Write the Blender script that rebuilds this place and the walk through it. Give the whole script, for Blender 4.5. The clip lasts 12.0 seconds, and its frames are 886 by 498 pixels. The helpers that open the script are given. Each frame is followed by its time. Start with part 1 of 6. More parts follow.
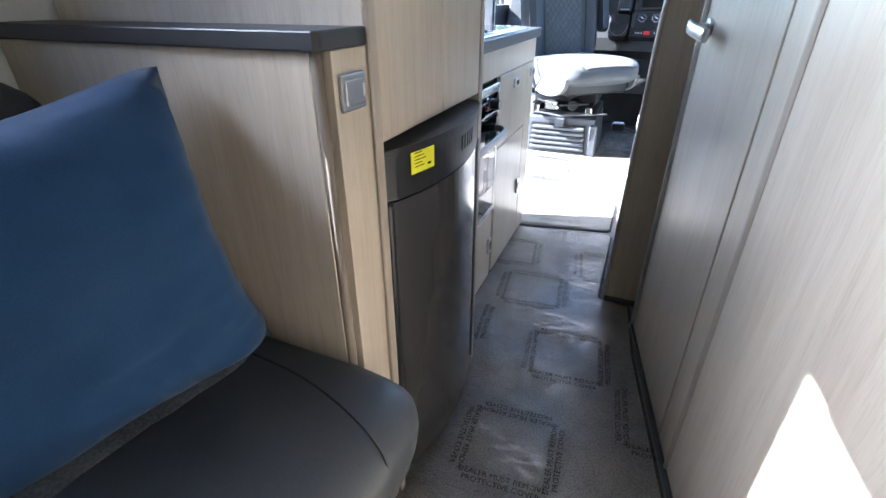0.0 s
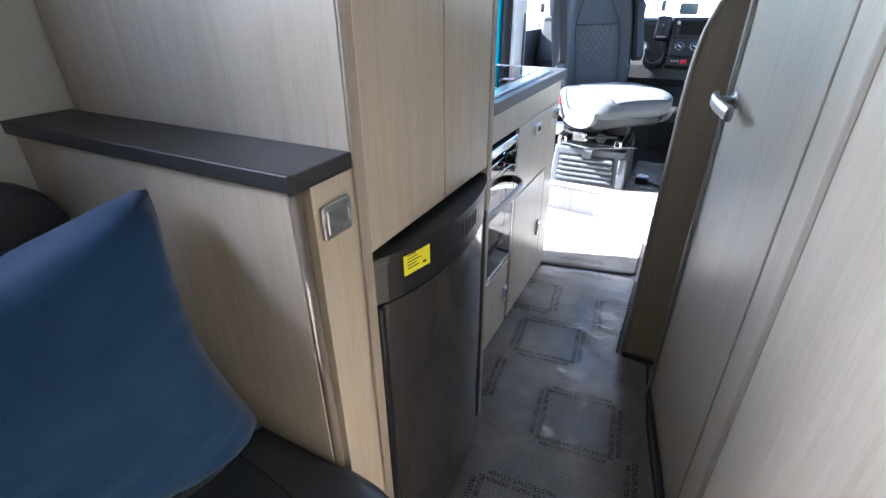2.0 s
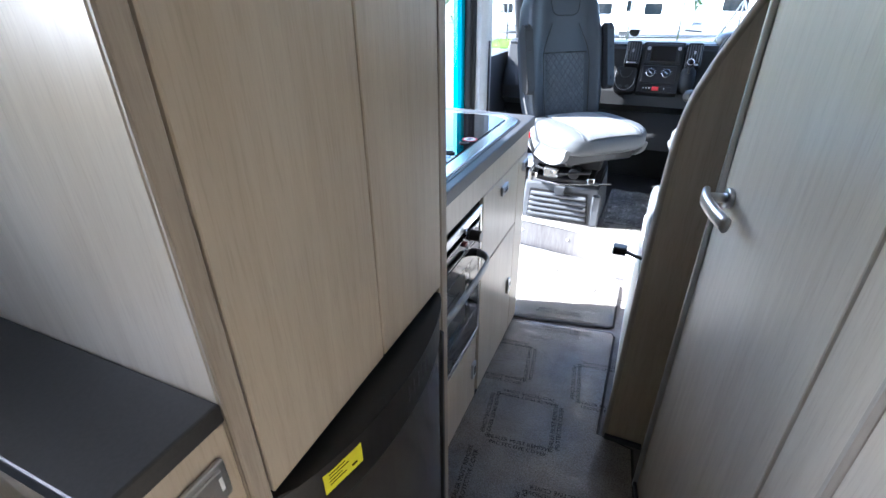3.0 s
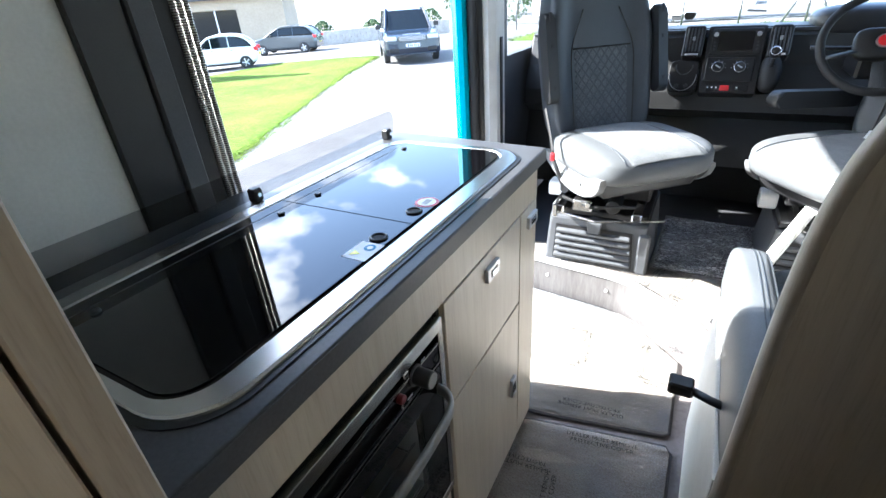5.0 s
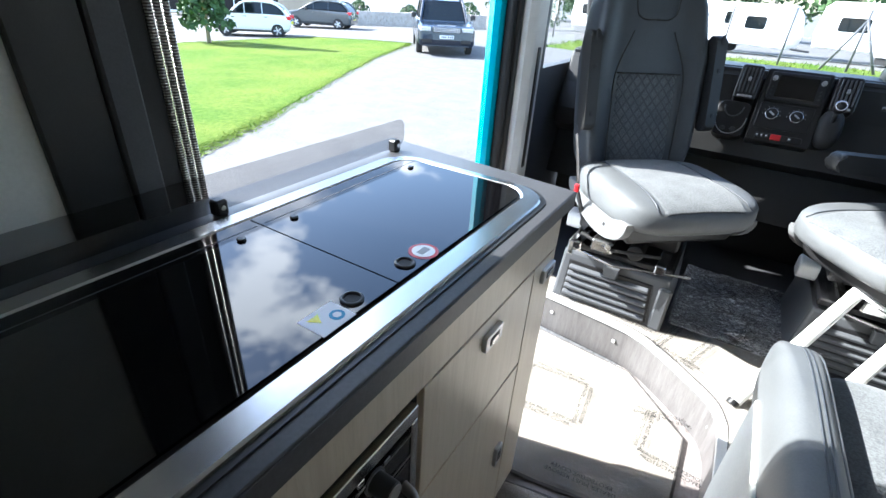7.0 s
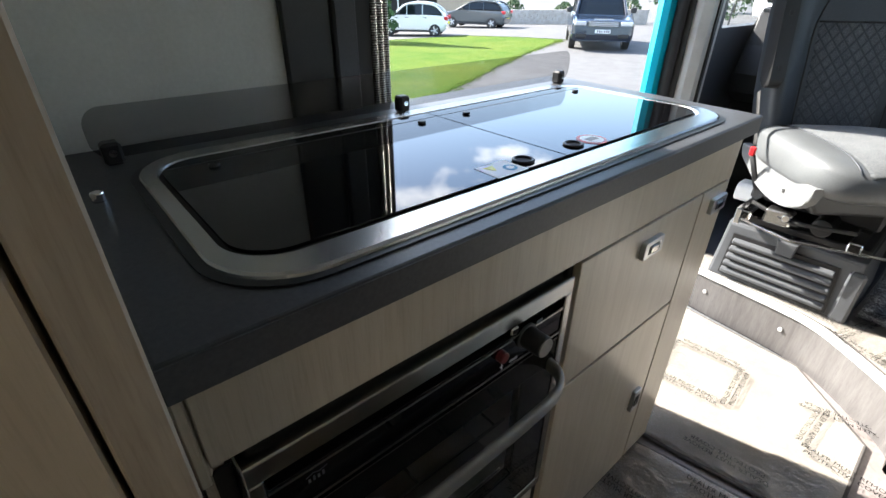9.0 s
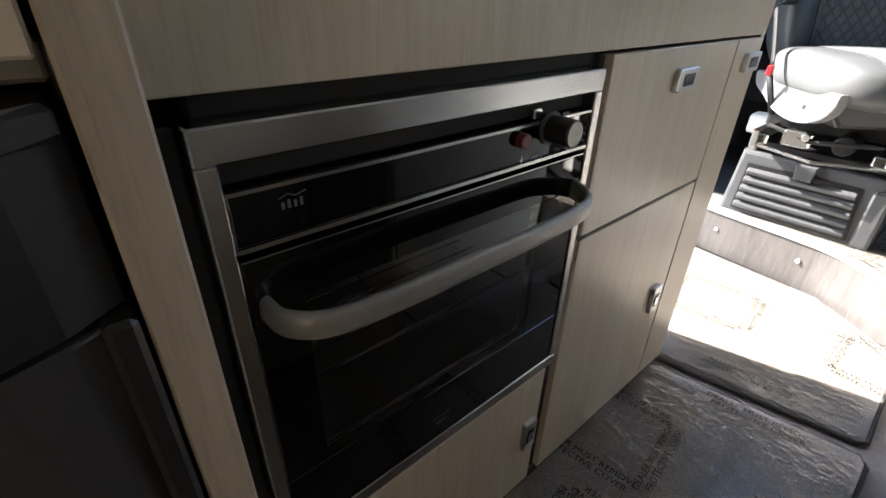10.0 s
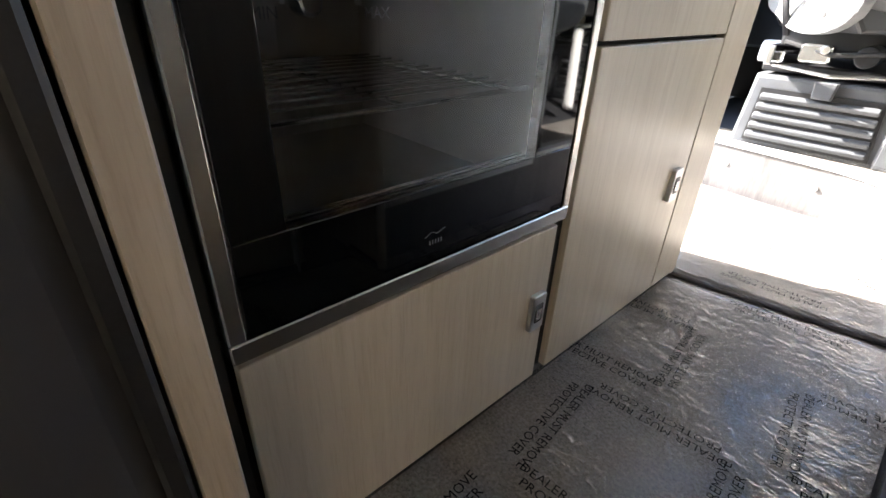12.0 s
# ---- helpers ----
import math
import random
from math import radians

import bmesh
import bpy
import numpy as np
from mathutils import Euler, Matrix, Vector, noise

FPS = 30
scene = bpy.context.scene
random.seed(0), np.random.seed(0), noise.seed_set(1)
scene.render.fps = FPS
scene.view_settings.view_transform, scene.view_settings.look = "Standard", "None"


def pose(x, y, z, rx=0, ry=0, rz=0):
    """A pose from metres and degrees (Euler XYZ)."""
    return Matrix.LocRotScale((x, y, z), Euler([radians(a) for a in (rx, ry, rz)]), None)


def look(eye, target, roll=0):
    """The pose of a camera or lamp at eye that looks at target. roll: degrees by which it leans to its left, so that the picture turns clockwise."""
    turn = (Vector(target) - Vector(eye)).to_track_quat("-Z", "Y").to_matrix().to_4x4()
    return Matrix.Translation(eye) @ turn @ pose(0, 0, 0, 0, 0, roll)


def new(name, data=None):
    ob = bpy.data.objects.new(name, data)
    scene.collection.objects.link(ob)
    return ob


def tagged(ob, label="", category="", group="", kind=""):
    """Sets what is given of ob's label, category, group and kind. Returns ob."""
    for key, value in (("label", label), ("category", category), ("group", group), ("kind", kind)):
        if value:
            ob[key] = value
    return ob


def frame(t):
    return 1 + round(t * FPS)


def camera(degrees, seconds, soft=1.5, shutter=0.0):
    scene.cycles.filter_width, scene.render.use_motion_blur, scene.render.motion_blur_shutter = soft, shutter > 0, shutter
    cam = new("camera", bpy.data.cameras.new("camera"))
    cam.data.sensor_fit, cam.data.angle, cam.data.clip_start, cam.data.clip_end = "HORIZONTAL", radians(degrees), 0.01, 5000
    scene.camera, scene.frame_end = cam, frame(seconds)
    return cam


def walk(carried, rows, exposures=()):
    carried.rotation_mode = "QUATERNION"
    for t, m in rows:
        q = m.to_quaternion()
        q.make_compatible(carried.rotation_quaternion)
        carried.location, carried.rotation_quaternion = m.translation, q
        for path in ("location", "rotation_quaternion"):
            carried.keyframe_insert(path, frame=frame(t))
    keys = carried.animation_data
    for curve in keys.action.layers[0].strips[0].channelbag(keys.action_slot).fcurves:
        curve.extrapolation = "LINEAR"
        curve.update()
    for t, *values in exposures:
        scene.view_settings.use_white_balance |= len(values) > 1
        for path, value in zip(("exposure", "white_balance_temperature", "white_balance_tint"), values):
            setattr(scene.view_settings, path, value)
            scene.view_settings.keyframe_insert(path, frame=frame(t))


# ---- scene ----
cam = camera(87.3, 12.0)
PATH = [
    (0, (0.481, -0.154, 1.028), (-0.195, 1.47, 0.076), -0.2),
    (0.5, (0.535, -0.076, 0.902), (-0.167, 1.542, -0.039), -0.3),
    (1, (0.542, -0.059, 0.872), (-0.23, 1.528, -0.07), 0.0),
    (1.5, (0.538, -0.06, 0.953), (-0.273, 1.505, 0.007), -0.1),
    (2, (0.501, -0.036, 1.17), (-0.302, 1.534, 0.226), -0.4),
    (2.5, (0.437, 0.109, 1.269), (-0.303, 1.713, 0.33), -2.1),
    (3, (0.427, 0.25, 1.314), (-0.283, 1.861, 0.364), -0.6),
    (3.2, (0.426, 0.316, 1.331), (-0.252, 1.941, 0.382), -0.2),
    (4.8, (0.393, 0.804, 1.269), (-0.521, 2.316, 0.333), -6.0),
    (5, (0.368, 0.896, 1.274), (-0.517, 2.414, 0.319), -4.2),
    (5.5, (0.307, 1.039, 1.277), (-0.573, 2.549, 0.305), 1.0),
    (6, (0.277, 1.08, 1.283), (-0.603, 2.586, 0.304), 2.5),
    (6.5, (0.271, 1.077, 1.289), (-0.603, 2.589, 0.314), 2.9),
    (7, (0.273, 1.084, 1.282), (-0.623, 2.583, 0.306), 3.7),
    (7.2, (0.276, 1.082, 1.282), (-0.655, 2.541, 0.28), 8.2),
    (8.8, (0.298, 0.998, 1.183), (-1.007, 2.142, 0.19), 0.7),
    (9, (0.315, 0.962, 1.133), (-0.995, 2.103, 0.142), 0.7),
    (9.4, (0.335, 0.911, 0.998), (-1.0, 2.036, 0.022), 0.7),
    (9.5, (0.323, 0.914, 0.967), (-0.988, 2.06, -0.016), 1.4),
    (10, (0.335, 0.928, 0.852), (-0.962, 2.095, -0.126), 1.5),
    (10.5, (0.352, 0.937, 0.799), (-0.943, 2.109, -0.175), 1.6),
    (11, (0.355, 0.937, 0.715), (-0.936, 2.121, -0.25), 1.8),
    (11.5, (0.35, 0.929, 0.633), (-0.935, 2.121, -0.331), 2.1),
    (12, (0.345, 0.924, 0.582), (-0.933, 2.121, -0.385), 2.2),
]
walk(cam, [(t, look(eye, target, roll)) for t, eye, target, roll in PATH],
     [(0, 3.8, 5300, 11), (1.2, 3.9, 5400, 14), (2.2, 3.45, 5400, 12), (3, 3.28, 5400, 12), (5, 3.06, 5950, 9), (6, 2.73, 5900, 8), (7.2, 2.5, 5900, 8), (9, 2.3, 6500, 10), (10.5, 3.12, 6600, 14), (12, 3.68, 6500, 13)])

# ---- light: summer sun from behind on the open sliding door's side, blue sky with clouds ----
SUN_WAY = Vector((0.785, 0.205, -0.585)).normalized()
world = bpy.data.worlds.new("world")
scene.world = world
world.use_nodes = True
wn, wl = world.node_tree.nodes, world.node_tree.links
wn.clear()
w_out = wn.new("ShaderNodeOutputWorld")
w_bg = wn.new("ShaderNodeBackground")
w_sky = wn.new("ShaderNodeTexSky")
w_sky.sky_type = "NISHITA"
w_sky.sun_disc = False
w_sky.sun_elevation = math.asin(-SUN_WAY.z)
w_sky.sun_rotation = math.atan2(-SUN_WAY.x, -SUN_WAY.y)
w_co = wn.new("ShaderNodeTexCoord")
w_map = wn.new("ShaderNodeMapping")
w_map.inputs["Scale"].default_value = (1.0, 1.0, 2.2)
w_noise = wn.new("ShaderNodeTexNoise")
w_noise.inputs["Scale"].default_value = 3.2
w_noise.inputs["Detail"].default_value = 8
w_noise.inputs["Roughness"].default_value = 0.55
w_ramp = wn.new("ShaderNodeValToRGB")
w_ramp.color_ramp.elements[0].position = 0.57
w_ramp.color_ramp.elements[1].position = 0.66
w_mix = wn.new("ShaderNodeMix")
w_mix.data_type = "RGBA"
w_mix.inputs["B"].default_value = (9.0, 9.4, 10.0, 1)
wl.new(w_co.outputs["Generated"], w_map.inputs["Vector"])
wl.new(w_map.outputs["Vector"], w_noise.inputs["Vector"])
wl.new(w_noise.outputs["Fac"], w_ramp.inputs["Fac"])
wl.new(w_ramp.outputs["Color"], w_mix.inputs["Factor"])
wl.new(w_sky.outputs["Color"], w_mix.inputs["A"])
wl.new(w_mix.outputs["Result"], w_bg.inputs["Color"])
w_bg.inputs["Strength"].default_value = 0.15
wl.new(w_bg.outputs["Background"], w_out.inputs["Surface"])

sun = new("sun", bpy.data.lights.new("sun", "SUN"))
sun.data.energy = 5.0
sun.data.angle = radians(0.6)
sun.data.color = (1.0, 0.95, 0.87)
sun.matrix_world = look((0, 0, 10), Vector((0, 0, 10)) + SUN_WAY)


# added area lamp in the rear side window's opening, fills in for sky light
sky_fill = new("window_sky_fill", bpy.data.lights.new("window_sky_fill", "AREA"))
sky_fill.data.shape, sky_fill.data.size, sky_fill.data.size_y = "RECTANGLE", 0.68, 0.34
sky_fill.data.energy, sky_fill.data.color, sky_fill.data.spread = 0.6, (0.97, 0.98, 1.0), radians(70)
sky_fill.matrix_world = look((-0.565, -0.25, 1.40), (0.7, 0.01, 1.0))

# ---- materials ----
def material(name, base, rough=0.6, metal=0.0, coat=0.0, spec=0.5):
    m = bpy.data.materials.new(name)
    m.use_nodes = True
    p = m.node_tree.nodes["Principled BSDF"]
    p.inputs["Base Color"].default_value = (*base, 1)
    p.inputs["Roughness"].default_value = rough
    p.inputs["Metallic"].default_value = metal
    p.inputs["Coat Weight"].default_value = coat
    p.inputs["Specular IOR Level"].default_value = spec
    return m


def tex_coords(m, scale=(1, 1, 1), rot=(0, 0, 0)):
    """World-sized coordinates: every mesh is built in metres in the world's own axes."""
    n, l = m.node_tree.nodes, m.node_tree.links
    geo = n.new("ShaderNodeNewGeometry")
    mp = n.new("ShaderNodeMapping")
    mp.inputs["Scale"].default_value = scale
    mp.inputs["Rotation"].default_value = [radians(a) for a in rot]
    l.new(geo.outputs["Position"], mp.inputs["Vector"])
    return mp.outputs["Vector"]


def noise_tex(m, vec, scale, detail=4, rough=0.55, distort=0.0):
    n, l = m.node_tree.nodes, m.node_tree.links
    t = n.new("ShaderNodeTexNoise")
    t.inputs["Scale"].default_value = scale
    t.inputs["Detail"].default_value = detail
    t.inputs["Roughness"].default_value = rough
    t.inputs["Distortion"].default_value = distort
    l.new(vec, t.inputs["Vector"])
    return t.outputs["Fac"]


def ramp(m, fac, stops):
    n, l = m.node_tree.nodes, m.node_tree.links
    r = n.new("ShaderNodeValToRGB")
    els = r.color_ramp.elements
    while len(els) < len(stops):
        els.new(0.5)
    for e, (pos, col) in zip(els, stops):
        e.position, e.color = pos, (*col, 1)
    l.new(fac, r.inputs["Fac"])
    return r.outputs["Color"]


def mix_col(m, fac, a, b, mode="MIX"):
    n, l = m.node_tree.nodes, m.node_tree.links
    x = n.new("ShaderNodeMix")
    x.data_type, x.blend_type = "RGBA", mode
    for key, v in (("Factor", fac), ("A", a), ("B", b)):
        if isinstance(v, (int, float)):
            x.inputs[key].default_value = v
        elif isinstance(v, tuple):
            x.inputs[key].default_value = (*v, 1)
        else:
            l.new(v, x.inputs[key])
    return x.outputs["Result"]


def set_in(m, key, value):
    p = m.node_tree.nodes["Principled BSDF"]
    m.node_tree.links.new(value, p.inputs[key])


def bump(m, height, strength=0.3, dist=0.002, key="Normal"):
    n, l = m.node_tree.nodes, m.node_tree.links
    b = n.new("ShaderNodeBump")
    b.inputs["Strength"].default_value = strength
    b.inputs["Distance"].default_value = dist
    l.new(height, b.inputs["Height"])
    set_in(m, key, b.outputs["Normal"])


def speckled(name, a, b, scale, rough=0.6, strength=0.3, dist=0.001, metal=0.0, spec=0.5, coat=0.0):
    """Two tones in a fine grain with a broad blotch over it."""
    m = material(name, a, rough, metal, coat, spec)
    v = tex_coords(m)
    fine = noise_tex(m, v, scale, 5, 0.6)
    broad = noise_tex(m, v, scale / 22, 3)
    c = ramp(m, fine, [(0.3, a), (0.7, b)])
    c = mix_col(m, 0.25, c, ramp(m, broad, [(0.3, tuple(x * 0.7 for x in a)), (0.7, tuple(min(1, x * 1.15) for x in b))]))
    set_in(m, "Base Color", c)
    r = n_range(m, broad, rough - 0.07, rough + 0.07)
    set_in(m, "Roughness", r)
    bump(m, fine, strength, dist)
    return m


def n_range(m, val, lo, hi):
    n, l = m.node_tree.nodes, m.node_tree.links
    r = n.new("ShaderNodeMapRange")
    r.inputs["To Min"].default_value, r.inputs["To Max"].default_value = lo, hi
    l.new(val, r.inputs["Value"])
    return r.outputs["Result"]


def wood(name, dark, mid, light, scale=(1, 1, 0.06), rough=0.30, grain=1.0, rot=(0, 0, 0)):
    """Foil-faced board with straight upright grain."""
    m = material(name, mid, rough)
    v = tex_coords(m, scale, rot)
    streak = noise_tex(m, v, 60 * grain, 7, 0.62, 0.25)
    broad = noise_tex(m, v, 9 * grain, 4, 0.5, 0.6)
    pores = noise_tex(m, v, 260 * grain, 3, 0.7)
    c = ramp(m, broad, [(0.28, dark), (0.5, mid), (0.75, light)])
    c2 = ramp(m, streak, [(0.33, dark), (0.52, mid), (0.68, light)])
    c = mix_col(m, 0.5, c, c2)
    c = mix_col(m, 0.14, c, ramp(m, pores, [(0.35, tuple(x * 0.6 for x in dark)), (0.5, light)]))
    set_in(m, "Base Color", c)
    set_in(m, "Roughness", n_range(m, broad, rough - 0.04, rough + 0.06))
    bump(m, streak, 0.06, 0.0004)
    return m


M_WOOD = wood("pale_elm_board", (0.41, 0.338, 0.247), (0.49, 0.418, 0.320), (0.56, 0.493, 0.395))
M_WOOD_EDGE = wood("board_edging", (0.26, 0.215, 0.165), (0.37, 0.315, 0.25), (0.45, 0.39, 0.32), rough=0.5, grain=1.6)
M_BEAD = wood("brown_corner_bead", (0.15, 0.12, 0.09), (0.21, 0.175, 0.135), (0.27, 0.23, 0.185), rough=0.85, grain=1.6)
M_GAP = material("dark_gap", (0.02, 0.018, 0.016), 0.8)
M_SLATE = speckled("slate_worktop", (0.030, 0.031, 0.034), (0.056, 0.056, 0.059), 180, 0.42, 0.15, 0.0006)
M_EDGEBAND = speckled("grey_laminate_edging", (0.050, 0.050, 0.053), (0.080, 0.080, 0.083), 220, 0.45, 0.12, 0.0005)
M_SHELF = speckled("dark_shelf_laminate", (0.020, 0.0195, 0.0195), (0.033, 0.032, 0.0315), 220, 0.4, 0.15, 0.0005)
M_STEEL = material("brushed_steel", (0.54, 0.535, 0.52), 0.26, 1.0)
M_CHROME = material("chrome", (0.75, 0.75, 0.76), 0.12, 1.0)
M_SATIN = speckled("satin_chrome", (0.55, 0.55, 0.56), (0.62, 0.62, 0.63), 300, 0.3, 0.05, 0.0003, metal=1.0)
M_BLACKGLASS = material("black_glass", (0.002, 0.002, 0.0025), 0.03, 0.0, 0.0, 0.5)
M_BLACK = speckled("black_plastic", (0.007, 0.007, 0.008), (0.014, 0.014, 0.015), 400, 0.42, 0.15, 0.0004)
M_BLACKSOFT = speckled("black_rubber", (0.009, 0.009, 0.009), (0.018, 0.017, 0.017), 250, 0.7, 0.2, 0.0006)
M_FRIDGE = material("graphite_fridge_skin", (0.080, 0.077, 0.077), 0.3, 0.5)
_v = tex_coords(M_FRIDGE, (1, 1, 0.03))
set_in(M_FRIDGE, "Roughness", n_range(M_FRIDGE, noise_tex(M_FRIDGE, _v, 260, 3), 0.12, 0.19))
bump(M_FRIDGE, noise_tex(M_FRIDGE, tex_coords(M_FRIDGE), 5, 2), 0.08, 0.01)
M_WALLWHITE = speckled("off_white_wall_board", (0.62, 0.62, 0.58), (0.70, 0.70, 0.66), 160, 0.5, 0.1, 0.0005)
M_LINING = speckled("grey_headlining", (0.42, 0.42, 0.42), (0.50, 0.50, 0.50), 300, 0.85, 0.2, 0.0008)
M_DARKGREY = speckled("dark_grey_trim", (0.035, 0.036, 0.04), (0.055, 0.056, 0.06), 300, 0.55, 0.15, 0.0006)
M_MIDGREY = speckled("mid_grey_plastic", (0.06, 0.064, 0.07), (0.085, 0.089, 0.096), 350, 0.5, 0.15, 0.0005)
M_LIGHTGREY = speckled("light_grey_plastic", (0.52, 0.52, 0.505), (0.6, 0.6, 0.585), 300, 0.5, 0.1, 0.0005)
M_SEATPAN = speckled("grey_seat_pan_plastic", (0.13, 0.135, 0.138), (0.17, 0.175, 0.178), 300, 0.45, 0.1, 0.0005)
M_DASH = speckled("charcoal_dash_plastic", (0.010, 0.0105, 0.011), (0.019, 0.0195, 0.020), 320, 0.48, 0.2, 0.0006)
M_TEAL = material("turquoise_car_paint", (0.0, 0.38, 0.52), 0.25, 0.0, 0.8)
M_WHITE = speckled("white_paint", (0.74, 0.74, 0.73), (0.80, 0.80, 0.79), 120, 0.4, 0.05, 0.0004)
M_HANDLE = speckled("warm_grey_handle", (0.27, 0.26, 0.235), (0.32, 0.305, 0.28), 400, 0.38, 0.08, 0.0004, metal=0.35)
M_YELLOW = material("yellow_sticker", (0.85, 0.80, 0.02), 0.4)
M_DARKRED = material("dark_red_plastic", (0.13, 0.012, 0.012), 0.4)
M_RED = material("red_plastic", (0.55, 0.015, 0.02), 0.35)
M_STICKER = material("white_sticker", (0.82, 0.83, 0.84), 0.4)
M_BLUEINK = material("blue_ink", (0.02, 0.30, 0.55), 0.5)
M_INK = material("black_ink", (0.010, 0.010, 0.010), 0.85, spec=0.12)
M_DIMINK = material("dim_grey_ink", (0.12, 0.12, 0.12), 0.5)
M_GREYINK = material("grey_ink", (0.30, 0.30, 0.31), 0.5)


def fabric(name, a, b, scale=420, rough=0.85, strength=0.5, blotch=6):
    m = material(name, a, rough, spec=0.25)
    v = tex_coords(m)
    fine = noise_tex(m, v, scale, 3, 0.7)
    broad = noise_tex(m, v, blotch, 4, 0.6)
    c = ramp(m, fine, [(0.35, a), (0.65, b)])
    c = mix_col(m, 0.3, c, ramp(m, broad, [(0.35, tuple(x * 0.75 for x in a)), (0.7, b)]))
    set_in(m, "Base Color", c)
    m.node_tree.nodes["Principled BSDF"].inputs["Sheen Weight"].default_value = 0.15
    bump(m, fine, strength, 0.0008)
    return m


M_BLUE = fabric("blue_cushion_cloth", (0.007, 0.034, 0.095), (0.011, 0.050, 0.130), 500, 0.75, 0.35)
M_LEATHER = speckled("grey_leatherette", (0.036, 0.040, 0.045), (0.050, 0.055, 0.061), 260, 0.48, 0.25, 0.0006)
M_SEATGREY = speckled("light_grey_leatherette", (0.080, 0.086, 0.090), (0.104, 0.110, 0.114), 260, 0.48, 0.25, 0.0006)
M_SEATDARK = speckled("slate_grey_leatherette", (0.031, 0.036, 0.043), (0.047, 0.053, 0.061), 260, 0.5, 0.25, 0.0006)
M_TWEED = fabric("grey_flecked_tweed", (0.040, 0.046, 0.053), (0.125, 0.138, 0.15), 230, 0.9, 0.8, 14)
M_QUILT = fabric("quilted_grey_tweed", (0.045, 0.051, 0.058), (0.14, 0.153, 0.166), 230, 0.9, 0.8, 14)


def quilt_stitch(m):
    """Sunken stitch lines in diamonds, following the swivelled seat's back."""
    n, l = m.node_tree.nodes, m.node_tree.links
    sep = n.new("ShaderNodeSeparateXYZ")
    l.new(tex_coords(m, rot=(0, 0, -43)), sep.inputs["Vector"])
    lines = []
    for sign in (1, -1):
        a = n.new("ShaderNodeMath")
        a.operation = "MULTIPLY_ADD"
        l.new(sep.outputs["X"], a.inputs[0])
        a.inputs[1].default_value = 1.25 * sign
        l.new(sep.outputs["Z"], a.inputs[2])
        b = n.new("ShaderNodeMath")
        b.operation = "PINGPONG"
        l.new(a.outputs[0], b.inputs[0])
        b.inputs[1].default_value = 0.024
        lines.append(b.outputs[0])
    low = n.new("ShaderNodeMath")
    low.operation = "MINIMUM"
    l.new(lines[0], low.inputs[0])
    l.new(lines[1], low.inputs[1])
    r = n.new("ShaderNodeMapRange")
    r.interpolation_type = "SMOOTHSTEP"
    r.inputs["From Min"].default_value, r.inputs["From Max"].default_value = 0.0005, 0.008
    r.inputs["To Min"].default_value, r.inputs["To Max"].default_value = 0.0, 1.0
    l.new(low.outputs[0], r.inputs["Value"])
    p = n["Principled BSDF"]
    old = p.inputs["Base Color"].links[0].from_socket
    set_in(m, "Base Color", mix_col(m, r.outputs["Result"], (0.058, 0.064, 0.072), old))
    bump(m, r.outputs["Result"], 0.8, 0.0035)


quilt_stitch(M_QUILT)
M_TWEEDLIGHT = fabric("pale_flecked_tweed", (0.055, 0.060, 0.064), (0.135, 0.144, 0.150), 230, 0.9, 0.8, 14)
# one carpet in two tones: lifted for the shaded aisle, darkened for the sun
M_CARPET = fabric("brown_grey_carpet_lifted", (0.21, 0.178, 0.15), (0.63, 0.555, 0.485), 200, 0.95, 1.0, 10)
M_CARPETSUN = fabric("carpet_darkened_for_sun", (0.20, 0.182, 0.16), (0.37, 0.343, 0.306), 220, 0.95, 1.0, 10)
M_PIPING = fabric("carpet_edging", (0.05, 0.045, 0.042), (0.11, 0.10, 0.095), 500, 0.9, 0.8)
M_VINYL = wood("grey_vinyl_plank", (0.14, 0.12, 0.11), (0.24, 0.21, 0.20), (0.34, 0.31, 0.30), (0.25, 0.25, 1.0), 0.5, 0.9)
M_VINYLSIDE = wood("grey_vinyl_riser", (0.052, 0.048, 0.047), (0.092, 0.086, 0.085), (0.14, 0.133, 0.131), (1, 1, 0.12), 0.5, 0.9)


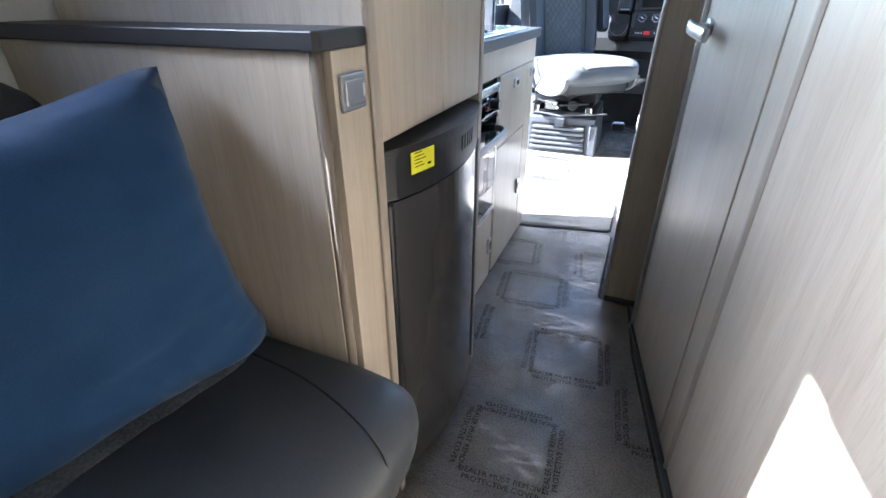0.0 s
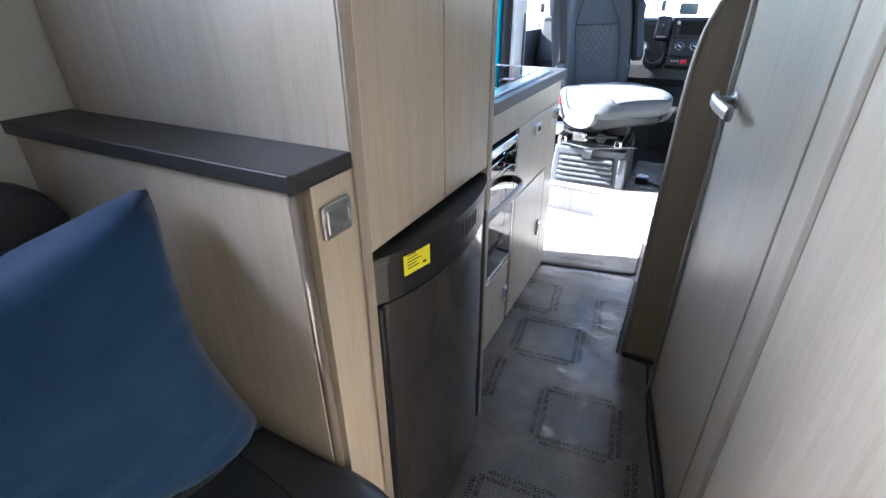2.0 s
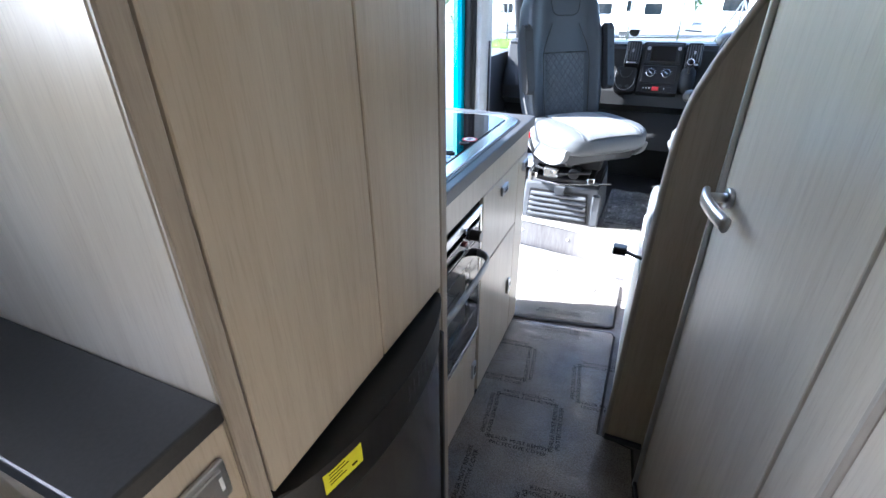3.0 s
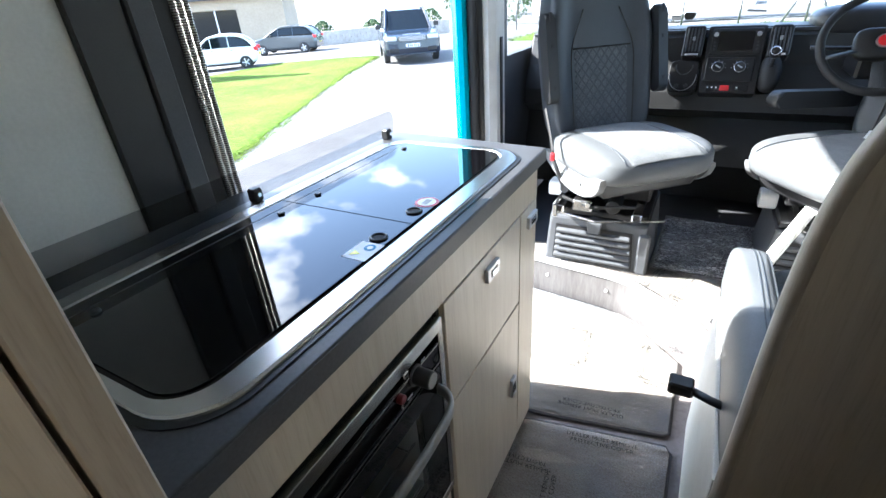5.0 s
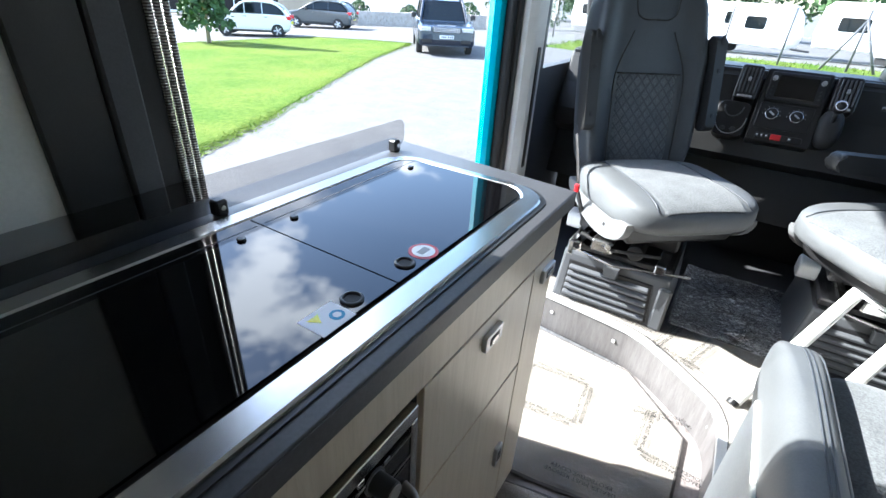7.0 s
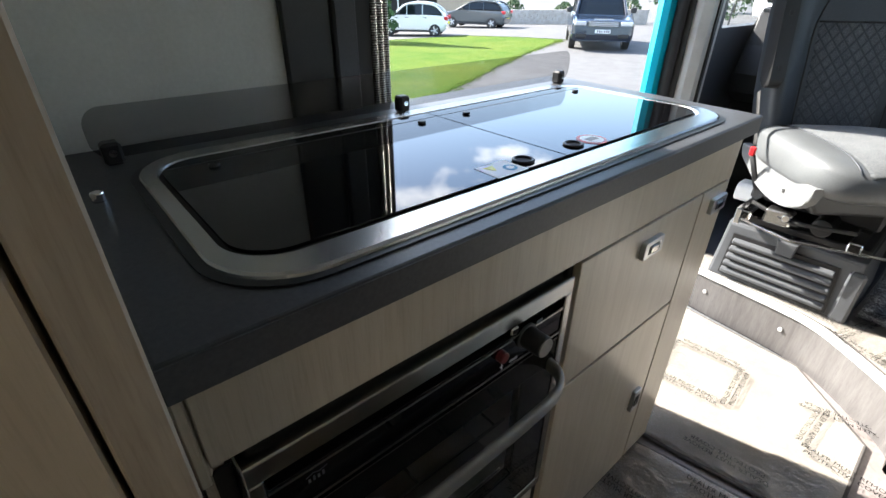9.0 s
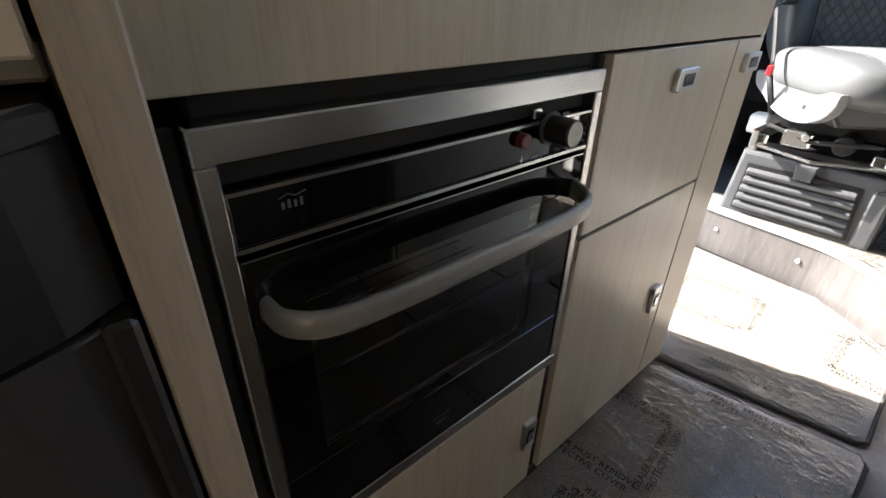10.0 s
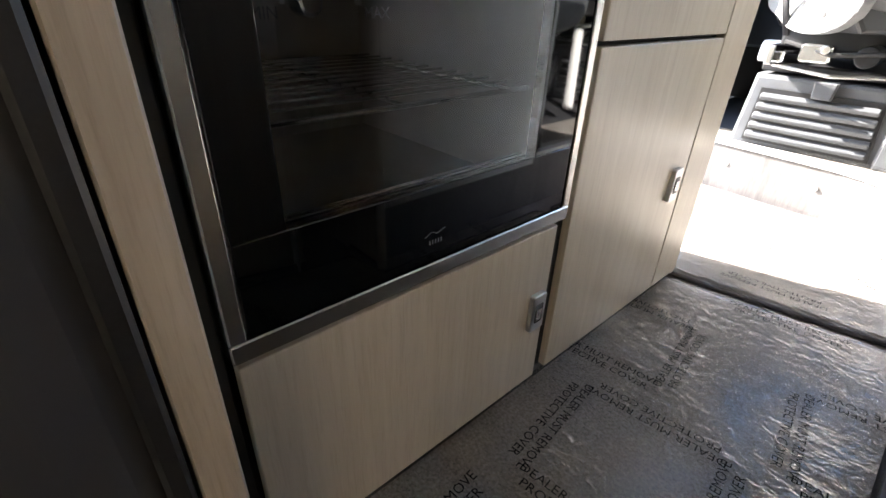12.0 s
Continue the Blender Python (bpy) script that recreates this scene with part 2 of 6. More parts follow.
def film_material(name="clear_protective_film", depth=0.0024, scale=30, haze=0.03):
    """Clear wrinkled protective film: see-through, with sharp glints off its creases."""
    m = bpy.data.materials.new(name)
    m.use_nodes = True
    n, l = m.node_tree.nodes, m.node_tree.links
    n.clear()
    out = n.new("ShaderNodeOutputMaterial")
    mix = n.new("ShaderNodeMixShader")
    clear = n.new("ShaderNodeBsdfTransparent")
    clear.inputs["Color"].default_value = (0.97, 0.97, 0.97, 1)
    gloss = n.new("ShaderNodeBsdfGlossy")
    gloss.inputs["Roughness"].default_value = 0.022
    fr = n.new("ShaderNodeFresnel")
    fr.inputs["IOR"].default_value = 1.85
    v = tex_coords(m)
    crease = noise_tex(m, tex_coords(m, (0.55, 2.0, 1.0), (0, 0, 8)), scale, 4, 0.55, 1.2)
    both = n.new("ShaderNodeMath")
    # creases gather in patches and lie flat between them
    both.operation = "MULTIPLY"
    l.new(crease, both.inputs[0])
    l.new(n_range(m, noise_tex(m, v, 4.5, 2, 0.5, 0.5), 0.1, 1.7), both.inputs[1])
    both.use_clamp = False
    # a few sharp fold lines
    line = n.new("ShaderNodeMath")
    line.operation = "PINGPONG"
    line.inputs[1].default_value = 0.5
    l.new(noise_tex(m, tex_coords(m, (2.6, 0.8, 1.0), (0, 0, -30)), 9, 3, 0.5, 0.8), line.inputs[0])
    ridge = n.new("ShaderNodeMapRange")
    ridge.inputs["From Min"].default_value, ridge.inputs["From Max"].default_value = 0.44, 0.5
    ridge.inputs["To Min"].default_value, ridge.inputs["To Max"].default_value = 0.0, 0.22
    l.new(line.outputs[0], ridge.inputs["Value"])
    total = n.new("ShaderNodeMath")
    total.operation = "ADD"
    l.new(both.outputs[0], total.inputs[0])
    l.new(ridge.outputs["Result"], total.inputs[1])
    # fine parallel wrinkles in the same patches
    pleat = n.new("ShaderNodeMath")
    pleat.operation = "PINGPONG"
    pleat.inputs[1].default_value = 0.5
    l.new(noise_tex(m, tex_coords(m, (0.65, 1.5, 1.0), (0, 0, 12)), scale * 1.15, 3, 0.5, 1.6), pleat.inputs[0])
    sharp = n.new("ShaderNodeMapRange")
    sharp.inputs["From Min"].default_value, sharp.inputs["From Max"].default_value = 0.40, 0.5
    l.new(pleat.outputs[0], sharp.inputs["Value"])
    fine = n.new("ShaderNodeMath")
    fine.operation = "MULTIPLY"
    l.new(sharp.outputs["Result"], fine.inputs[0])
    l.new(n_range(m, noise_tex(m, tex_coords(m, (1.0, 0.8, 1.0)), 5.5, 3, 0.6, 0.8), -0.5, 1.5), fine.inputs[1])
    fine.use_clamp = True
    with_fine = n.new("ShaderNodeMath")
    with_fine.operation = "ADD"
    l.new(total.outputs[0], with_fine.inputs[0])
    l.new(fine.outputs[0], with_fine.inputs[1])
    total = with_fine
    bp = n.new("ShaderNodeBump")
    bp.inputs["Strength"].default_value = 0.9
    bp.inputs["Distance"].default_value = depth
    l.new(total.outputs[0], bp.inputs["Height"])
    l.new(bp.outputs["Normal"], gloss.inputs["Normal"])
    l.new(bp.outputs["Normal"], fr.inputs["Normal"])
    l.new(fr.outputs["Fac"], mix.inputs["Fac"])
    l.new(clear.outputs["BSDF"], mix.inputs[1])
    l.new(gloss.outputs["BSDF"], mix.inputs[2])
    # pale diffuse streaks on the creases, painted in for missing glints
    glint_haze = n.new("ShaderNodeBsdfDiffuse")
    glint_haze.inputs["Color"].default_value = (0.84, 0.82, 0.79, 1)
    over = n.new("ShaderNodeMixShader")
    fold = n.new("ShaderNodeMapRange")
    fold.inputs["From Min"].default_value, fold.inputs["From Max"].default_value = 0.48, 0.66
    fold.inputs["To Min"].default_value, fold.inputs["To Max"].default_value = haze * 0.25, haze * 2.4
    l.new(noise_tex(m, tex_coords(m, (1.0, 2.6, 1.0), (0, 0, 25)), 34, 5, 0.6, 2.2), fold.inputs["Value"])
    l.new(fold.outputs["Result"], over.inputs["Fac"])
    l.new(mix.outputs["Shader"], over.inputs[1])
    l.new(glint_haze.outputs["BSDF"], over.inputs[2])
    l.new(over.outputs["Shader"], out.inputs["Surface"])
    return m


def glass_material(name, tint, ior=1.45, rough=0.0):
    m = bpy.data.materials.new(name)
    m.use_nodes = True
    n, l = m.node_tree.nodes, m.node_tree.links
    n.clear()
    out = n.new("ShaderNodeOutputMaterial")
    mix = n.new("ShaderNodeMixShader")
    clear = n.new("ShaderNodeBsdfTransparent")
    clear.inputs["Color"].default_value = (*tint, 1)
    gloss = n.new("ShaderNodeBsdfGlossy")
    gloss.inputs["Roughness"].default_value = rough
    fr = n.new("ShaderNodeFresnel")
    fr.inputs["IOR"].default_value = ior
    l.new(fr.outputs["Fac"], mix.inputs["Fac"])
    l.new(clear.outputs["BSDF"], mix.inputs[1])
    l.new(gloss.outputs["BSDF"], mix.inputs[2])
    l.new(mix.outputs["Shader"], out.inputs["Surface"])
    return m


def clear_material():
    m = bpy.data.materials.new("clear_inner_faces")
    m.use_nodes = True
    n, l = m.node_tree.nodes, m.node_tree.links
    n.clear()
    out = n.new("ShaderNodeOutputMaterial")
    clear = n.new("ShaderNodeBsdfTransparent")
    l.new(clear.outputs["BSDF"], out.inputs["Surface"])
    return m


M_CLEAR = clear_material()


def glaze(ob, facing):
    """Keep the glossy tinted face that looks the given way; the pane's other faces only pass light."""
    ob.data.materials.append(M_CLEAR)
    for p in ob.data.polygons:
        if p.normal.dot(Vector(facing)) < 0.7:
            p.material_index = 1
    ob.visible_shadow = False
    return ob


M_FILM = film_material()
M_CRISPFILM = film_material("loose_crumpled_film", 0.016, 26, 0.28)
M_SMOKED = glass_material("smoked_glass", (0.55, 0.55, 0.56))
M_GLASS = glass_material("window_glass", (0.93, 0.95, 0.95))
M_OVENGLASS = glass_material("dark_oven_glass", (0.96, 0.945, 0.92), 1.95)


# ---- mesh helpers ----
def finish(name, bm, mat, parent=None, label="", smooth=False):
    me = bpy.data.meshes.new(name)
    bmesh.ops.recalc_face_normals(bm, faces=bm.faces[:])
    bm.to_mesh(me)
    bm.free()
    if smooth:
        for p in me.polygons:
            p.use_smooth = True
    me.materials.append(mat)
    ob = new(name, me)
    if parent is not None:
        ob.parent = parent
        ob.matrix_parent_inverse = parent_inverse(parent)
    if label:
        ob["label"] = label
    return ob


def parent_inverse(parent):
    m = parent.matrix_basis.copy()
    up = parent.parent
    if up is not None:
        m = up.matrix_basis @ parent.matrix_parent_inverse @ m
    return m.inverted()


def part(name, bm, mat, parent, label="", smooth=False):
    return finish(name, bm, mat, parent, label, smooth)


def thing(name, base, label, category, group="", kind=""):
    e = new(name)
    e.empty_display_size = 0.05
    e.matrix_basis = Matrix.Translation(base)
    return tagged(e, label, category, group, kind)


def bm_box(lo, hi, bevel=0.002, seg=1):
    bm = bmesh.new()
    c = [(a + b) / 2 for a, b in zip(lo, hi)]
    s = [abs(b - a) for a, b in zip(lo, hi)]
    bmesh.ops.create_cube(bm, size=1.0, matrix=Matrix.Translation(c) @ Matrix.Diagonal((*s, 1)))
    bevel = min(bevel, min(s) * 0.45)
    if bevel > 0:
        bmesh.ops.bevel(bm, geom=bm.edges[:], offset=bevel, segments=seg, affect="EDGES", profile=0.5)
    return bm


def box(name, lo, hi, mat, parent=None, label="", bevel=0.002, seg=1):
    return finish(name, bm_box(lo, hi, bevel, seg), mat, parent, label)


def bm_prism(outline, axis, a, b, bevel=0.0, seg=2):
    """A plate with the given outline, swept along axis 0, 1 or 2 from a to b."""
    bm = bmesh.new()

    def at(u, v, w):
        p = [u, v]
        p.insert(axis, w)
        return p
    lo = [bm.verts.new(at(u, v, a)) for u, v in outline]
    hi = [bm.verts.new(at(u, v, b)) for u, v in outline]
    n = len(outline)
    caps = [bm.faces.new(lo), bm.faces.new(hi)]
    for i in range(n):
        bm.faces.new((lo[i], lo[(i + 1) % n], hi[(i + 1) % n], hi[i]))
    if bevel:
        edges = {e for f in caps for e in f.edges}
        bmesh.ops.bevel(bm, geom=list(edges), offset=bevel, segments=seg, affect="EDGES", profile=0.5)
    return bm


def prism(name, outline, axis, a, b, mat, parent=None, label="", bevel=0.0):
    return finish(name, bm_prism(outline, axis, a, b, bevel), mat, parent, label)


def round_rect(u0, u1, v0, v1, r, n=6):
    pts = []
    for cu, cv, s in ((u1 - r, v1 - r, 0), (u0 + r, v1 - r, 90), (u0 + r, v0 + r, 180), (u1 - r, v0 + r, 270)):
        for i in range(n + 1):
            a = radians(s + 90 * i / n)
            pts.append((cu + r * math.cos(a), cv + r * math.sin(a)))
    return pts


def smooth_path(points, n=6):
    """A curve through the points (Catmull-Rom)."""
    p = [Vector(q) for q in points]
    p = [2 * p[0] - p[1]] + p + [2 * p[-1] - p[-2]]
    out = []
    for i in range(1, len(p) - 2):
        for k in range(n):
            t = k / n
            out.append(0.5 * ((2 * p[i]) + (p[i + 1] - p[i - 1]) * t + (2 * p[i - 1] - 5 * p[i] + 4 * p[i + 1] - p[i + 2]) * t * t
                              + (3 * p[i] - p[i - 1] - 3 * p[i + 1] + p[i + 2]) * t ** 3))
    out.append(p[-2])
    return out


def bm_sweep(points, rx, ry=None, sides=10, up=(0, 0, 1), closed=False, square=0.0):
    """A rod of elliptical section along the points."""
    ry = rx if ry is None else ry
    bm = bmesh.new()
    pts = [Vector(p) for p in points]
    rings = []
    for i, p in enumerate(pts):
        d = (pts[(i + 1) % len(pts)] - pts[i - 1]) if closed else (pts[min(i + 1, len(pts) - 1)] - pts[max(i - 1, 0)])
        d.normalize()
        u = Vector(up)
        side = d.cross(u)
        if side.length < 1e-4:
            side = d.cross(Vector((1, 0, 0.01)))
        side.normalize()
        nrm = side.cross(d).normalized()
        ring = []
        for k in range(sides):
            a = 2 * math.pi * (k + 0.5) / sides
            ca, sa = math.cos(a), math.sin(a)
            if square:
                f = (abs(ca) ** (2 / (1 - square)) + abs(sa) ** (2 / (1 - square))) ** (-(1 - square) / 2)
                ca, sa = ca * f, sa * f
            ring.append(bm.verts.new(p + side * rx * ca + nrm * ry * sa))
        rings.append(ring)
    m = len(rings)
    for i in range(m if closed else m - 1):
        a, b = rings[i], rings[(i + 1) % m]
        for k in range(sides):
            bm.faces.new((a[k], a[(k + 1) % sides], b[(k + 1) % sides], b[k]))
    if not closed:
        bm.faces.new(rings[0])
        bm.faces.new(rings[-1])
    return bm


def rod(name, points, r, mat, parent=None, label="", ry=None, sides=10, up=(0, 0, 1), closed=False, square=0.0):
    return finish(name, bm_sweep(points, r, ry, sides, up, closed, square), mat, parent, label, smooth=True)


def bm_disc(centre, axis, r, depth, sides=24, bevel=0.0):
    bm = bmesh.new()
    q = Vector((0, 0, 1)).rotation_difference(Vector(axis).normalized()).to_matrix().to_4x4()
    bmesh.ops.create_cone(bm, cap_ends=True, segments=sides, radius1=r, radius2=r, depth=depth, matrix=Matrix.Translation(centre) @ q)
    if bevel:
        edges = [e for e in bm.edges if any(len(f.verts) > 4 for f in e.link_faces)]
        bmesh.ops.bevel(bm, geom=edges, offset=bevel, segments=2, affect="EDGES", profile=0.5)
    return bm


def disc(name, centre, axis, r, depth, mat, parent=None, label="", sides=24, bevel=0.0):
    return finish(name, bm_disc(centre, axis, r, depth, sides, bevel), mat, parent, label)


def bm_ring(centre, axis, r, thick, sides=32, ring=8):
    q = Vector((0, 0, 1)).rotation_difference(Vector(axis).normalized())
    pts = [Vector(centre) + q @ Vector((r * math.cos(2 * math.pi * i / sides), r * math.sin(2 * math.pi * i / sides), 0)) for i in range(sides)]
    return bm_sweep(pts, thick, thick, ring, up=tuple(q @ Vector((0, 0, 1))), closed=True)


def bm_soft(size, m, e1=0.35, e2=0.35, nu=28, nv=18, shape=None):
    """A padded block: a superquadric of the given full size, placed by m; shape bends its points."""
    bm = bmesh.new()

    def pw(v, e):
        return math.copysign(abs(v) ** e, v)
    rows = []
    for j in range(nv + 1):
        v = -math.pi / 2 + math.pi * j / nv
        row = []
        for i in range(nu):
            u = 2 * math.pi * i / nu
            p = Vector((pw(math.cos(v), e1) * pw(math.cos(u), e2), pw(math.cos(v), e1) * pw(math.sin(u), e2), pw(math.sin(v), e1)))
            p = Vector((p.x * size[0] / 2, p.y * size[1] / 2, p.z * size[2] / 2))
            if shape:
                p = shape(p)
            row.append(bm.verts.new(m @ p))
        rows.append(row)
    for j in range(nv):
        for i in range(nu):
            bm.faces.new((rows[j][i], rows[j][(i + 1) % nu], rows[j + 1][(i + 1) % nu], rows[j + 1][i]))
    bmesh.ops.remove_doubles(bm, verts=bm.verts[:], dist=1e-5)
    return bm


def superquad_z(size, e1, e2, x, y):
    """Height of a padded block's top over its centre."""
    f = (abs(2 * x / size[0]) ** (2 / e2) + abs(2 * y / size[1]) ** (2 / e2)) ** (e2 / e1)
    return size[2] / 2 * max(0.0, 1 - f) ** (e1 / 2)


def soft_patch(name, size, m, mat, parent, label, keep, push=0.003, relief=None, **kw):
    """A cover sewn on a padded block: the part of its skin that keep() picks, lifted a little, with an optional relief."""
    bm = bm_soft(size, Matrix.Identity(4), **kw)
    bmesh.ops.recalc_face_normals(bm, faces=bm.faces[:])
    drop = [f for f in bm.faces if not keep(f.calc_center_median(), f.normal)]
    bmesh.ops.delete(bm, geom=drop, context="FACES")
    bm.normal_update()
    for v in bm.verts:
        rim = any(e.is_boundary for e in v.link_edges)
        v.co += v.normal * ((0.0005 if rim else push) + (0 if rim or relief is None else relief(v.co)))
    bmesh.ops.transform(bm, matrix=m, verts=bm.verts[:])
    return finish(name, bm, mat, parent, label, smooth=True)


def soft(name, size, m, mat, parent=None, label="", **kw):
    return finish(name, bm_soft(size, m, **kw), mat, parent, label, smooth=True)


def text_mesh(words, size, spacing=1.0):
    """A flat mesh of the words, lying in the xy plane, centred."""
    cu = bpy.data.curves.new("words", "FONT")
    cu.body, cu.size, cu.align_x, cu.align_y, cu.space_line = words, size, "CENTER", "CENTER", spacing
    cu.resolution_u = 2
    tmp = new("words", cu)
    dg = bpy.context.evaluated_depsgraph_get()
    me = bpy.data.meshes.new_from_object(tmp.evaluated_get(dg))
    bpy.data.objects.remove(tmp)
    bpy.data.curves.remove(cu)
    return me


def lettering(name, me, m, mat, parent, label=""):
    ob = new(name, me)
    if not me.materials:
        me.materials.append(mat)
    ob.parent = parent
    ob.matrix_parent_inverse = parent_inverse(parent)
    ob.matrix_basis = m
    if label:
        ob["label"] = label
    return ob

# ---- the van's shell ----
def shell(name, lo, hi, mat, label, category, bevel=0.0):
    return tagged(box(name, lo, hi, mat, bevel=bevel), label, category, kind="structure")


LEFT, RIGHT, REAR, ROOF = -0.53, 1.28, -1.35, 1.93

floor = shell("floor", (LEFT - 0.1, REAR - 0.1, -0.06), (RIGHT + 0.1, 2.70, -0.012), M_VINYL, "grey wood-effect vinyl floor of the van", "floor")
shell("ceiling", (LEFT - 0.1, REAR - 0.1, ROOF), (RIGHT + 0.1, 3.15, ROOF + 0.05), M_LINING, "grey lined van ceiling", "ceiling")
# never in view; dark covering added to hold back bounce from the rear
shell("wall_rear", (LEFT - 0.1, REAR - 0.1, 0), (RIGHT + 0.1, REAR, ROOF), M_LEATHER, "unseen rear wall of the van, made dark to cut bounced light", "wall")
shell("wall_right", (RIGHT, REAR, 0), (RIGHT + 0.06, 2.60, ROOF), M_WALLWHITE, "pale panelled right wall of the van", "wall")
# left wall with the rear side window and the open sliding door
W0, W1, WZ0, WZ1 = -0.62, 0.115, 1.25, 1.585
shell("wall_left_low", (LEFT - 0.06, REAR, 0), (LEFT, 0.44, WZ0), M_WALLWHITE, "pale lower left wall of the van", "wall")
shell("wall_left_top", (LEFT - 0.06, REAR, WZ1), (LEFT, 0.44, ROOF), M_WALLWHITE, "pale upper left wall of the van", "wall")
shell("wall_left_post", (LEFT - 0.06, REAR, WZ0), (LEFT, W0, WZ1), M_WALLWHITE, "pale left wall beside the rear window", "wall")
shell("wall_left_mid", (LEFT - 0.06, W1, WZ0), (LEFT, 0.44, WZ1), M_WALLWHITE, "pale left wall before the tall unit", "wall")
shell("wall_left_kitchen", (LEFT - 0.06, 0.44, 0), (LEFT, 1.322, ROOF), M_WALLWHITE, "off-white wall board behind the worktop", "wall")
shell("wall_left_over_door", (LEFT - 0.06, 1.33, 1.72), (LEFT, 2.95, ROOF), M_LINING, "grey lining over the sliding door opening", "wall")

jamb = thing("door_1", (LEFT, 1.42, 0), "black sliding door jamb with ribbed silver screen edge", "door frame", kind="structure")
box("post", (LEFT - 0.05, 1.322, 0), (LEFT + 0.012, 1.415, 1.74), M_BLACK, jamb, bevel=0.004)
box("channel", (LEFT - 0.04, 1.415, 0), (LEFT + 0.022, 1.463, 1.74), M_DARKGREY, jamb, "dark grey screen cassette", bevel=0.004)
box("seal", (LEFT - 0.04, 1.463, 0), (LEFT + 0.008, 1.503, 1.74), M_BLACKSOFT, jamb, bevel=0.003)
M_RIB = material("ribbed_silver_cord", (0.42, 0.40, 0.36), 0.35, 0.6)
_v = tex_coords(M_RIB, (1, 1, 1))
_wave = M_RIB.node_tree.nodes.new("ShaderNodeTexWave")
_wave.bands_direction = "Z"
_wave.inputs["Scale"].default_value = 70
M_RIB.node_tree.links.new(_v, _wave.inputs["Vector"])
set_in(M_RIB, "Base Color", ramp(M_RIB, _wave.outputs["Fac"], [(0.25, (0.10, 0.09, 0.08)), (0.7, (0.62, 0.60, 0.55))]))
bump(M_RIB, _wave.outputs["Fac"], 0.8, 0.003)
for k, yy in enumerate((1.506, 1.520, 1.534)):
    rod("screen_pleat", [(LEFT + 0.008, yy, 0.86), (LEFT + 0.008, yy, 1.74)], 0.006, M_RIB, jamb, "ribbed silver pleat", sides=8)

# front jamb of the door: painted edge, seal, grey pillar trim
pillar = thing("door_2", (-0.58, 2.75, 0), "turquoise painted door edge with black seal and grey pillar trim", "door frame", kind="structure")
paint = [(-0.628, 2.815), (-0.60, 2.80), (-0.578, 2.81), (-0.574, 2.88), (-0.63, 2.90)]
prism("painted_edge", paint, 2, 0.02, 1.74, M_TEAL, pillar, "turquoise painted body edge", bevel=0.004)
rod("seal", [(-0.558, 2.862, 0.02), (-0.558, 2.862, 1.74)], 0.021, M_BLACKSOFT, pillar, "black rubber door seal", sides=10)
rod("seal", [(-0.545, 2.90, 0.02), (-0.545, 2.90, 1.74)], 0.018, M_BLACK, pillar, sides=10)
prism("pillar_trim", [(-0.58, 2.905), (-0.505, 2.912), (-0.482, 2.945), (-0.482, 3.04), (-0.53, 3.09), (-0.64, 3.05)], 2, 0.1, 1.80, M_LIGHTGREY, pillar, "light grey pillar trim", bevel=0.006)
box("belt_slot", (-0.485, 2.985, 0.60), (-0.477, 3.01, 1.1), M_BLACK, pillar)
box("sill", (-0.62, 1.50, -0.10), (LEFT, 2.80, -0.02), M_DARKGREY, pillar, "dark step sill")

# ---- aisle mats with their printed protective film ----
WORDS = text_mesh("DEALER MUST REMOVE\nPROTECTIVE COVER", 0.0205, 1.02)


def print_ring(cx, cy, w, h, z, turn, parent, keep="nesw"):
    """One printed ring: the two lines of words once along each side."""
    for side, dx, dy, a in (("s", 0, -h / 2, 0), ("e", w / 2, 0, 90), ("n", 0, h / 2, 180), ("w", -w / 2, 0, 270)):
        if side in keep:
            m = pose(cx, cy, z, 0, 0, turn) @ pose(dx, dy, 0, 0, 0, a)
            lettering("print", WORDS, m, M_INK, parent)


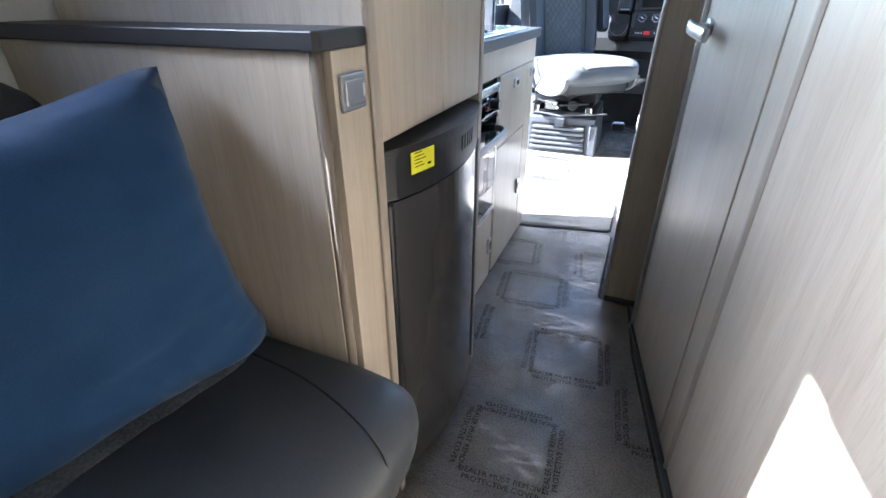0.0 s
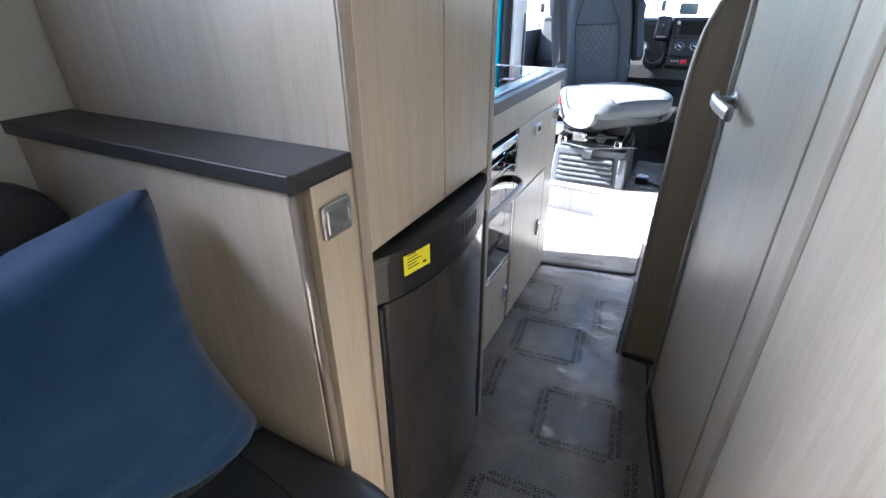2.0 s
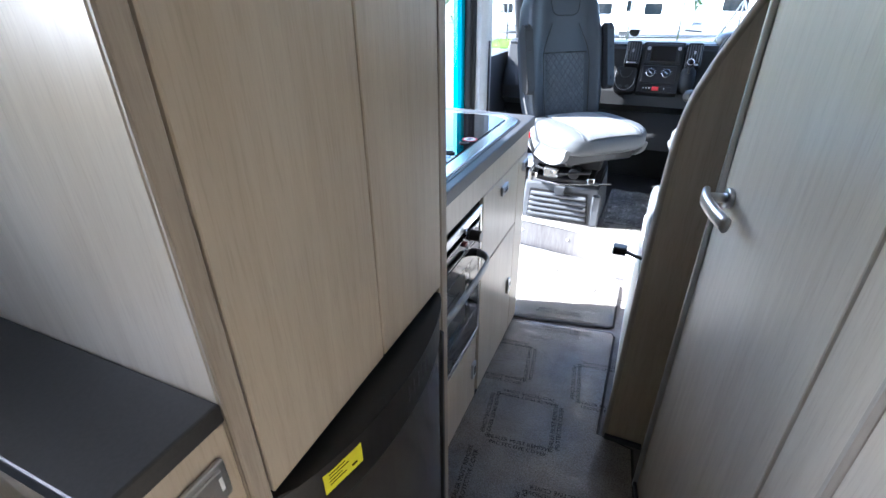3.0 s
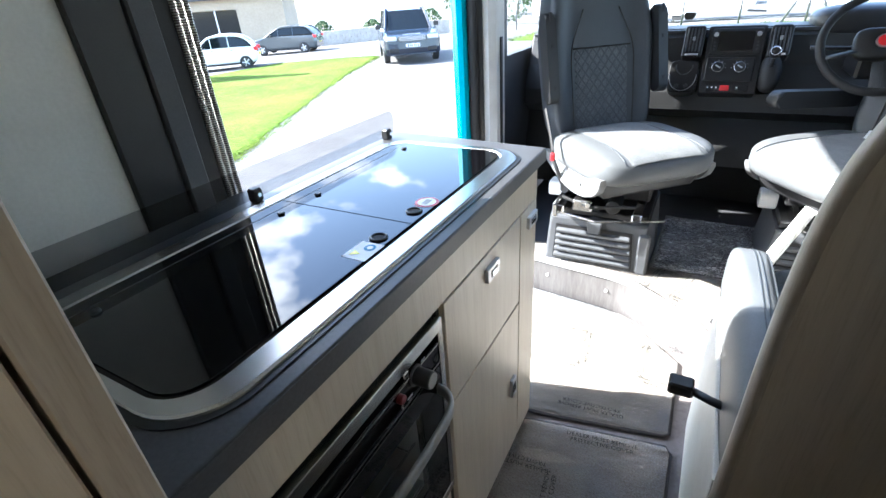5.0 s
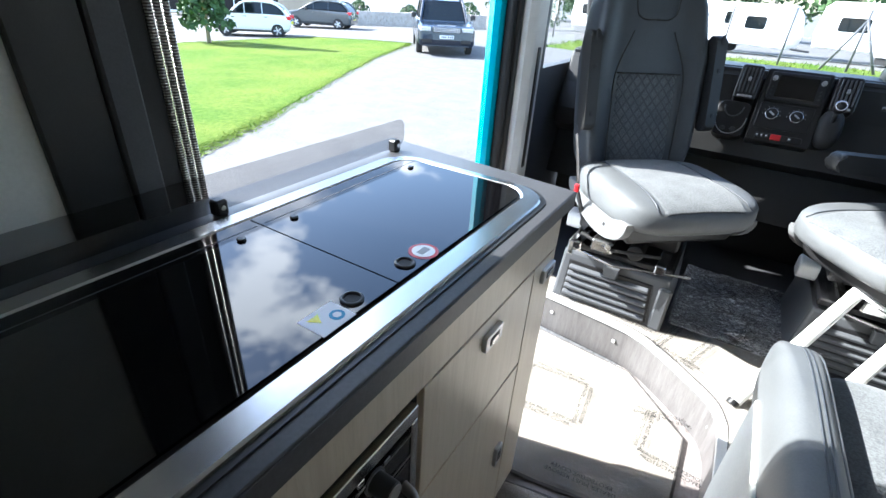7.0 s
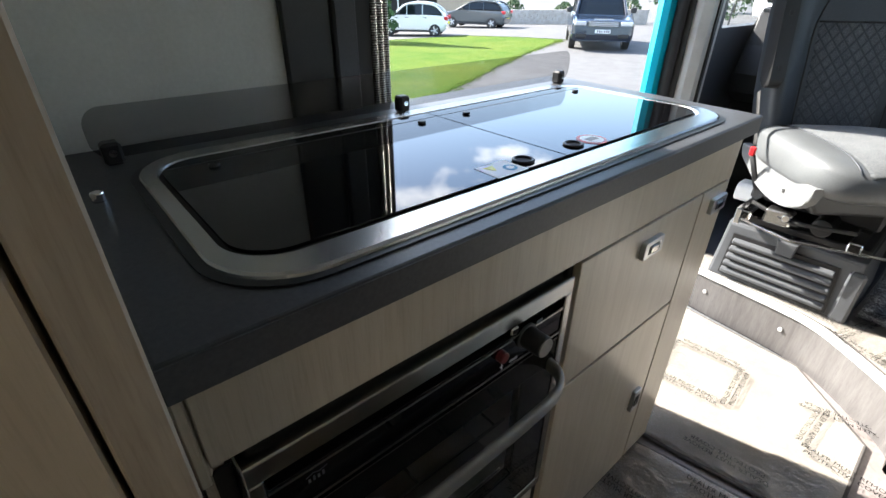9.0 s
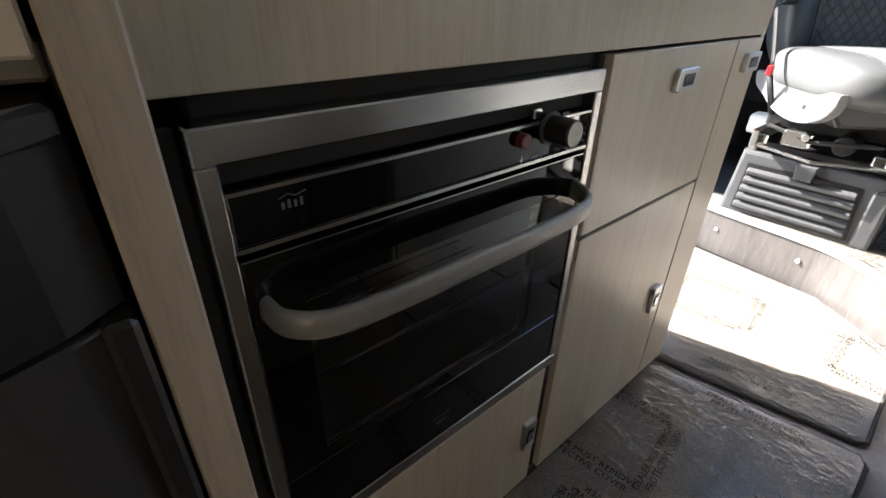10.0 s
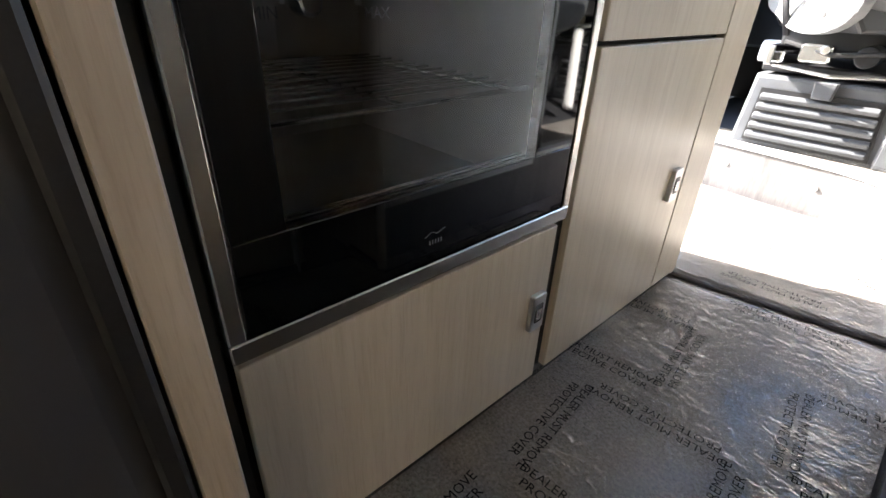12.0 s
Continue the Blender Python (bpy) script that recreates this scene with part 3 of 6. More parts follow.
def mat_piece(name, outline, z, thick, mat, label, film_z=0.004):
    """A carpet mat with a sewn edge and a creased film over it."""
    cx = sum(p[0] for p in outline) / len(outline)
    cy = sum(p[1] for p in outline) / len(outline)
    t = thing(name, (cx, cy, z), label, "mat")
    prism("carpet", outline, 2, z, z + thick, mat, t, bevel=0.003)
    rod("edging", [(x, y, z + thick * 0.6) for x, y in outline], 0.0065, M_PIPING, t, "sewn dark edging", sides=8, closed=True)
    bm = bmesh.new()
    x0, x1 = min(p[0] for p in outline), max(p[0] for p in outline)
    y0, y1 = min(p[1] for p in outline), max(p[1] for p in outline)
    step = 0.012
    nx, ny = int((x1 - x0) / step) + 1, int((y1 - y0) / step) + 1

    def inside(x, y):
        hit = False
        for (ax, ay), (bx, by) in zip(outline, outline[1:] + outline[:1]):
            if (ay > y) != (by > y) and x < (bx - ax) * (y - ay) / (by - ay) + ax:
                hit = not hit
        return hit
    grid = {}
    for i in range(nx + 1):
        for j in range(ny + 1):
            x, y = x0 + i * step, y0 + j * step
            if inside(x, y):
                q = Vector((x * 9, y * 6, 0.3 + z))
                h = noise.fractal(q, 0.9, 2.1, 5)
                ridge = 1 - abs(noise.noise(Vector((x * 7 + 0.6 * h, y * 5, 4 + z))) * 2.2)
                grid[i, j] = bm.verts.new((x, y, z + thick + film_z + 0.0026 + 0.0026 * math.sin(19 * y + 2.2 * math.sin(3 * x) + 2.5 * noise.noise(Vector((x * 2.2, y * 2.0, 1.7)))) + 0.0008 * max(h, -0.6) + 0.0020 * max(0, ridge - 0.84)))
    for (i, j) in list(grid):
        q = [grid.get(k) for k in ((i, j), (i + 1, j), (i + 1, j + 1), (i, j + 1))]
        if all(q):
            bm.faces.new(q)
    f = part("film", bm, M_FILM, t, "clear creased protective film", smooth=True)
    f.visible_shadow = False
    return t


aisle = mat_piece("aisle_mat", [(0.012, 0.47), (0.012, 1.965), (0.10, 1.985), (0.446, 2.045), (0.462, 2.02), (0.462, 1.46), (0.574, 1.44), (0.60, 1.16), (0.76, 0.30), (0.88, -0.40), (0.88, -1.2), (0.14, -1.2), (0.13, 0.35)], -0.012, 0.012, M_CARPET, "grey-brown carpet mat under printed protective film on the aisle floor")
for cx, cy, turn, keep in ((0.325, 0.660, 4, "nesw"), (0.405, 1.060, 6, "nesw"), (0.700, 0.885, 5, "ws"), (0.215, 1.410, 6, "nesw"),
                          (0.055, 1.685, 7, "nes"), (0.470, 1.680, 7, "nws"), (0.250, 2.075, 9, "s"), (-0.010, 1.125, 5, "e"),
                          (0.630, 0.285, 3, "nws"), (0.240, 0.250, 3, "nes"), (0.430, -0.120, 3, "nesw"), (0.620, -0.500, 3, "nesw"), (0.300, -0.700, 3, "nesw")):
    print_ring(cx, cy, 0.232, 0.222, 0.0125, turn, aisle, keep)
well = mat_piece("step_mat", [(-0.42, 2.03), (-0.02, 2.005), (0.10, 2.02), (0.435, 2.085), (0.45, 2.10), (0.447, 2.455), (0.215, 2.675), (-0.19, 2.715), (-0.42, 2.72)], -0.012, 0.012, M_CARPETSUN, "carpet mat in the sunlit step well under printed film, toned down for the sun")
print_ring(0.005, 2.385, 0.232, 0.222, 0.0125, 5, well)
print_ring(0.435, 2.405, 0.215, 0.222, 0.0125, -2, well, "ws")
print_ring(0.400, 2.395, 0.12, 0.222, 0.0125, 12, well, "n")
print_ring(0.215, 1.985, 0.232, 0.222, 0.0125, 6, well, "n")

# ---- raised cab floor with its curved riser ----
CABZ = 0.16
rim = [(-0.50, 2.80), (-0.216, 2.765), (0.10, 2.728), (0.20, 2.705), (0.275, 2.665), (0.40, 2.57), (0.48, 2.50), (0.515, 2.43), (0.527, 2.34), (0.53, 2.0), (0.53, 1.50)]
rim_s = [(p.x, p.y) for p in smooth_path([(x, y, 0) for x, y in rim], 4)]
cab_floor = thing("cab_floor", (0.4, 3.2, 0), "raised cab floor with grey vinyl riser and pale edge trim", "floor", kind="structure")
prism("platform", rim_s + [(1.28, 1.50), (1.28, 4.1), (-0.50, 4.1)], 2, -0.02, CABZ - 0.012, M_DARKGREY, cab_floor)


def offset_band(path, d0, d1, z0, z1):
    """A strip that follows a path, from offset d0 to d1 across it and from z0 to z1."""
    bm = bmesh.new()
    rows = []
    for i, (x, y) in enumerate(path):
        a, b = path[max(i - 1, 0)], path[min(i + 1, len(path) - 1)]
        t = Vector((b[0] - a[0], b[1] - a[1])).normalized()
        nx, ny = -t.y, t.x
        rows.append([bm.verts.new((x + nx * d, y + ny * d, z)) for d, z in ((d0, z0), (d1, z0), (d1, z1), (d0, z1))])
    for r, q in zip(rows, rows[1:]):
        for k in range(4):
            bm.faces.new((r[k], r[(k + 1) % 4], q[(k + 1) % 4], q[k]))
    bm.faces.new(rows[0])
    bm.faces.new(rows[-1])
    return bm


part("riser", offset_band(rim_s, -0.008, 0.004, -0.011, CABZ - 0.012), M_VINYLSIDE, cab_floor, "grey wood-grain riser board")
part("edge_trim", offset_band(rim_s, -0.014, 0.012, CABZ - 0.012, CABZ + 0.004), M_LIGHTGREY, cab_floor, "pale grey moulded step edge")
for x, y in ((-0.15, 2.748), (0.125, 2.712), (0.50, 2.46)):
    disc("screw_cap", (x, y, 0.085), (-0.1 if x < 0.4 else -0.9, -1, 0), 0.007, 0.006, M_LIGHTGREY, cab_floor, sides=12)
carpet_in = [(x + 0.012, y + 0.018) for x, y in rim_s if y > 2.1]
cabmat = mat_piece("cab_mat", [(-0.30, 2.80)] + carpet_in[4:] + [(0.72, 2.36), (0.70, 3.40), (0.29, 3.42), (0.27, 2.92), (-0.30, 2.90)], CABZ - 0.012, 0.014, M_CARPETSUN, "carpet on the cab floor under printed film, in the toned-down step colour")
box("footwell_pad", (0.29, 2.86, CABZ + 0.001), (0.69, 3.41, CABZ + 0.0045), M_PIPING, cabmat, "dark rubber-backed footwell pad", bevel=0.001)
bm = bmesh.new()
nx, ny = 48, 66
sheet = [[bm.verts.new((0.285 + 0.41 * i / nx, 2.85 + 0.57 * j / ny,
                        CABZ + 0.010 + 0.006 * noise.fractal(Vector((i * 0.17, j * 0.12, 3.0)), 0.9, 2.1, 4))) for j in range(ny + 1)] for i in range(nx + 1)]
for i in range(nx):
    for j in range(ny):
        bm.faces.new((sheet[i][j], sheet[i + 1][j], sheet[i + 1][j + 1], sheet[i][j + 1]))
part("pad_film", bm, M_CRISPFILM, cabmat, "loose crumpled clear film", smooth=True).visible_shadow = False
print_ring(0.16, 2.79, 0.10, 0.06, CABZ + 0.0155, -10, cabmat, "s")
print_ring(0.36, 2.74, 0.12, 0.2, CABZ + 0.0155, -20, cabmat, "esw")
print_ring(0.48, 2.98, 0.16, 0.22, CABZ + 0.0175, -12, cabmat, "esn")
print_ring(-0.08, 2.775, 0.10, 0.05, CABZ + 0.0155, 172, cabmat, "s")

# ---- kitchen unit along the left wall ----
KY0, KY1, KTOP = 0.9675, 2.012, 0.916
FACE = 0.0


def latch(parent, y, z, upright=False):
    """A satin push latch with a dark recess."""
    h, w = (0.066, 0.032) if upright else (0.034, 0.066)
    body = prism("latch", round_rect(y - w / 2, y + w / 2, z - h / 2, z + h / 2, 0.004, 3), 0, FACE + 0.0165, FACE + 0.026, M_SATIN, parent, "satin chrome push latch", bevel=0.002)
    prism("recess", round_rect(y - w * 0.28, y + w * 0.28, z - h * 0.26, z + h * 0.26, 0.003, 3), 0, FACE + 0.0255, FACE + 0.0266, M_BLACK, body, "dark latch recess")
    prism("lip", round_rect(y - w * 0.22, y + w * 0.16, z - h * 0.16, z + h * 0.14, 0.002, 2), 0, FACE + 0.0262, FACE + 0.0285, M_CHROME, body)
    return body


def front(name, parent, y0, y1, z0, z1, mat=None, label=""):
    return box(name, (FACE, y0, z0), (FACE + 0.017, y1, z1), mat or M_WOOD, parent, label, bevel=0.0012)


unit = thing("kitchen_unit", (-0.25, 1.5, 0), "pale elm-grain galley kitchen unit with oven and push-latch doors", "kitchen unit")
box("carcass", (-0.50, KY0, 0.0), (FACE - 0.014, KY1, 0.10), M_GAP, unit)
box("back", (-0.505, KY0, 0.10), (-0.49, KY1, 0.875), M_WOOD, unit)
box("end_panel", (-0.50, KY1 - 0.018, 0.0), (FACE + 0.015, KY1, 0.878), M_WOOD, unit, "pale elm end panel")
box("side_panel", (-0.50, KY0, 0.0), (FACE + 0.004, KY0 + 0.012, 0.878), M_WOOD, unit)
box("divider", (-0.48, 1.466, 0.0), (FACE - 0.004, 1.484, 0.80), M_GAP, unit, "dark divider board")
box("divider", (-0.48, 1.484, 0.522), (FACE - 0.004, 1.99, 0.534), M_GAP, unit)
box("plinth", (FACE - 0.012, KY0, 0.0), (FACE - 0.002, KY1 - 0.02, 0.012), M_GAP, unit, "dark plinth")
front("fascia", unit, 0.9775, KY1 - 0.003, 0.792, 0.879)
box("filler", (FACE - 0.004, 1.474, 0.008), (FACE + 0.006, 1.486, 0.787), M_GAP, unit, "dark gap strip")
door = front("flap_door", unit, 1.000, 1.455, 0.008, 0.296)
latch(door, 1.428, 0.158, True)
door = front("upper_door", unit, 1.487, 1.884, 0.536, 0.787)
latch(door, 1.700, 0.740)
door = front("lower_door", unit, 1.487, 1.884, 0.008, 0.529)
latch(door, 1.835, 0.270, True)
door = front("pull_out", unit, 1.889, KY1 - 0.004, 0.008, 0.787)
latch(door, 1.965, 0.747)
# near-black strip painted in for the shadow gap beside the oven
box("edge_strip", (FACE, 0.9675, 0.0), (FACE + 0.004, 0.994, 0.772), M_GAP, unit)
box("filler_post", (FACE, 0.9665, 0.772), (FACE + 0.016, 0.9755, 0.879), M_WOOD, unit, "pale elm filler beside the tall unit", bevel=0.0015)

# fold-down flap on the kitchen's end
flap = thing("flap_table", (-0.2, 2.03, 0.55), "grey fold-down worktop flap hanging at the kitchen's end", "table")
prism("leaf", round_rect(-0.44, 0.008, 0.50, 0.868, 0.06, 5), 1, KY1 + 0.004, KY1 + 0.026, M_MIDGREY, flap, bevel=0.003)
box("hinge", (-0.40, KY1 + 0.001, 0.862), (-0.05, KY1 + 0.012, 0.884), M_SATIN, flap)

worktop = thing("worktop", (-0.25, 1.5, 0.88), "dark slate-look laminate worktop with squared front edge", "worktop")
prism("slab", [(0.027, KY0 - 0.002), (0.027, 2.043), (-0.52, 2.090), (-0.52, KY0 - 0.002)], 2, 0.880, KTOP, M_SLATE, worktop, bevel=0.003)
box("edge_band", (0.0272, KY0 - 0.0015, 0.8815), (0.0286, 2.0425, KTOP - 0.0018), M_EDGEBAND, worktop, "grey laminate edge band", bevel=0.0005)

# ---- combined sink and hob under black glass lids ----
hob = thing("hob_and_sink", (-0.22, 1.5, KTOP), "sink and hob under black glass lids in brushed steel rim", "hob")


def rim_ring(outer, inn, z0, z1, inner_drop):
    bm = bmesh.new()
    n = len(outer)
    prof = []
    for (ax, ay), (bx, by) in zip(outer, inn):
        prof.append([(ax, ay, z0), (ax + (bx - ax) * 0.06, ay + (by - ay) * 0.06, z1 - 0.002), (ax + (bx - ax) * 0.14, ay + (by - ay) * 0.14, z1),
                     (ax + (bx - ax) * 0.88, ay + (by - ay) * 0.88, z1), (bx, by, z1 - inner_drop)])
    vs = [[bm.verts.new(p) for p in row] for row in prof]
    for i in range(n):
        a, b = vs[i], vs[(i + 1) % n]
        for k in range(4):
            bm.faces.new((a[k], b[k], b[k + 1], a[k + 1]))
    return bm


OUT = round_rect(-0.414, -0.003, 1.030, 1.985, 0.085, 10)
INN = round_rect(-0.373, -0.050, 1.052, 1.960, 0.055, 10)
part("rim", rim_ring(OUT, INN, KTOP - 0.004, KTOP + 0.007, 0.004), M_STEEL, hob, "brushed steel rim", smooth=False)
prism("seal", round_rect(-0.420, 0.003, 1.022, 1.992, 0.09, 10), 2, KTOP - 0.002, KTOP + 0.0022, M_BLACK, hob, "black sealing lip")
prism("base_tray", round_rect(-0.377, -0.047, 1.048, 1.964, 0.055, 10), 2, KTOP - 0.001, KTOP + 0.0026, M_BLACK, hob)
for y0, y1, cut in ((1.056, 1.5135, "n"), (1.5165, 1.956, "f")):
    pts = round_rect(-0.369, -0.054, y0, y1, 0.05, 8)
    # square corners at the joint between the lids
    mid = y1 if cut == "n" else y0
    pts = [((-0.054 if x > -0.22 else -0.369), mid) if abs(y - mid) < 0.0495 else (x, y) for x, y in pts]
    seen, clean = set(), []
    for q in pts:
        if q not in seen:
            seen.add(q)
            clean.append(q)
    lid = part("lid", bm_prism(clean, 2, KTOP + 0.0035, KTOP + 0.0075), M_BLACKGLASS, hob, "black tempered glass lid")
    yh = y1 - 0.066 if cut == "n" else y0 + 0.046
    ring = part("finger_hole", bm_ring((-0.077, yh, KTOP + 0.0085), (0, 0, 1), 0.0135, 0.0028, 28, 6), M_BLACK, lid, "black finger hole ring", smooth=True)
    disc("hole", (-0.077, yh, KTOP + 0.0078), (0, 0, 1), 0.0118, 0.0012, M_BLACKSOFT, lid)
    for yy in ((y0 + 0.06, y1 - 0.052) if cut == "n" else (y0 + 0.050, y1 - 0.05)):
        disc("hinge_cap", (-0.318, yy, KTOP + 0.0095), (0, 0, 1), 0.0072, 0.005, M_BLACK, lid, "black hinge cap", sides=20, bevel=0.002)
    box("hinge_line", (-0.3410, y0 + 0.004, KTOP + 0.0074), (-0.3395, y1 - 0.004, KTOP + 0.0079), M_DARKGREY, lid, bevel=0)
disc("warning_sticker", (-0.076, 1.609, KTOP + 0.0079), (0, 0, 1), 0.024, 0.0006, M_RED, hob, "round red and white warning sticker", sides=32)
disc("sticker_face", (-0.076, 1.609, KTOP + 0.0084), (0, 0, 1), 0.0185, 0.0006, M_STICKER, hob, sides=32)
box("sticker_sign", (-0.082, 1.598, KTOP + 0.0087), (-0.070, 1.620, KTOP + 0.0092), M_GREYINK, hob, bevel=0)
box("label_sticker", (-0.096, 1.372, KTOP + 0.0076), (-0.051, 1.428, KTOP + 0.0081), M_STICKER, hob, "white sticker with yellow and blue signs", bevel=0)
disc("sticker_sign", (-0.069, 1.412, KTOP + 0.0083), (0, 0, 1), 0.010, 0.0005, M_BLUEINK, hob, sides=24)
disc("sticker_sign", (-0.069, 1.412, KTOP + 0.0086), (0, 0, 1), 0.0055, 0.0005, M_STICKER, hob, sides=24)
prism("sticker_sign", [(-0.088, 1.380), (-0.088, 1.398), (-0.072, 1.389)], 2, KTOP + 0.008, KTOP + 0.0085, M_YELLOW, hob)

# smoked glass splash guard on black clips at the worktop's back
guard = thing("splash_guard", (-0.46, 1.53, KTOP), "low smoked glass splash guard on black clips", "splash guard")
g = prism("pane", round_rect(1.0, 2.045, KTOP + 0.006, 0.991, 0.025, 6), 0, -0.444, -0.440, M_SMOKED, guard, "smoked glass pane")
glaze(g, (1, 0, 0))
for y in (1.022, 1.506, 1.998):
    c = box("clip", (-0.448, y - 0.012, KTOP), (-0.424, y + 0.012, KTOP + 0.030), M_BLACK, guard, "black clip with chrome screw", bevel=0.004)
    disc("screw", (-0.423, y, KTOP + 0.017), (1, 0, 0), 0.005, 0.003, M_CHROME, c, sides=12)
stud = thing("stud", (-0.30, 0.984, KTOP), "small chrome push stud on the worktop", "knob")
disc("cap", (-0.30, 0.984, KTOP + 0.006), (0, 0, 1), 0.007, 0.012, M_CHROME, stud, sides=14, bevel=0.002)

# ---- oven ----
oven = thing("oven", (0.0, 1.22, 0.30), "built-in black glass oven in a brushed steel frame with bowed handle", "oven")
OY0, OY1, OZ0, OZ1 = 0.996, 1.470, 0.303, 0.773
F = 0.020
box("frame_bottom", (-0.01, OY0, OZ0), (F, OY1, OZ0 + 0.020), M_STEEL, oven, "brushed steel frame", bevel=0.0015)
box("frame_top", (-0.01, OY0, OZ1 - 0.026), (F, OY1, OZ1), M_STEEL, oven, "brushed steel frame", bevel=0.0015)
box("frame_side", (-0.01, OY0, OZ0 + 0.020), (F, OY0 + 0.015, OZ1 - 0.026), M_STEEL, oven, "brushed steel frame", bevel=0.0015)
box("frame_side", (-0.01, OY1 - 0.015, OZ0 + 0.020), (F, OY1, OZ1 - 0.026), M_STEEL, oven, "brushed steel frame", bevel=0.0015)
box("shadow_gap", (-0.02, OY0 + 0.01, OZ1), (-0.004, OY1, 0.79), M_GAP, oven)
box("vent_slot", (-0.02, OY0 + 0.016, OZ1 - 0.046), (0.004, OY1 - 0.016, OZ1 - 0.026), M_GAP, oven)
box("catch", (0.0, 1.345, OZ1 - 0.046), (0.016, 1.360, OZ1 - 0.034), M_CHROME, oven)
panel = box("control_panel", (-0.02, OY0 + 0.016, 0.682), (0.017, OY1 - 0.016, OZ1 - 0.047), M_BLACKGLASS, oven, "black control panel", bevel=0.002)
box("trim", (0.0165, OY0 + 0.016, 0.678), (0.019, OY1 - 0.016, 0.682), M_STEEL, oven, bevel=0)
box("trim", (0.0165, OY0 + 0.016, OZ1 - 0.050), (0.019, OY1 - 0.016, OZ1 - 0.047), M_STEEL, oven, bevel=0)
KN = (0.017, 1.375, 0.715)
disc("bezel", (0.018, KN[1], KN[2]), (1, 0, 0), 0.0195, 0.003, M_DARKGREY, panel, sides=32)
knob = disc("knob", (0.034, KN[1], KN[2]), (1, 0, 0), 0.0158, 0.032, M_BLACK, panel, "black control knob with steel face", sides=32, bevel=0.002)
disc("knob_face", (0.0505, KN[1], KN[2]), (1, 0, 0), 0.0138, 0.002, M_HANDLE, knob, sides=32)
disc("igniter", (0.021, 1.323, 0.710), (1, 0, 0), 0.0085, 0.012, M_DARKRED, panel, "dark red igniter button", sides=20, bevel=0.002)
prism("mark", [(1.327, 0.693), (1.331, 0.686), (1.329, 0.686), (1.332, 0.678), (1.325, 0.687), (1.328, 0.687)], 0, 0.0172, 0.0176, M_STICKER, panel)
for y, z, w, h in ((1.352, 0.686, 0.016, 0.004), (1.402, 0.728, 0.012, 0.003)):
    box("mark", (0.0171, y - w / 2, z - h / 2), (0.0175, y + w / 2, z + h / 2), M_GREYINK, panel, bevel=0)
for k in range(4):
    box("mark", (0.0171, 1.050 + 0.005 * k, 0.704), (0.0174, 1.0525 + 0.005 * k, 0.7095 + 0.0015 * (k % 2)), M_DIMINK, panel, bevel=0)
rod("mark", [(0.0172, 1.048, 0.7125), (0.0172, 1.056, 0.7155), (0.0172, 1.062, 0.7130), (0.0172, 1.071, 0.7155)], 0.0006, M_DIMINK, panel, sides=6)
# door: a black glass border round a see-through window, the cavity behind it
DY0, DY1, DZ0, DZ1 = OY0 + 0.017, OY1 - 0.017, OZ0 + 0.022, 0.670
VY0, VY1, VZ0, VZ1 = 1.058, 1.378, 0.411, 0.622
dor = box("door", (0.002, DY0, DZ1 - 0.048), (0.018, DY1, DZ1), M_BLACKGLASS, oven, "black glass oven door", bevel=0.001)
box("door_border", (0.002, DY0, DZ0), (0.018, DY1, VZ0), M_BLACKGLASS, dor, bevel=0.001)
box("door_border", (0.002, DY0, VZ0), (0.018, VY0, VZ1), M_BLACKGLASS, dor, bevel=0.001)
box("door_border", (0.002, VY1, VZ0), (0.018, DY1, VZ1), M_BLACKGLASS, dor, bevel=0.001)
w = box("window", (0.013, VY0, VZ0), (0.0172, VY1, VZ1), M_OVENGLASS, dor, "dark see-through oven window", bevel=0)
glaze(w, (1, 0, 0))
dial = disc("regulator", (0.004, 1.101, 0.573), (1, 0, 0), 0.010, 0.018, M_CHROME, dor, "small chrome regulator behind the glass", sides=20, bevel=0.003)
arc = [(0.0118, 1.110 + 0.030 * math.cos(a), 0.570 + 0.027 * math.sin(a)) for a in [math.pi * (0.02 + 0.96 * k / 24) for k in range(25)]]
rod("mark", arc, 0.0009, M_STICKER, dor, "white arc between the marks", ry=0.0045, sides=6, up=(1, 0, 0))
for word, yy in (("MIN", 1.066), ("MAX", 1.156)):
    lettering("mark", text_mesh(word, 0.011), Matrix(((0, 0, 1, 0.0125), (1, 0, 0, yy), (0, 1, 0, 0.566), (0, 0, 0, 1))), M_GREYINK, dor)
box("door_edge", (0.0175, DY0, DZ1), (0.019, DY1, DZ1 + 0.0015), M_STEEL, dor, bevel=0)
# pale cavity colour stands in for the brightness at the oven window
M_ENAMEL = speckled("brightened_oven_enamel", (0.62, 0.60, 0.565), (0.72, 0.70, 0.66), 300, 0.4, 0.1, 0.0004)
for lo, hi in (((-0.42, 1.03, 0.36), (-0.41, 1.42, 0.66)), ((-0.41, 1.02, 0.36), (0.0, 1.03, 0.66)), ((-0.41, 1.412, 0.36), (0.0, 1.422, 0.66)), ((-0.41, 1.03, 0.35), (0.0, 1.412, 0.36)), ((-0.41, 1.03, 0.655), (0.0, 1.412, 0.665))):
    box("cavity_wall", lo, hi, M_ENAMEL, oven, "enamelled cavity wall, coloured pale to brighten the window", bevel=0)
shelf = rod("shelf_rail", [(-0.03, 1.035, 0.482), (-0.03, 1.408, 0.482)], 0.0028, M_CHROME, oven, "chrome oven shelf rail", sides=8)
rod("shelf_rail", [(-0.39, 1.035, 0.482), (-0.39, 1.408, 0.482)], 0.0028, M_CHROME, oven, "chrome oven shelf rail", sides=8)
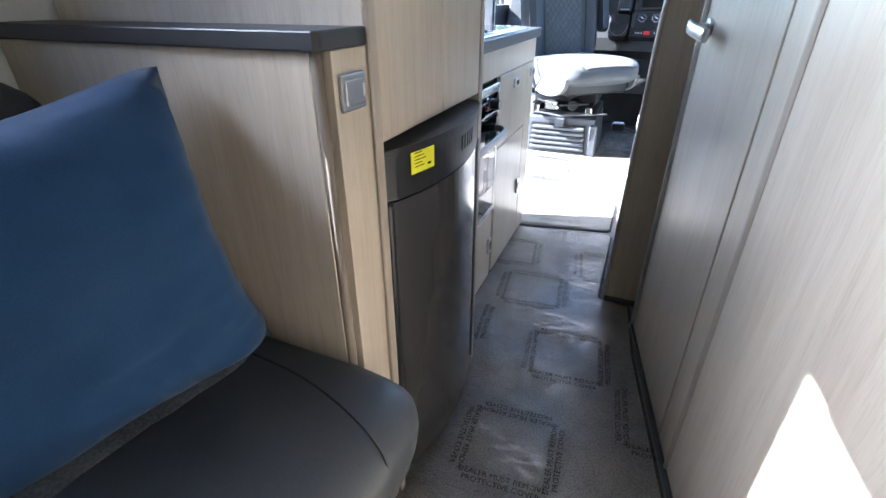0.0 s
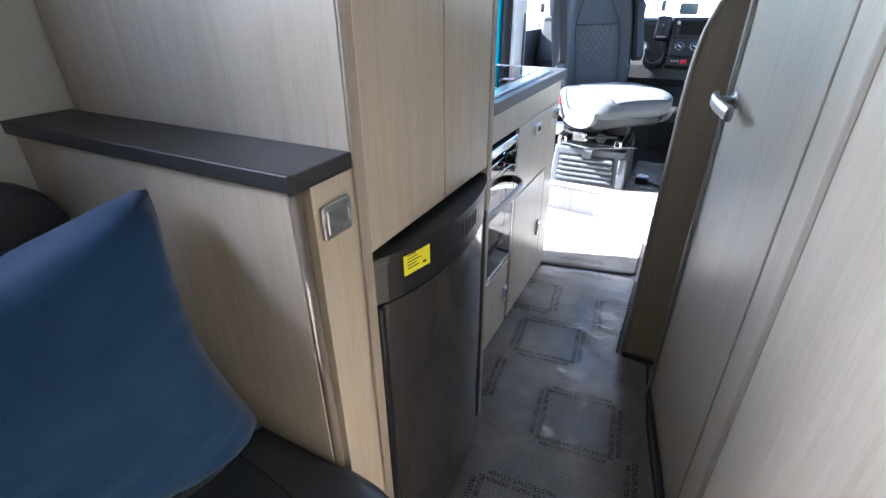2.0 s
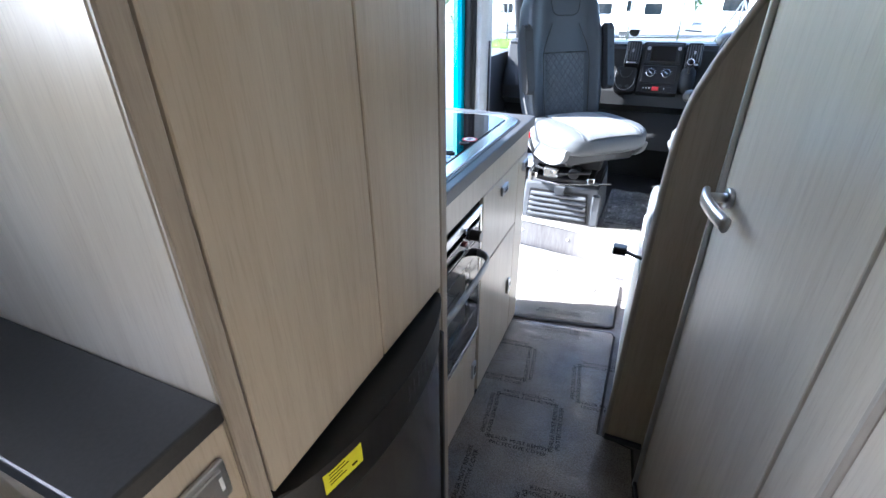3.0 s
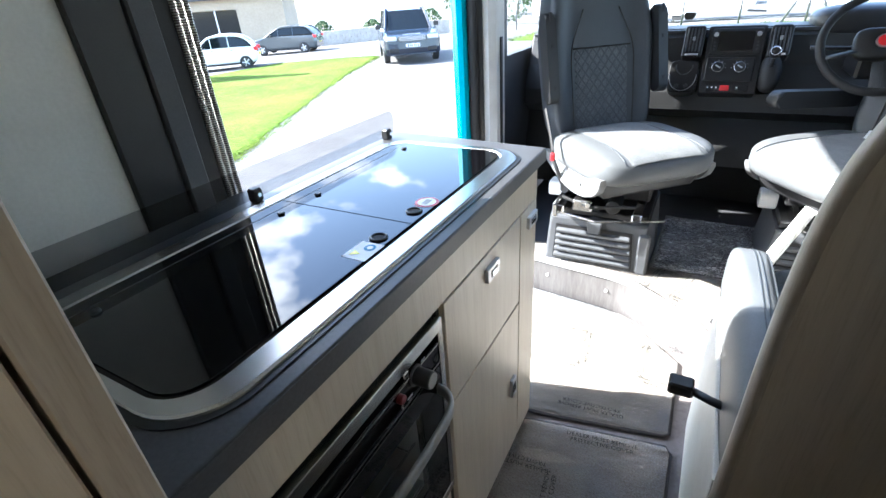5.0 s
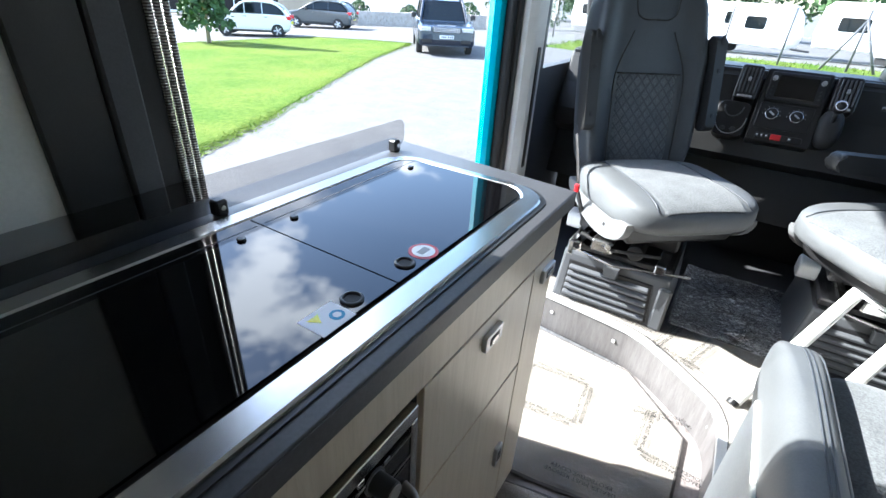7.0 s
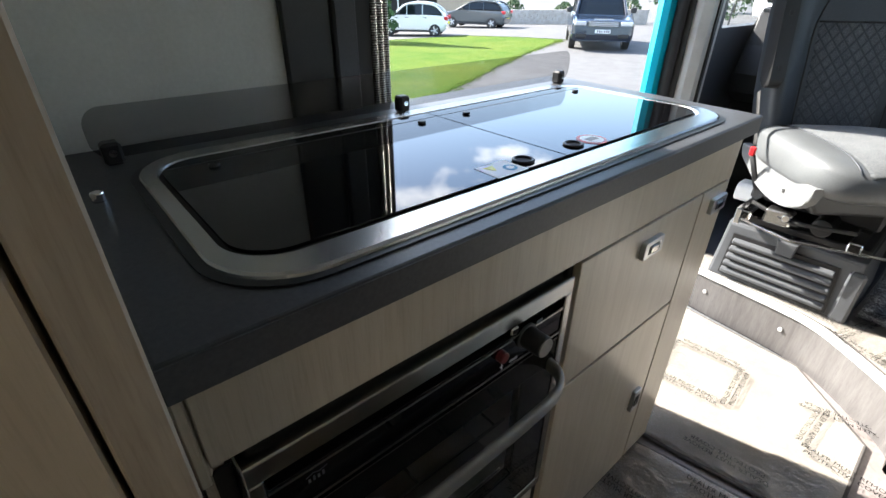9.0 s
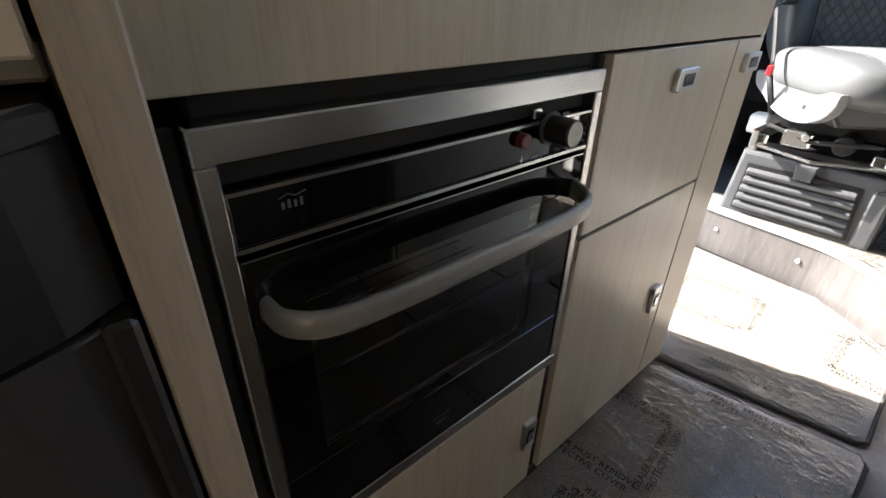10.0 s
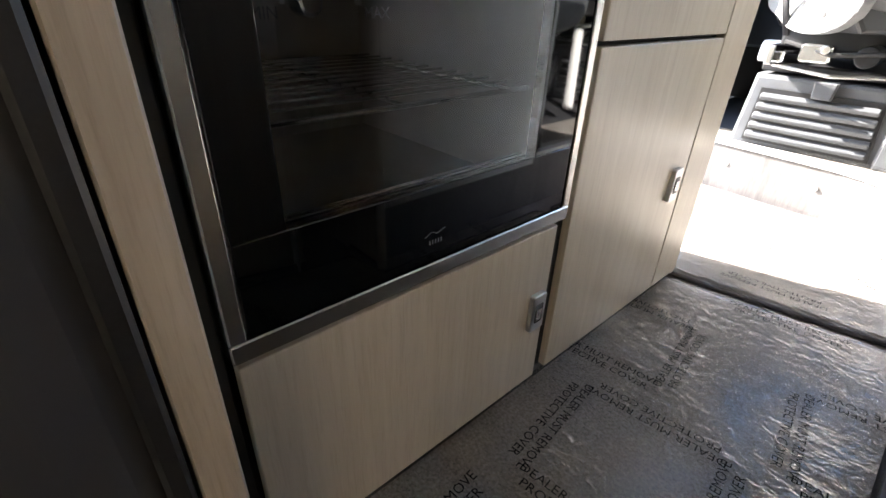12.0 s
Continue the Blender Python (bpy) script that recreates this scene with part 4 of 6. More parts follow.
for k in range(11):
    xx = -0.065 - 0.031 * k
    rod("shelf_wire", [(xx, 1.035, 0.485), (xx, 1.408, 0.485)], 0.0018, M_STEEL, oven, sides=6)
for yy in (1.06, 1.22, 1.385):
    rod("shelf_brace", [(-0.39, yy, 0.481), (-0.03, yy, 0.481)], 0.0024, M_STEEL, oven, sides=6)
rod("door_sill", [(0.0, 1.066, 0.413), (0.0, 1.371, 0.413)], 0.0022, M_CHROME, oven, sides=6)
# bowed handle
hp = smooth_path([(0.018, 1.024, 0.625), (0.043, 1.030, 0.622), (0.062, 1.06, 0.620), (0.067, 1.125, 0.619), (0.068, 1.232, 0.619), (0.067, 1.34, 0.619), (0.062, 1.405, 0.620), (0.043, 1.434, 0.622), (0.018, 1.440, 0.625)], 6)
rod("handle", hp, 0.0055, M_HANDLE, dor, "bowed warm grey oven handle", ry=0.0125, sides=14, square=0.45)
for k in range(5):
    box("mark", (0.0181, 1.210 + 0.004 * k, 0.346), (0.0184, 1.2115 + 0.004 * k, 0.351), M_MIDGREY, dor, bevel=0)
rod("mark", [(0.0183, 1.204, 0.3565), (0.0183, 1.213, 0.361), (0.0183, 1.221, 0.3575), (0.0183, 1.232, 0.3615)], 0.0005, M_MIDGREY, dor, sides=6)

# ---- tall unit: locker doors over the fridge ----
TX = 0.119
tall = thing("tall_unit", (-0.2, 0.726, 0), "tall pale elm-grain unit with two locker doors over the fridge", "cupboard")
box("side_panel", (-0.52, 0.940, 0.0), (TX - 0.003, 0.964, ROOF - 0.002), M_WOOD, tall, "pale elm side panel", bevel=0.002)
box("edge_strip", (TX - 0.003, 0.9395, 0.0), (TX + 0.0015, 0.9645, ROOF - 0.004), M_WOOD_EDGE, tall, bevel=0.0015)
box("side_panel", (-0.52, 0.446, 0.0), (TX - 0.002, 0.468, ROOF - 0.002), M_WOOD, tall, "pale elm side panel", bevel=0.002)
box("edge_strip", (TX - 0.002, 0.4455, 0.0), (TX + 0.0045, 0.4685, ROOF - 0.004), M_WOOD_EDGE, tall, bevel=0.002)
box("shelf_board", (-0.50, 0.469, 0.817), (TX - 0.025, 0.939, 0.833), M_WOOD, tall)
box("back_board", (-0.52, 0.469, 0.0), (-0.505, 0.939, ROOF - 0.002), M_GAP, tall)
for y0, y1 in ((0.4745, 0.7185), (0.7225, 0.9365)):
    box("locker_door", (TX - 0.018, y0, 0.828), (TX, y1, ROOF - 0.03), M_WOOD, tall, "pale elm locker door", bevel=0.0015)
box("liner", (-0.5, 0.469, 0.0), (0.02, 0.474, 0.816), M_GAP, tall)

fridge = thing("fridge", (0.0, 0.716, 0.0), "dark graphite fridge with bowed door and black top grip", "fridge")
FY0, FY1 = 0.475, 0.935


def bowed(y0, y1, z0, z1, x_edge, bow, thick, n=20):
    """A door panel bowed outwards in plan."""
    pts = []
    for i in range(n + 1):
        s = i / n
        y = FY0 + (FY1 - FY0) * s
        if y0 - 1e-6 <= y <= y1 + 1e-6:
            pts.append((x_edge + bow * (1 - (2 * s - 1) ** 2) ** 0.8, y))
    back = [(x_edge - thick, y1), (x_edge - thick, y0)]
    return bm_prism(pts + back, 2, z0, z1, 0.003, 1)


part("door", bowed(FY0, FY1, 0.035, 0.720, 0.112, 0.048, 0.04), M_FRIDGE, fridge, "graphite bowed fridge door", smooth=False)
grip = part("top_grip", bowed(FY0, FY1, 0.724, 0.811, 0.113, 0.049, 0.04), M_BLACK, fridge, "black control band with grip", smooth=False)
part("grip_lip", bowed(FY0, FY1, 0.800, 0.814, 0.118, 0.049, 0.04), M_BLACK, fridge)
box("body", (-0.45, FY0, 0.02), (0.075, FY1, 0.811), M_BLACK, fridge, bevel=0.004)
box("gasket", (0.066, FY0 - 0.004, 0.022), (0.104, FY0 + 0.004, 0.811), M_BLACKSOFT, fridge, "black rubber door gasket", bevel=0.002)
box("gasket", (0.066, FY1 - 0.004, 0.022), (0.104, FY1 + 0.002, 0.811), M_BLACKSOFT, fridge, "black rubber door gasket", bevel=0.002)
for y0, y1 in ((FY0 - 0.002, FY0 + 0.014), (FY1 - 0.012, FY1 + 0.002)):
    box("door_edge", (0.075, y0, 0.030), (0.1255, y1, 0.722), M_BLACK, fridge, "black door edging", bevel=0.003)
box("kick_plate", (0.0, FY0, 0.0), (0.085, FY1, 0.03), M_BLACKSOFT, fridge, bevel=0.003)
for k in range(5):
    yy = 0.716 + k * 0.018
    s = (yy - FY0) / (FY1 - FY0)
    xx = 0.113 + 0.049 * (1 - (2 * s - 1) ** 2) ** 0.8
    box("vent_slot", (xx - 0.004, yy - 0.0025, 0.755), (xx + 0.0014, yy + 0.0025, 0.785), M_DARKGREY, grip, bevel=0)
sa, sb = (0.529 - FY0) / (FY1 - FY0), (0.591 - FY0) / (FY1 - FY0)
ax, bx = (0.1138 + 0.049 * (1 - (2 * s - 1) ** 2) ** 0.8 for s in (sa, sb))
energy = part("energy_label", bm_prism([(ax, 0.529), (bx, 0.591), (bx + 0.0016, 0.591), (ax + 0.0016, 0.529)], 2, 0.760, 0.813), M_YELLOW, fridge, "bright yellow sticker with small dark print")
for k in range(5):
    t0, t1 = 0.12, 0.45 + 0.09 * (k % 3)
    q0 = Vector((ax + 0.0017, 0.529, 0)).lerp(Vector((bx + 0.0017, 0.591, 0)), t0)
    q1 = Vector((ax + 0.0017, 0.529, 0)).lerp(Vector((bx + 0.0017, 0.591, 0)), t1)
    zz = 0.795 - 0.006 * k
    part("mark", bm_prism([(q0.x, q0.y), (q1.x, q1.y), (q1.x + 0.0004, q1.y), (q0.x + 0.0004, q0.y)], 2, zz, zz + 0.0013), M_INK, energy)
for t0, t1, z0, z1 in ((0.12, 0.24, 0.803, 0.810), (0.68, 0.86, 0.800, 0.809), (0.70, 0.84, 0.768, 0.772)):
    q0 = Vector((ax + 0.0017, 0.529, 0)).lerp(Vector((bx + 0.0017, 0.591, 0)), t0)
    q1 = Vector((ax + 0.0017, 0.529, 0)).lerp(Vector((bx + 0.0017, 0.591, 0)), t1)
    part("mark", bm_prism([(q0.x, q0.y), (q1.x, q1.y), (q1.x + 0.0004, q1.y), (q0.x + 0.0004, q0.y)], 2, z0, z1), M_INK, energy)

# ---- low partition with dark shelf, behind the rear seat ----
low = thing("low_partition", (-0.2, 0.391, 0), "low pale elm-grain partition behind the rear seat", "partition")
box("panel", (-0.53, 0.345, 0.0), (0.096, 0.363, 0.971), M_WOOD, low, bevel=0.0015)
box("post", (0.0, 0.3635, 0.0), (0.116, 0.445, 0.971), M_WOOD, low, "pale elm end post", bevel=0.0008)
rod("corner_bead", [(0.099, 0.3545, 0.0), (0.099, 0.3545, 0.971)], 0.0085, M_BEAD, low, "rounded corner bead", sides=12)
switch = thing("switch_plate", (0.126, 0.397, 0.93), "satin grey double rocker switch plate", "switch")
prism("plate", round_rect(0.372, 0.431, 0.893, 0.941, 0.004, 4), 0, 0.1165, 0.122, M_SATIN, switch, bevel=0.002)
box("rocker", (0.1215, 0.379, 0.900), (0.1245, 0.424, 0.934), M_SATIN, switch, "satin rocker", bevel=0.002)
box("lamp_window", (0.124, 0.4185, 0.909), (0.1252, 0.4225, 0.926), M_STICKER, switch)
shelf_top = thing("shelf_top", (-0.2, 0.391, 0.98), "dark laminate shelf top over the low partition", "shelf")
prism("slab", [(-0.53, 0.333), (0.113, 0.333), (0.119, 0.339), (0.119, 0.445), (-0.53, 0.445)], 2, 0.9715, 0.995, M_SHELF, shelf_top, bevel=0.0025)

# ---- rear seat with blue cushion ----
sofa = thing("sofa", (-0.1, -0.169, 0), "grey leatherette rear seat with tweed backrest panel", "sofa")
box("base", (-0.53, -0.719, 0.0), (0.16, 0.336, 0.36), M_WOOD, sofa, "pale elm seat base", bevel=0.003)
box("base_rail", (0.16, -0.719, 0.05), (0.172, 0.331, 0.34), M_WOOD, sofa)


def seat_front(p):
    return Vector((p.x, p.y, p.z - 0.02 * max(0, p.x / 0.38) ** 3))


soft("seat_cushion", (0.80, 1.10, 0.17), pose(-0.145, -0.189, 0.438), M_LEATHER, sofa, "dark grey leatherette seat cushion", e1=0.55, e2=0.16, nu=56, nv=20, shape=seat_front)
soft("tweed_inset", (0.44, 1.00, 0.066), pose(-0.252, -0.209, 0.495), M_TWEED, sofa, "flecked grey tweed seat inset", e1=0.5, e2=0.12, nu=48, nv=12)
rod("seam", smooth_path([(-0.05, 0.266, 0.5225), (0.07, 0.253, 0.521), (0.17, 0.231, 0.508), (0.235, 0.211, 0.476), (0.252, 0.203, 0.42)], 5), 0.0018, M_BLACKSOFT, sofa, "stitched seam", sides=6)
rod("seam", [(-0.048, 0.24 - 0.1 * k, 0.514) for k in range(10)], 0.0022, M_LEATHER, sofa, "piped seam beside the tweed", sides=6)
soft("backrest", (0.16, 1.08, 0.50), pose(-0.46, -0.20, 0.70, 0, -8, 0), M_LEATHER, sofa, "dark grey leatherette backrest", e1=0.4, e2=0.25, nu=48, nv=18)


def pillow_bm(m, side=0.5, thick=0.16, n=34):
    bm = bmesh.new()
    for s in (1, -1):
        g = []
        for i in range(n + 1):
            row = []
            for j in range(n + 1):
                u, v = 2 * i / n - 1, 2 * j / n - 1
                # round the corners off, pull the sides in between them
                nrm = (abs(u) ** 12 + abs(v) ** 12) ** (1 / 12)
                k = (max(abs(u), abs(v)) / nrm if nrm > 0 else 1) * (1 - 0.16 * (1 - u * u) * v * v - 0.16 * (1 - v * v) * u * u)
                t = (max(0, 1 - abs(u) ** 3.2) * max(0, 1 - abs(v) ** 3.2)) ** 0.42
                fold = 0.013 * noise.noise(Vector((u * 2.4, v * 2.1, 2.0 + s))) + 0.009 * noise.noise(Vector((u * 7 * (1 - 0.4 * v), v * 3.5, 5.0)))
                ear = 0.012 * noise.noise(Vector((u * 14, v * 14, 9))) * max(0, abs(u * v) - 0.6)
                p = Vector((u * k * side / 2, v * k * side / 2, s * (thick / 2 * t + 0.006) + fold * t ** 0.5 + ear))
                row.append(bm.verts.new(m @ p))
            g.append(row)
        for i in range(n):
            for j in range(n):
                q = (g[i][j], g[i + 1][j], g[i + 1][j + 1], g[i][j + 1])
                bm.faces.new(q if s > 0 else q[::-1])
    bmesh.ops.remove_doubles(bm, verts=bm.verts[:], dist=0.0125)
    return bm


P2, P1, P3 = Vector((-0.052, 0.324, 0.512)), Vector((-0.125, 0.305, 0.935)), Vector((-0.225, -0.124, 0.53))
EX, EY = (P1 - P2).normalized(), (P3 - P2).normalized()
EZ = EX.cross(EY).normalized()
EY = EZ.cross(EX)
CM = Matrix((( EX.x, EY.x, EZ.x, 0), (EX.y, EY.y, EZ.y, 0), (EX.z, EY.z, EZ.z, 0), (0, 0, 0, 1)))
CM.translation = P2 + EX * 0.219 + EY * 0.219
cushion = tagged(finish("scatter_cushion", pillow_bm(CM, 0.474, 0.215), M_BLUE, smooth=True), "blue cloth scatter cushion leaning on the rear seat", "cushion")
back_cushion = thing("bolster", (-0.44, 0.231, 0.5), "black headrest bolster behind the cushion", "bolster")
soft("pad", (0.14, 0.30, 0.36), pose(-0.46, 0.15, 0.72, 0, -6, 0), M_BLACKSOFT, back_cushion, e1=0.4, e2=0.4)

# ---- washroom wall on the right: a slightly slanting run of pale boards with a door ----
WD = Vector((0.094, -0.514, 0)).normalized()
WN = Vector((WD.y, -WD.x, 0))
WP = Vector((0.594, 1.315, 0))


def wall_matrix():
    """Local x along the wall towards the rear, y out of its face into the aisle, z up."""
    m = Matrix.Identity(4)
    out = WN if WN.x < 0 else -WN
    for k in range(3):
        m[k][0], m[k][1], m[k][2], m[k][3] = WD[k], out[k], (0, 0, 1)[k], WP[k]
    return m


WM = wall_matrix()


def wall_box(name, a0, a1, d0, d1, z0, z1, mat, parent=None, label="", bevel=0.002):
    bm = bm_box((a0, d0, z0), (a1, d1, z1), bevel)
    bmesh.ops.transform(bm, matrix=WM, verts=bm.verts[:])
    return finish(name, bm, mat, parent, label)


wash = thing("washroom_wall", WP, "pale elm-grain washroom wall with slim door and corner strips", "wall", kind="structure")
wall_box("frame_post", -0.012, 0.0, -0.05, 0.006, 0.0, ROOF, M_WOOD_EDGE, wash, "pale corner strip", 0.003)
wall_box("frame_post", 0.0015, 0.010, -0.05, 0.012, 0.0, ROOF, M_SATIN, wash, "satin metal corner strip", 0.002)
wall_box("filler", 0.484, 0.578, -0.03, 0.0, 0.0, ROOF, M_WOOD, wash, "pale elm filler board", 0.0015)
wall_box("bead", 0.578, 0.594, -0.03, 0.010, 0.0, ROOF, M_WOOD_EDGE, wash, "rounded pale bead", 0.005)
wall_box("board", 0.594, 0.940, -0.03, 0.004, 0.0, ROOF, M_WOOD, wash, "pale elm wall board", 0.0015)
wall_box("board", 0.946, 2.65, -0.03, 0.016, 0.0, ROOF, M_WOOD, wash, "pale elm wall board", 0.003)
wall_box("skirting", -0.01, 0.70, 0.0025, 0.011, 0.0, 0.022, M_DARKGREY, wash, "dark skirting strip", 0.002)
wall_box("skirting", 0.70, 2.60, 0.017, 0.027, 0.0, 0.022, M_DARKGREY, wash, "dark skirting strip", 0.002)
wd = thing("door_3", WP + WD * 0.26, "pale elm-grain washroom door with satin lever handle, closed", "door", kind="structure")
wall_box("leaf", 0.013, 0.478, -0.028, 0.001, 0.014, ROOF - 0.03, M_WOOD, wd, "pale elm door leaf", 0.0015)


def wp(a, d, z):
    return WM @ Vector((a, d, z))


HZ = 0.963
rose = disc("handle_rose", wp(0.062, 0.005, HZ), WM.to_3x3() @ Vector((0, 1, 0)), 0.020, 0.010, M_SATIN, wd, "satin round handle rose", sides=28, bevel=0.002)
rod("handle_neck", [wp(0.062, 0.006, HZ), wp(0.062, 0.040, HZ)], 0.0095, M_SATIN, rose, sides=14)
lever = smooth_path([wp(0.048, 0.044, HZ + 0.003), wp(0.077, 0.051, HZ), wp(0.122, 0.047, HZ - 0.006), wp(0.170, 0.036, HZ - 0.013)], 5)
rod("handle_lever", lever, 0.0075, M_SATIN, rose, "satin chrome door lever", ry=0.0155, sides=14, square=0.3)

# partition with a swept edge, between washroom and cab seat
partn = thing("partition", (0.55, 1.45, 0), "pale elm-grain partition board with a swept rounded edge", "partition")
edge = smooth_path([(0.488, 0, 0.0), (0.492, 0, 0.35), (0.495, 0, 0.70), (0.498, 0, 0.95), (0.510, 0, 1.08), (0.536, 0, 1.165), (0.572, 0, 1.25), (0.62, 0, 1.36), (0.66, 0, 1.50), (0.68, 0, 1.92)], 5)
outline = [(p.x, p.z) for p in edge] + [(1.26, 1.92), (1.26, 0.0)]
prism("board", outline, 1, 1.459, 1.481, M_WOOD, partn, bevel=0.004)
rod("edge_lip", [(p.x - 0.001, 1.470, p.z) for p in edge], 0.0125, M_WOOD_EDGE, partn, "rounded pale edge lip", sides=10, up=(0, 1, 0))
box("foot", (0.484, 1.447, 0.0), (0.60, 1.4585, 0.02), M_DARKGREY, partn)

# ---- travel seat behind the partition ----
bench = thing("travel_seat", (0.8, 1.8, 0), "two-tone travel seat with leatherette side bolster and tweed top", "seat")
side = [(1.482, 0.15), (2.012, 0.15), (2.030, 0.30), (2.038, 0.565), (2.022, 0.587), (1.482, 0.587)]
prism("side_panel", side, 0, 0.480, 0.498, M_WALLWHITE, bench, "pale side panel", bevel=0.004)
box("base", (0.498, 1.482, 0.148), (1.26, 1.99, 0.53), M_LIGHTGREY, bench, bevel=0.004)
BOL, BM_ = (0.092, 0.74, 0.21), pose(0.532, 1.83, 0.603, -3, 0, 0)
soft("side_bolster", BOL, BM_, M_SEATGREY, bench, "grey leatherette side bolster", e1=0.62, e2=0.28, nu=48, nv=24)
soft("seat_pad", (0.66, 0.70, 0.17), pose(0.900, 1.82, 0.582, -3, 0, 0), M_TWEEDLIGHT, bench, "pale flecked tweed seat pad", e1=0.4, e2=0.2, nu=48, nv=18)
for xo in (0.004, 0.013):
    rod("seam", [BM_ @ Vector((xo, y, superquad_z(BOL, 0.62, 0.28, xo, y) + 0.0005)) for y in [-0.34 + 0.0357 * k for k in range(20)]], 0.0018, M_SEATDARK, bench, "twin stitched seam", sides=6)
rod("piping", [BM_ @ Vector((0.034, y, superquad_z(BOL, 0.62, 0.28, 0.034, y))) for y in [-0.34 + 0.0357 * k for k in range(20)]], 0.0035, M_SEATGREY, bench, "raised piping", sides=6)
strap = thing("belt_buckle", (0.45, 1.63, 0.6), "black seat belt buckle on a stiff strap", "belt buckle")
rod("strap", [(0.52, 1.628, 0.600), (0.47, 1.632, 0.607), (0.435, 1.637, 0.615)], 0.013, M_BLACK, strap, sides=10, ry=0.005, up=(0, 0.3, 1), square=0.4)
box("buckle", (0.398, 1.620, 0.606), (0.440, 1.655, 0.632), M_BLACK, strap, bevel=0.004)

# folding white table legs stowed by the travel seat
legs = thing("folding_frame", (0.7, 2.5, 0.17), "white tubular folding table frame leaning by the seats", "frame")
A0, A1 = Vector((0.543, 2.53, 0.175)), Vector((0.93, 3.115, 0.73))
B0, B1 = A0 + Vector((0.20, 0.02, 0.03)), A1 + Vector((0.20, 0.02, 0.03))
rod("tube", [A0, A0.lerp(A1, 0.5), A1], 0.020, M_WHITE, legs, "white painted tube", ry=0.020, sides=12, square=0.35)
rod("tube", [B0, B0.lerp(B1, 0.5), B1], 0.020, M_WHITE, legs, "white painted tube", ry=0.020, sides=12, square=0.35)
rod("cross_bar", [A0.lerp(A1, 0.60), B0.lerp(B1, 0.48)], 0.032, M_WHITE, legs, "flat white cross bar", ry=0.009, sides=10, square=0.4)
disc("foot", A0 - Vector((0.004, 0.004, 0.008)), A1 - A0, 0.018, 0.02, M_BLACK, legs, "black rubber foot", sides=14)

# ---- cab ----
shell("wall_cab_left", (-0.64, 3.06, 0.0), (-0.58, 4.10, 0.98), M_DARKGREY, "dark lower passenger door trim", "wall")
shell("wall_cab_left_top", (-0.64, 3.06, 1.52), (-0.58, 4.10, 1.9), M_DARKGREY, "dark lining over the passenger window", "wall")
shell("wall_cab_left_post", (-0.64, 3.05, 0.98), (-0.57, 3.30, 1.52), M_DARKGREY, "dark pillar behind the passenger window", "wall")
shell("wall_cab_right", (1.34, 2.60, 0.0), (1.40, 4.10, 0.98), M_DARKGREY, "dark lower driver door trim", "wall")
shell("wall_cab_right_top", (1.34, 2.60, 1.52), (1.40, 4.10, 1.9), M_DARKGREY, "dark lining over the driver window", "wall")
shell("wall_cab_right_post", (1.28, 2.56, 0.0), (1.40, 2.62, 1.9), M_DARKGREY, "dark pillar behind the driver window", "wall")
shell("cab_roof", (-0.62, 3.10, 1.88), (1.40, 3.62, 1.93), M_LINING, "grey cab headlining", "ceiling")
for x in (-0.58, 1.34):
    tagged(rod("wall_pillar_front", [(x, 4.12, 0.95), (x + (0.03 if x < 0 else -0.03), 3.60, 1.90)], 0.045, M_DARKGREY, sides=10), "dark windscreen pillar", "pillar", kind="structure")

def pane(name, a, b, across, label):
    """A glass pane between two lines: a and b are its lower and upper ends, across its width vector."""
    a, b, w = Vector(a), Vector(b), Vector(across)
    nrm = (b - a).cross(w).normalized()
    if nrm.dot(Vector((0.4, 2.5, 1.2)) - a) < 0:
        nrm = -nrm
    bm = bmesh.new()
    v = [bm.verts.new(p + o) for o in (Vector((0, 0, 0)), -nrm * 0.005) for p in (a, b, b + w, a + w)]
    for f in ((0, 1, 2, 3), (7, 6, 5, 4), (0, 1, 5, 4), (1, 2, 6, 5), (2, 3, 7, 6), (3, 0, 4, 7)):
        bm.faces.new([v[i] for i in f])
    return tagged(glaze(finish(name, bm, M_GLASS), nrm), label, "window", kind="structure")


pane("window_1", (-0.58, 4.13, 0.98), (-0.58, 3.61, 1.89), (1.94, 0, 0), "clear raked windscreen glass")
pane("window_2", (-0.61, 3.30, 0.98), (-0.61, 3.30, 1.52), (0, 0.79, 0), "clear passenger door window glass")
pane("window_3", (1.37, 2.62, 0.98), (1.37, 2.62, 1.52), (0, 1.45, 0), "clear driver door window glass")

dash = thing("dashboard", (0.45, 3.6, 0.3), "black cab dashboard with radio, vents and heater dials", "dashboard")
prof = [(3.55, 0.42), (3.69, 0.40), (4.12, 0.45), (4.14, 1.00), (3.84, 1.060), (3.69, 1.056), (3.65, 1.02), (3.61, 0.90), (3.54, 0.78), (3.53, 0.70), (3.65, 0.64)]
prism("moulding", prof, 0, -0.56, 1.34, M_DASH, dash, bevel=0.012)
top = prism("top_pad", [(3.66, 1.050), (3.88, 1.056), (4.14, 1.006), (4.14, 0.995), (3.67, 1.030)], 0, -0.55, 1.33, M_MIDGREY, dash, "grey dashboard top", bevel=0.004)


def dash_plane(x, z, out=0.0):
    """A place on the centre stack's leaning face."""
    y = 3.475 + (z - 0.80) * 0.48
    return Vector((x - 0.022, y - out * 0.90, z - 0.006 + out * 0.43))


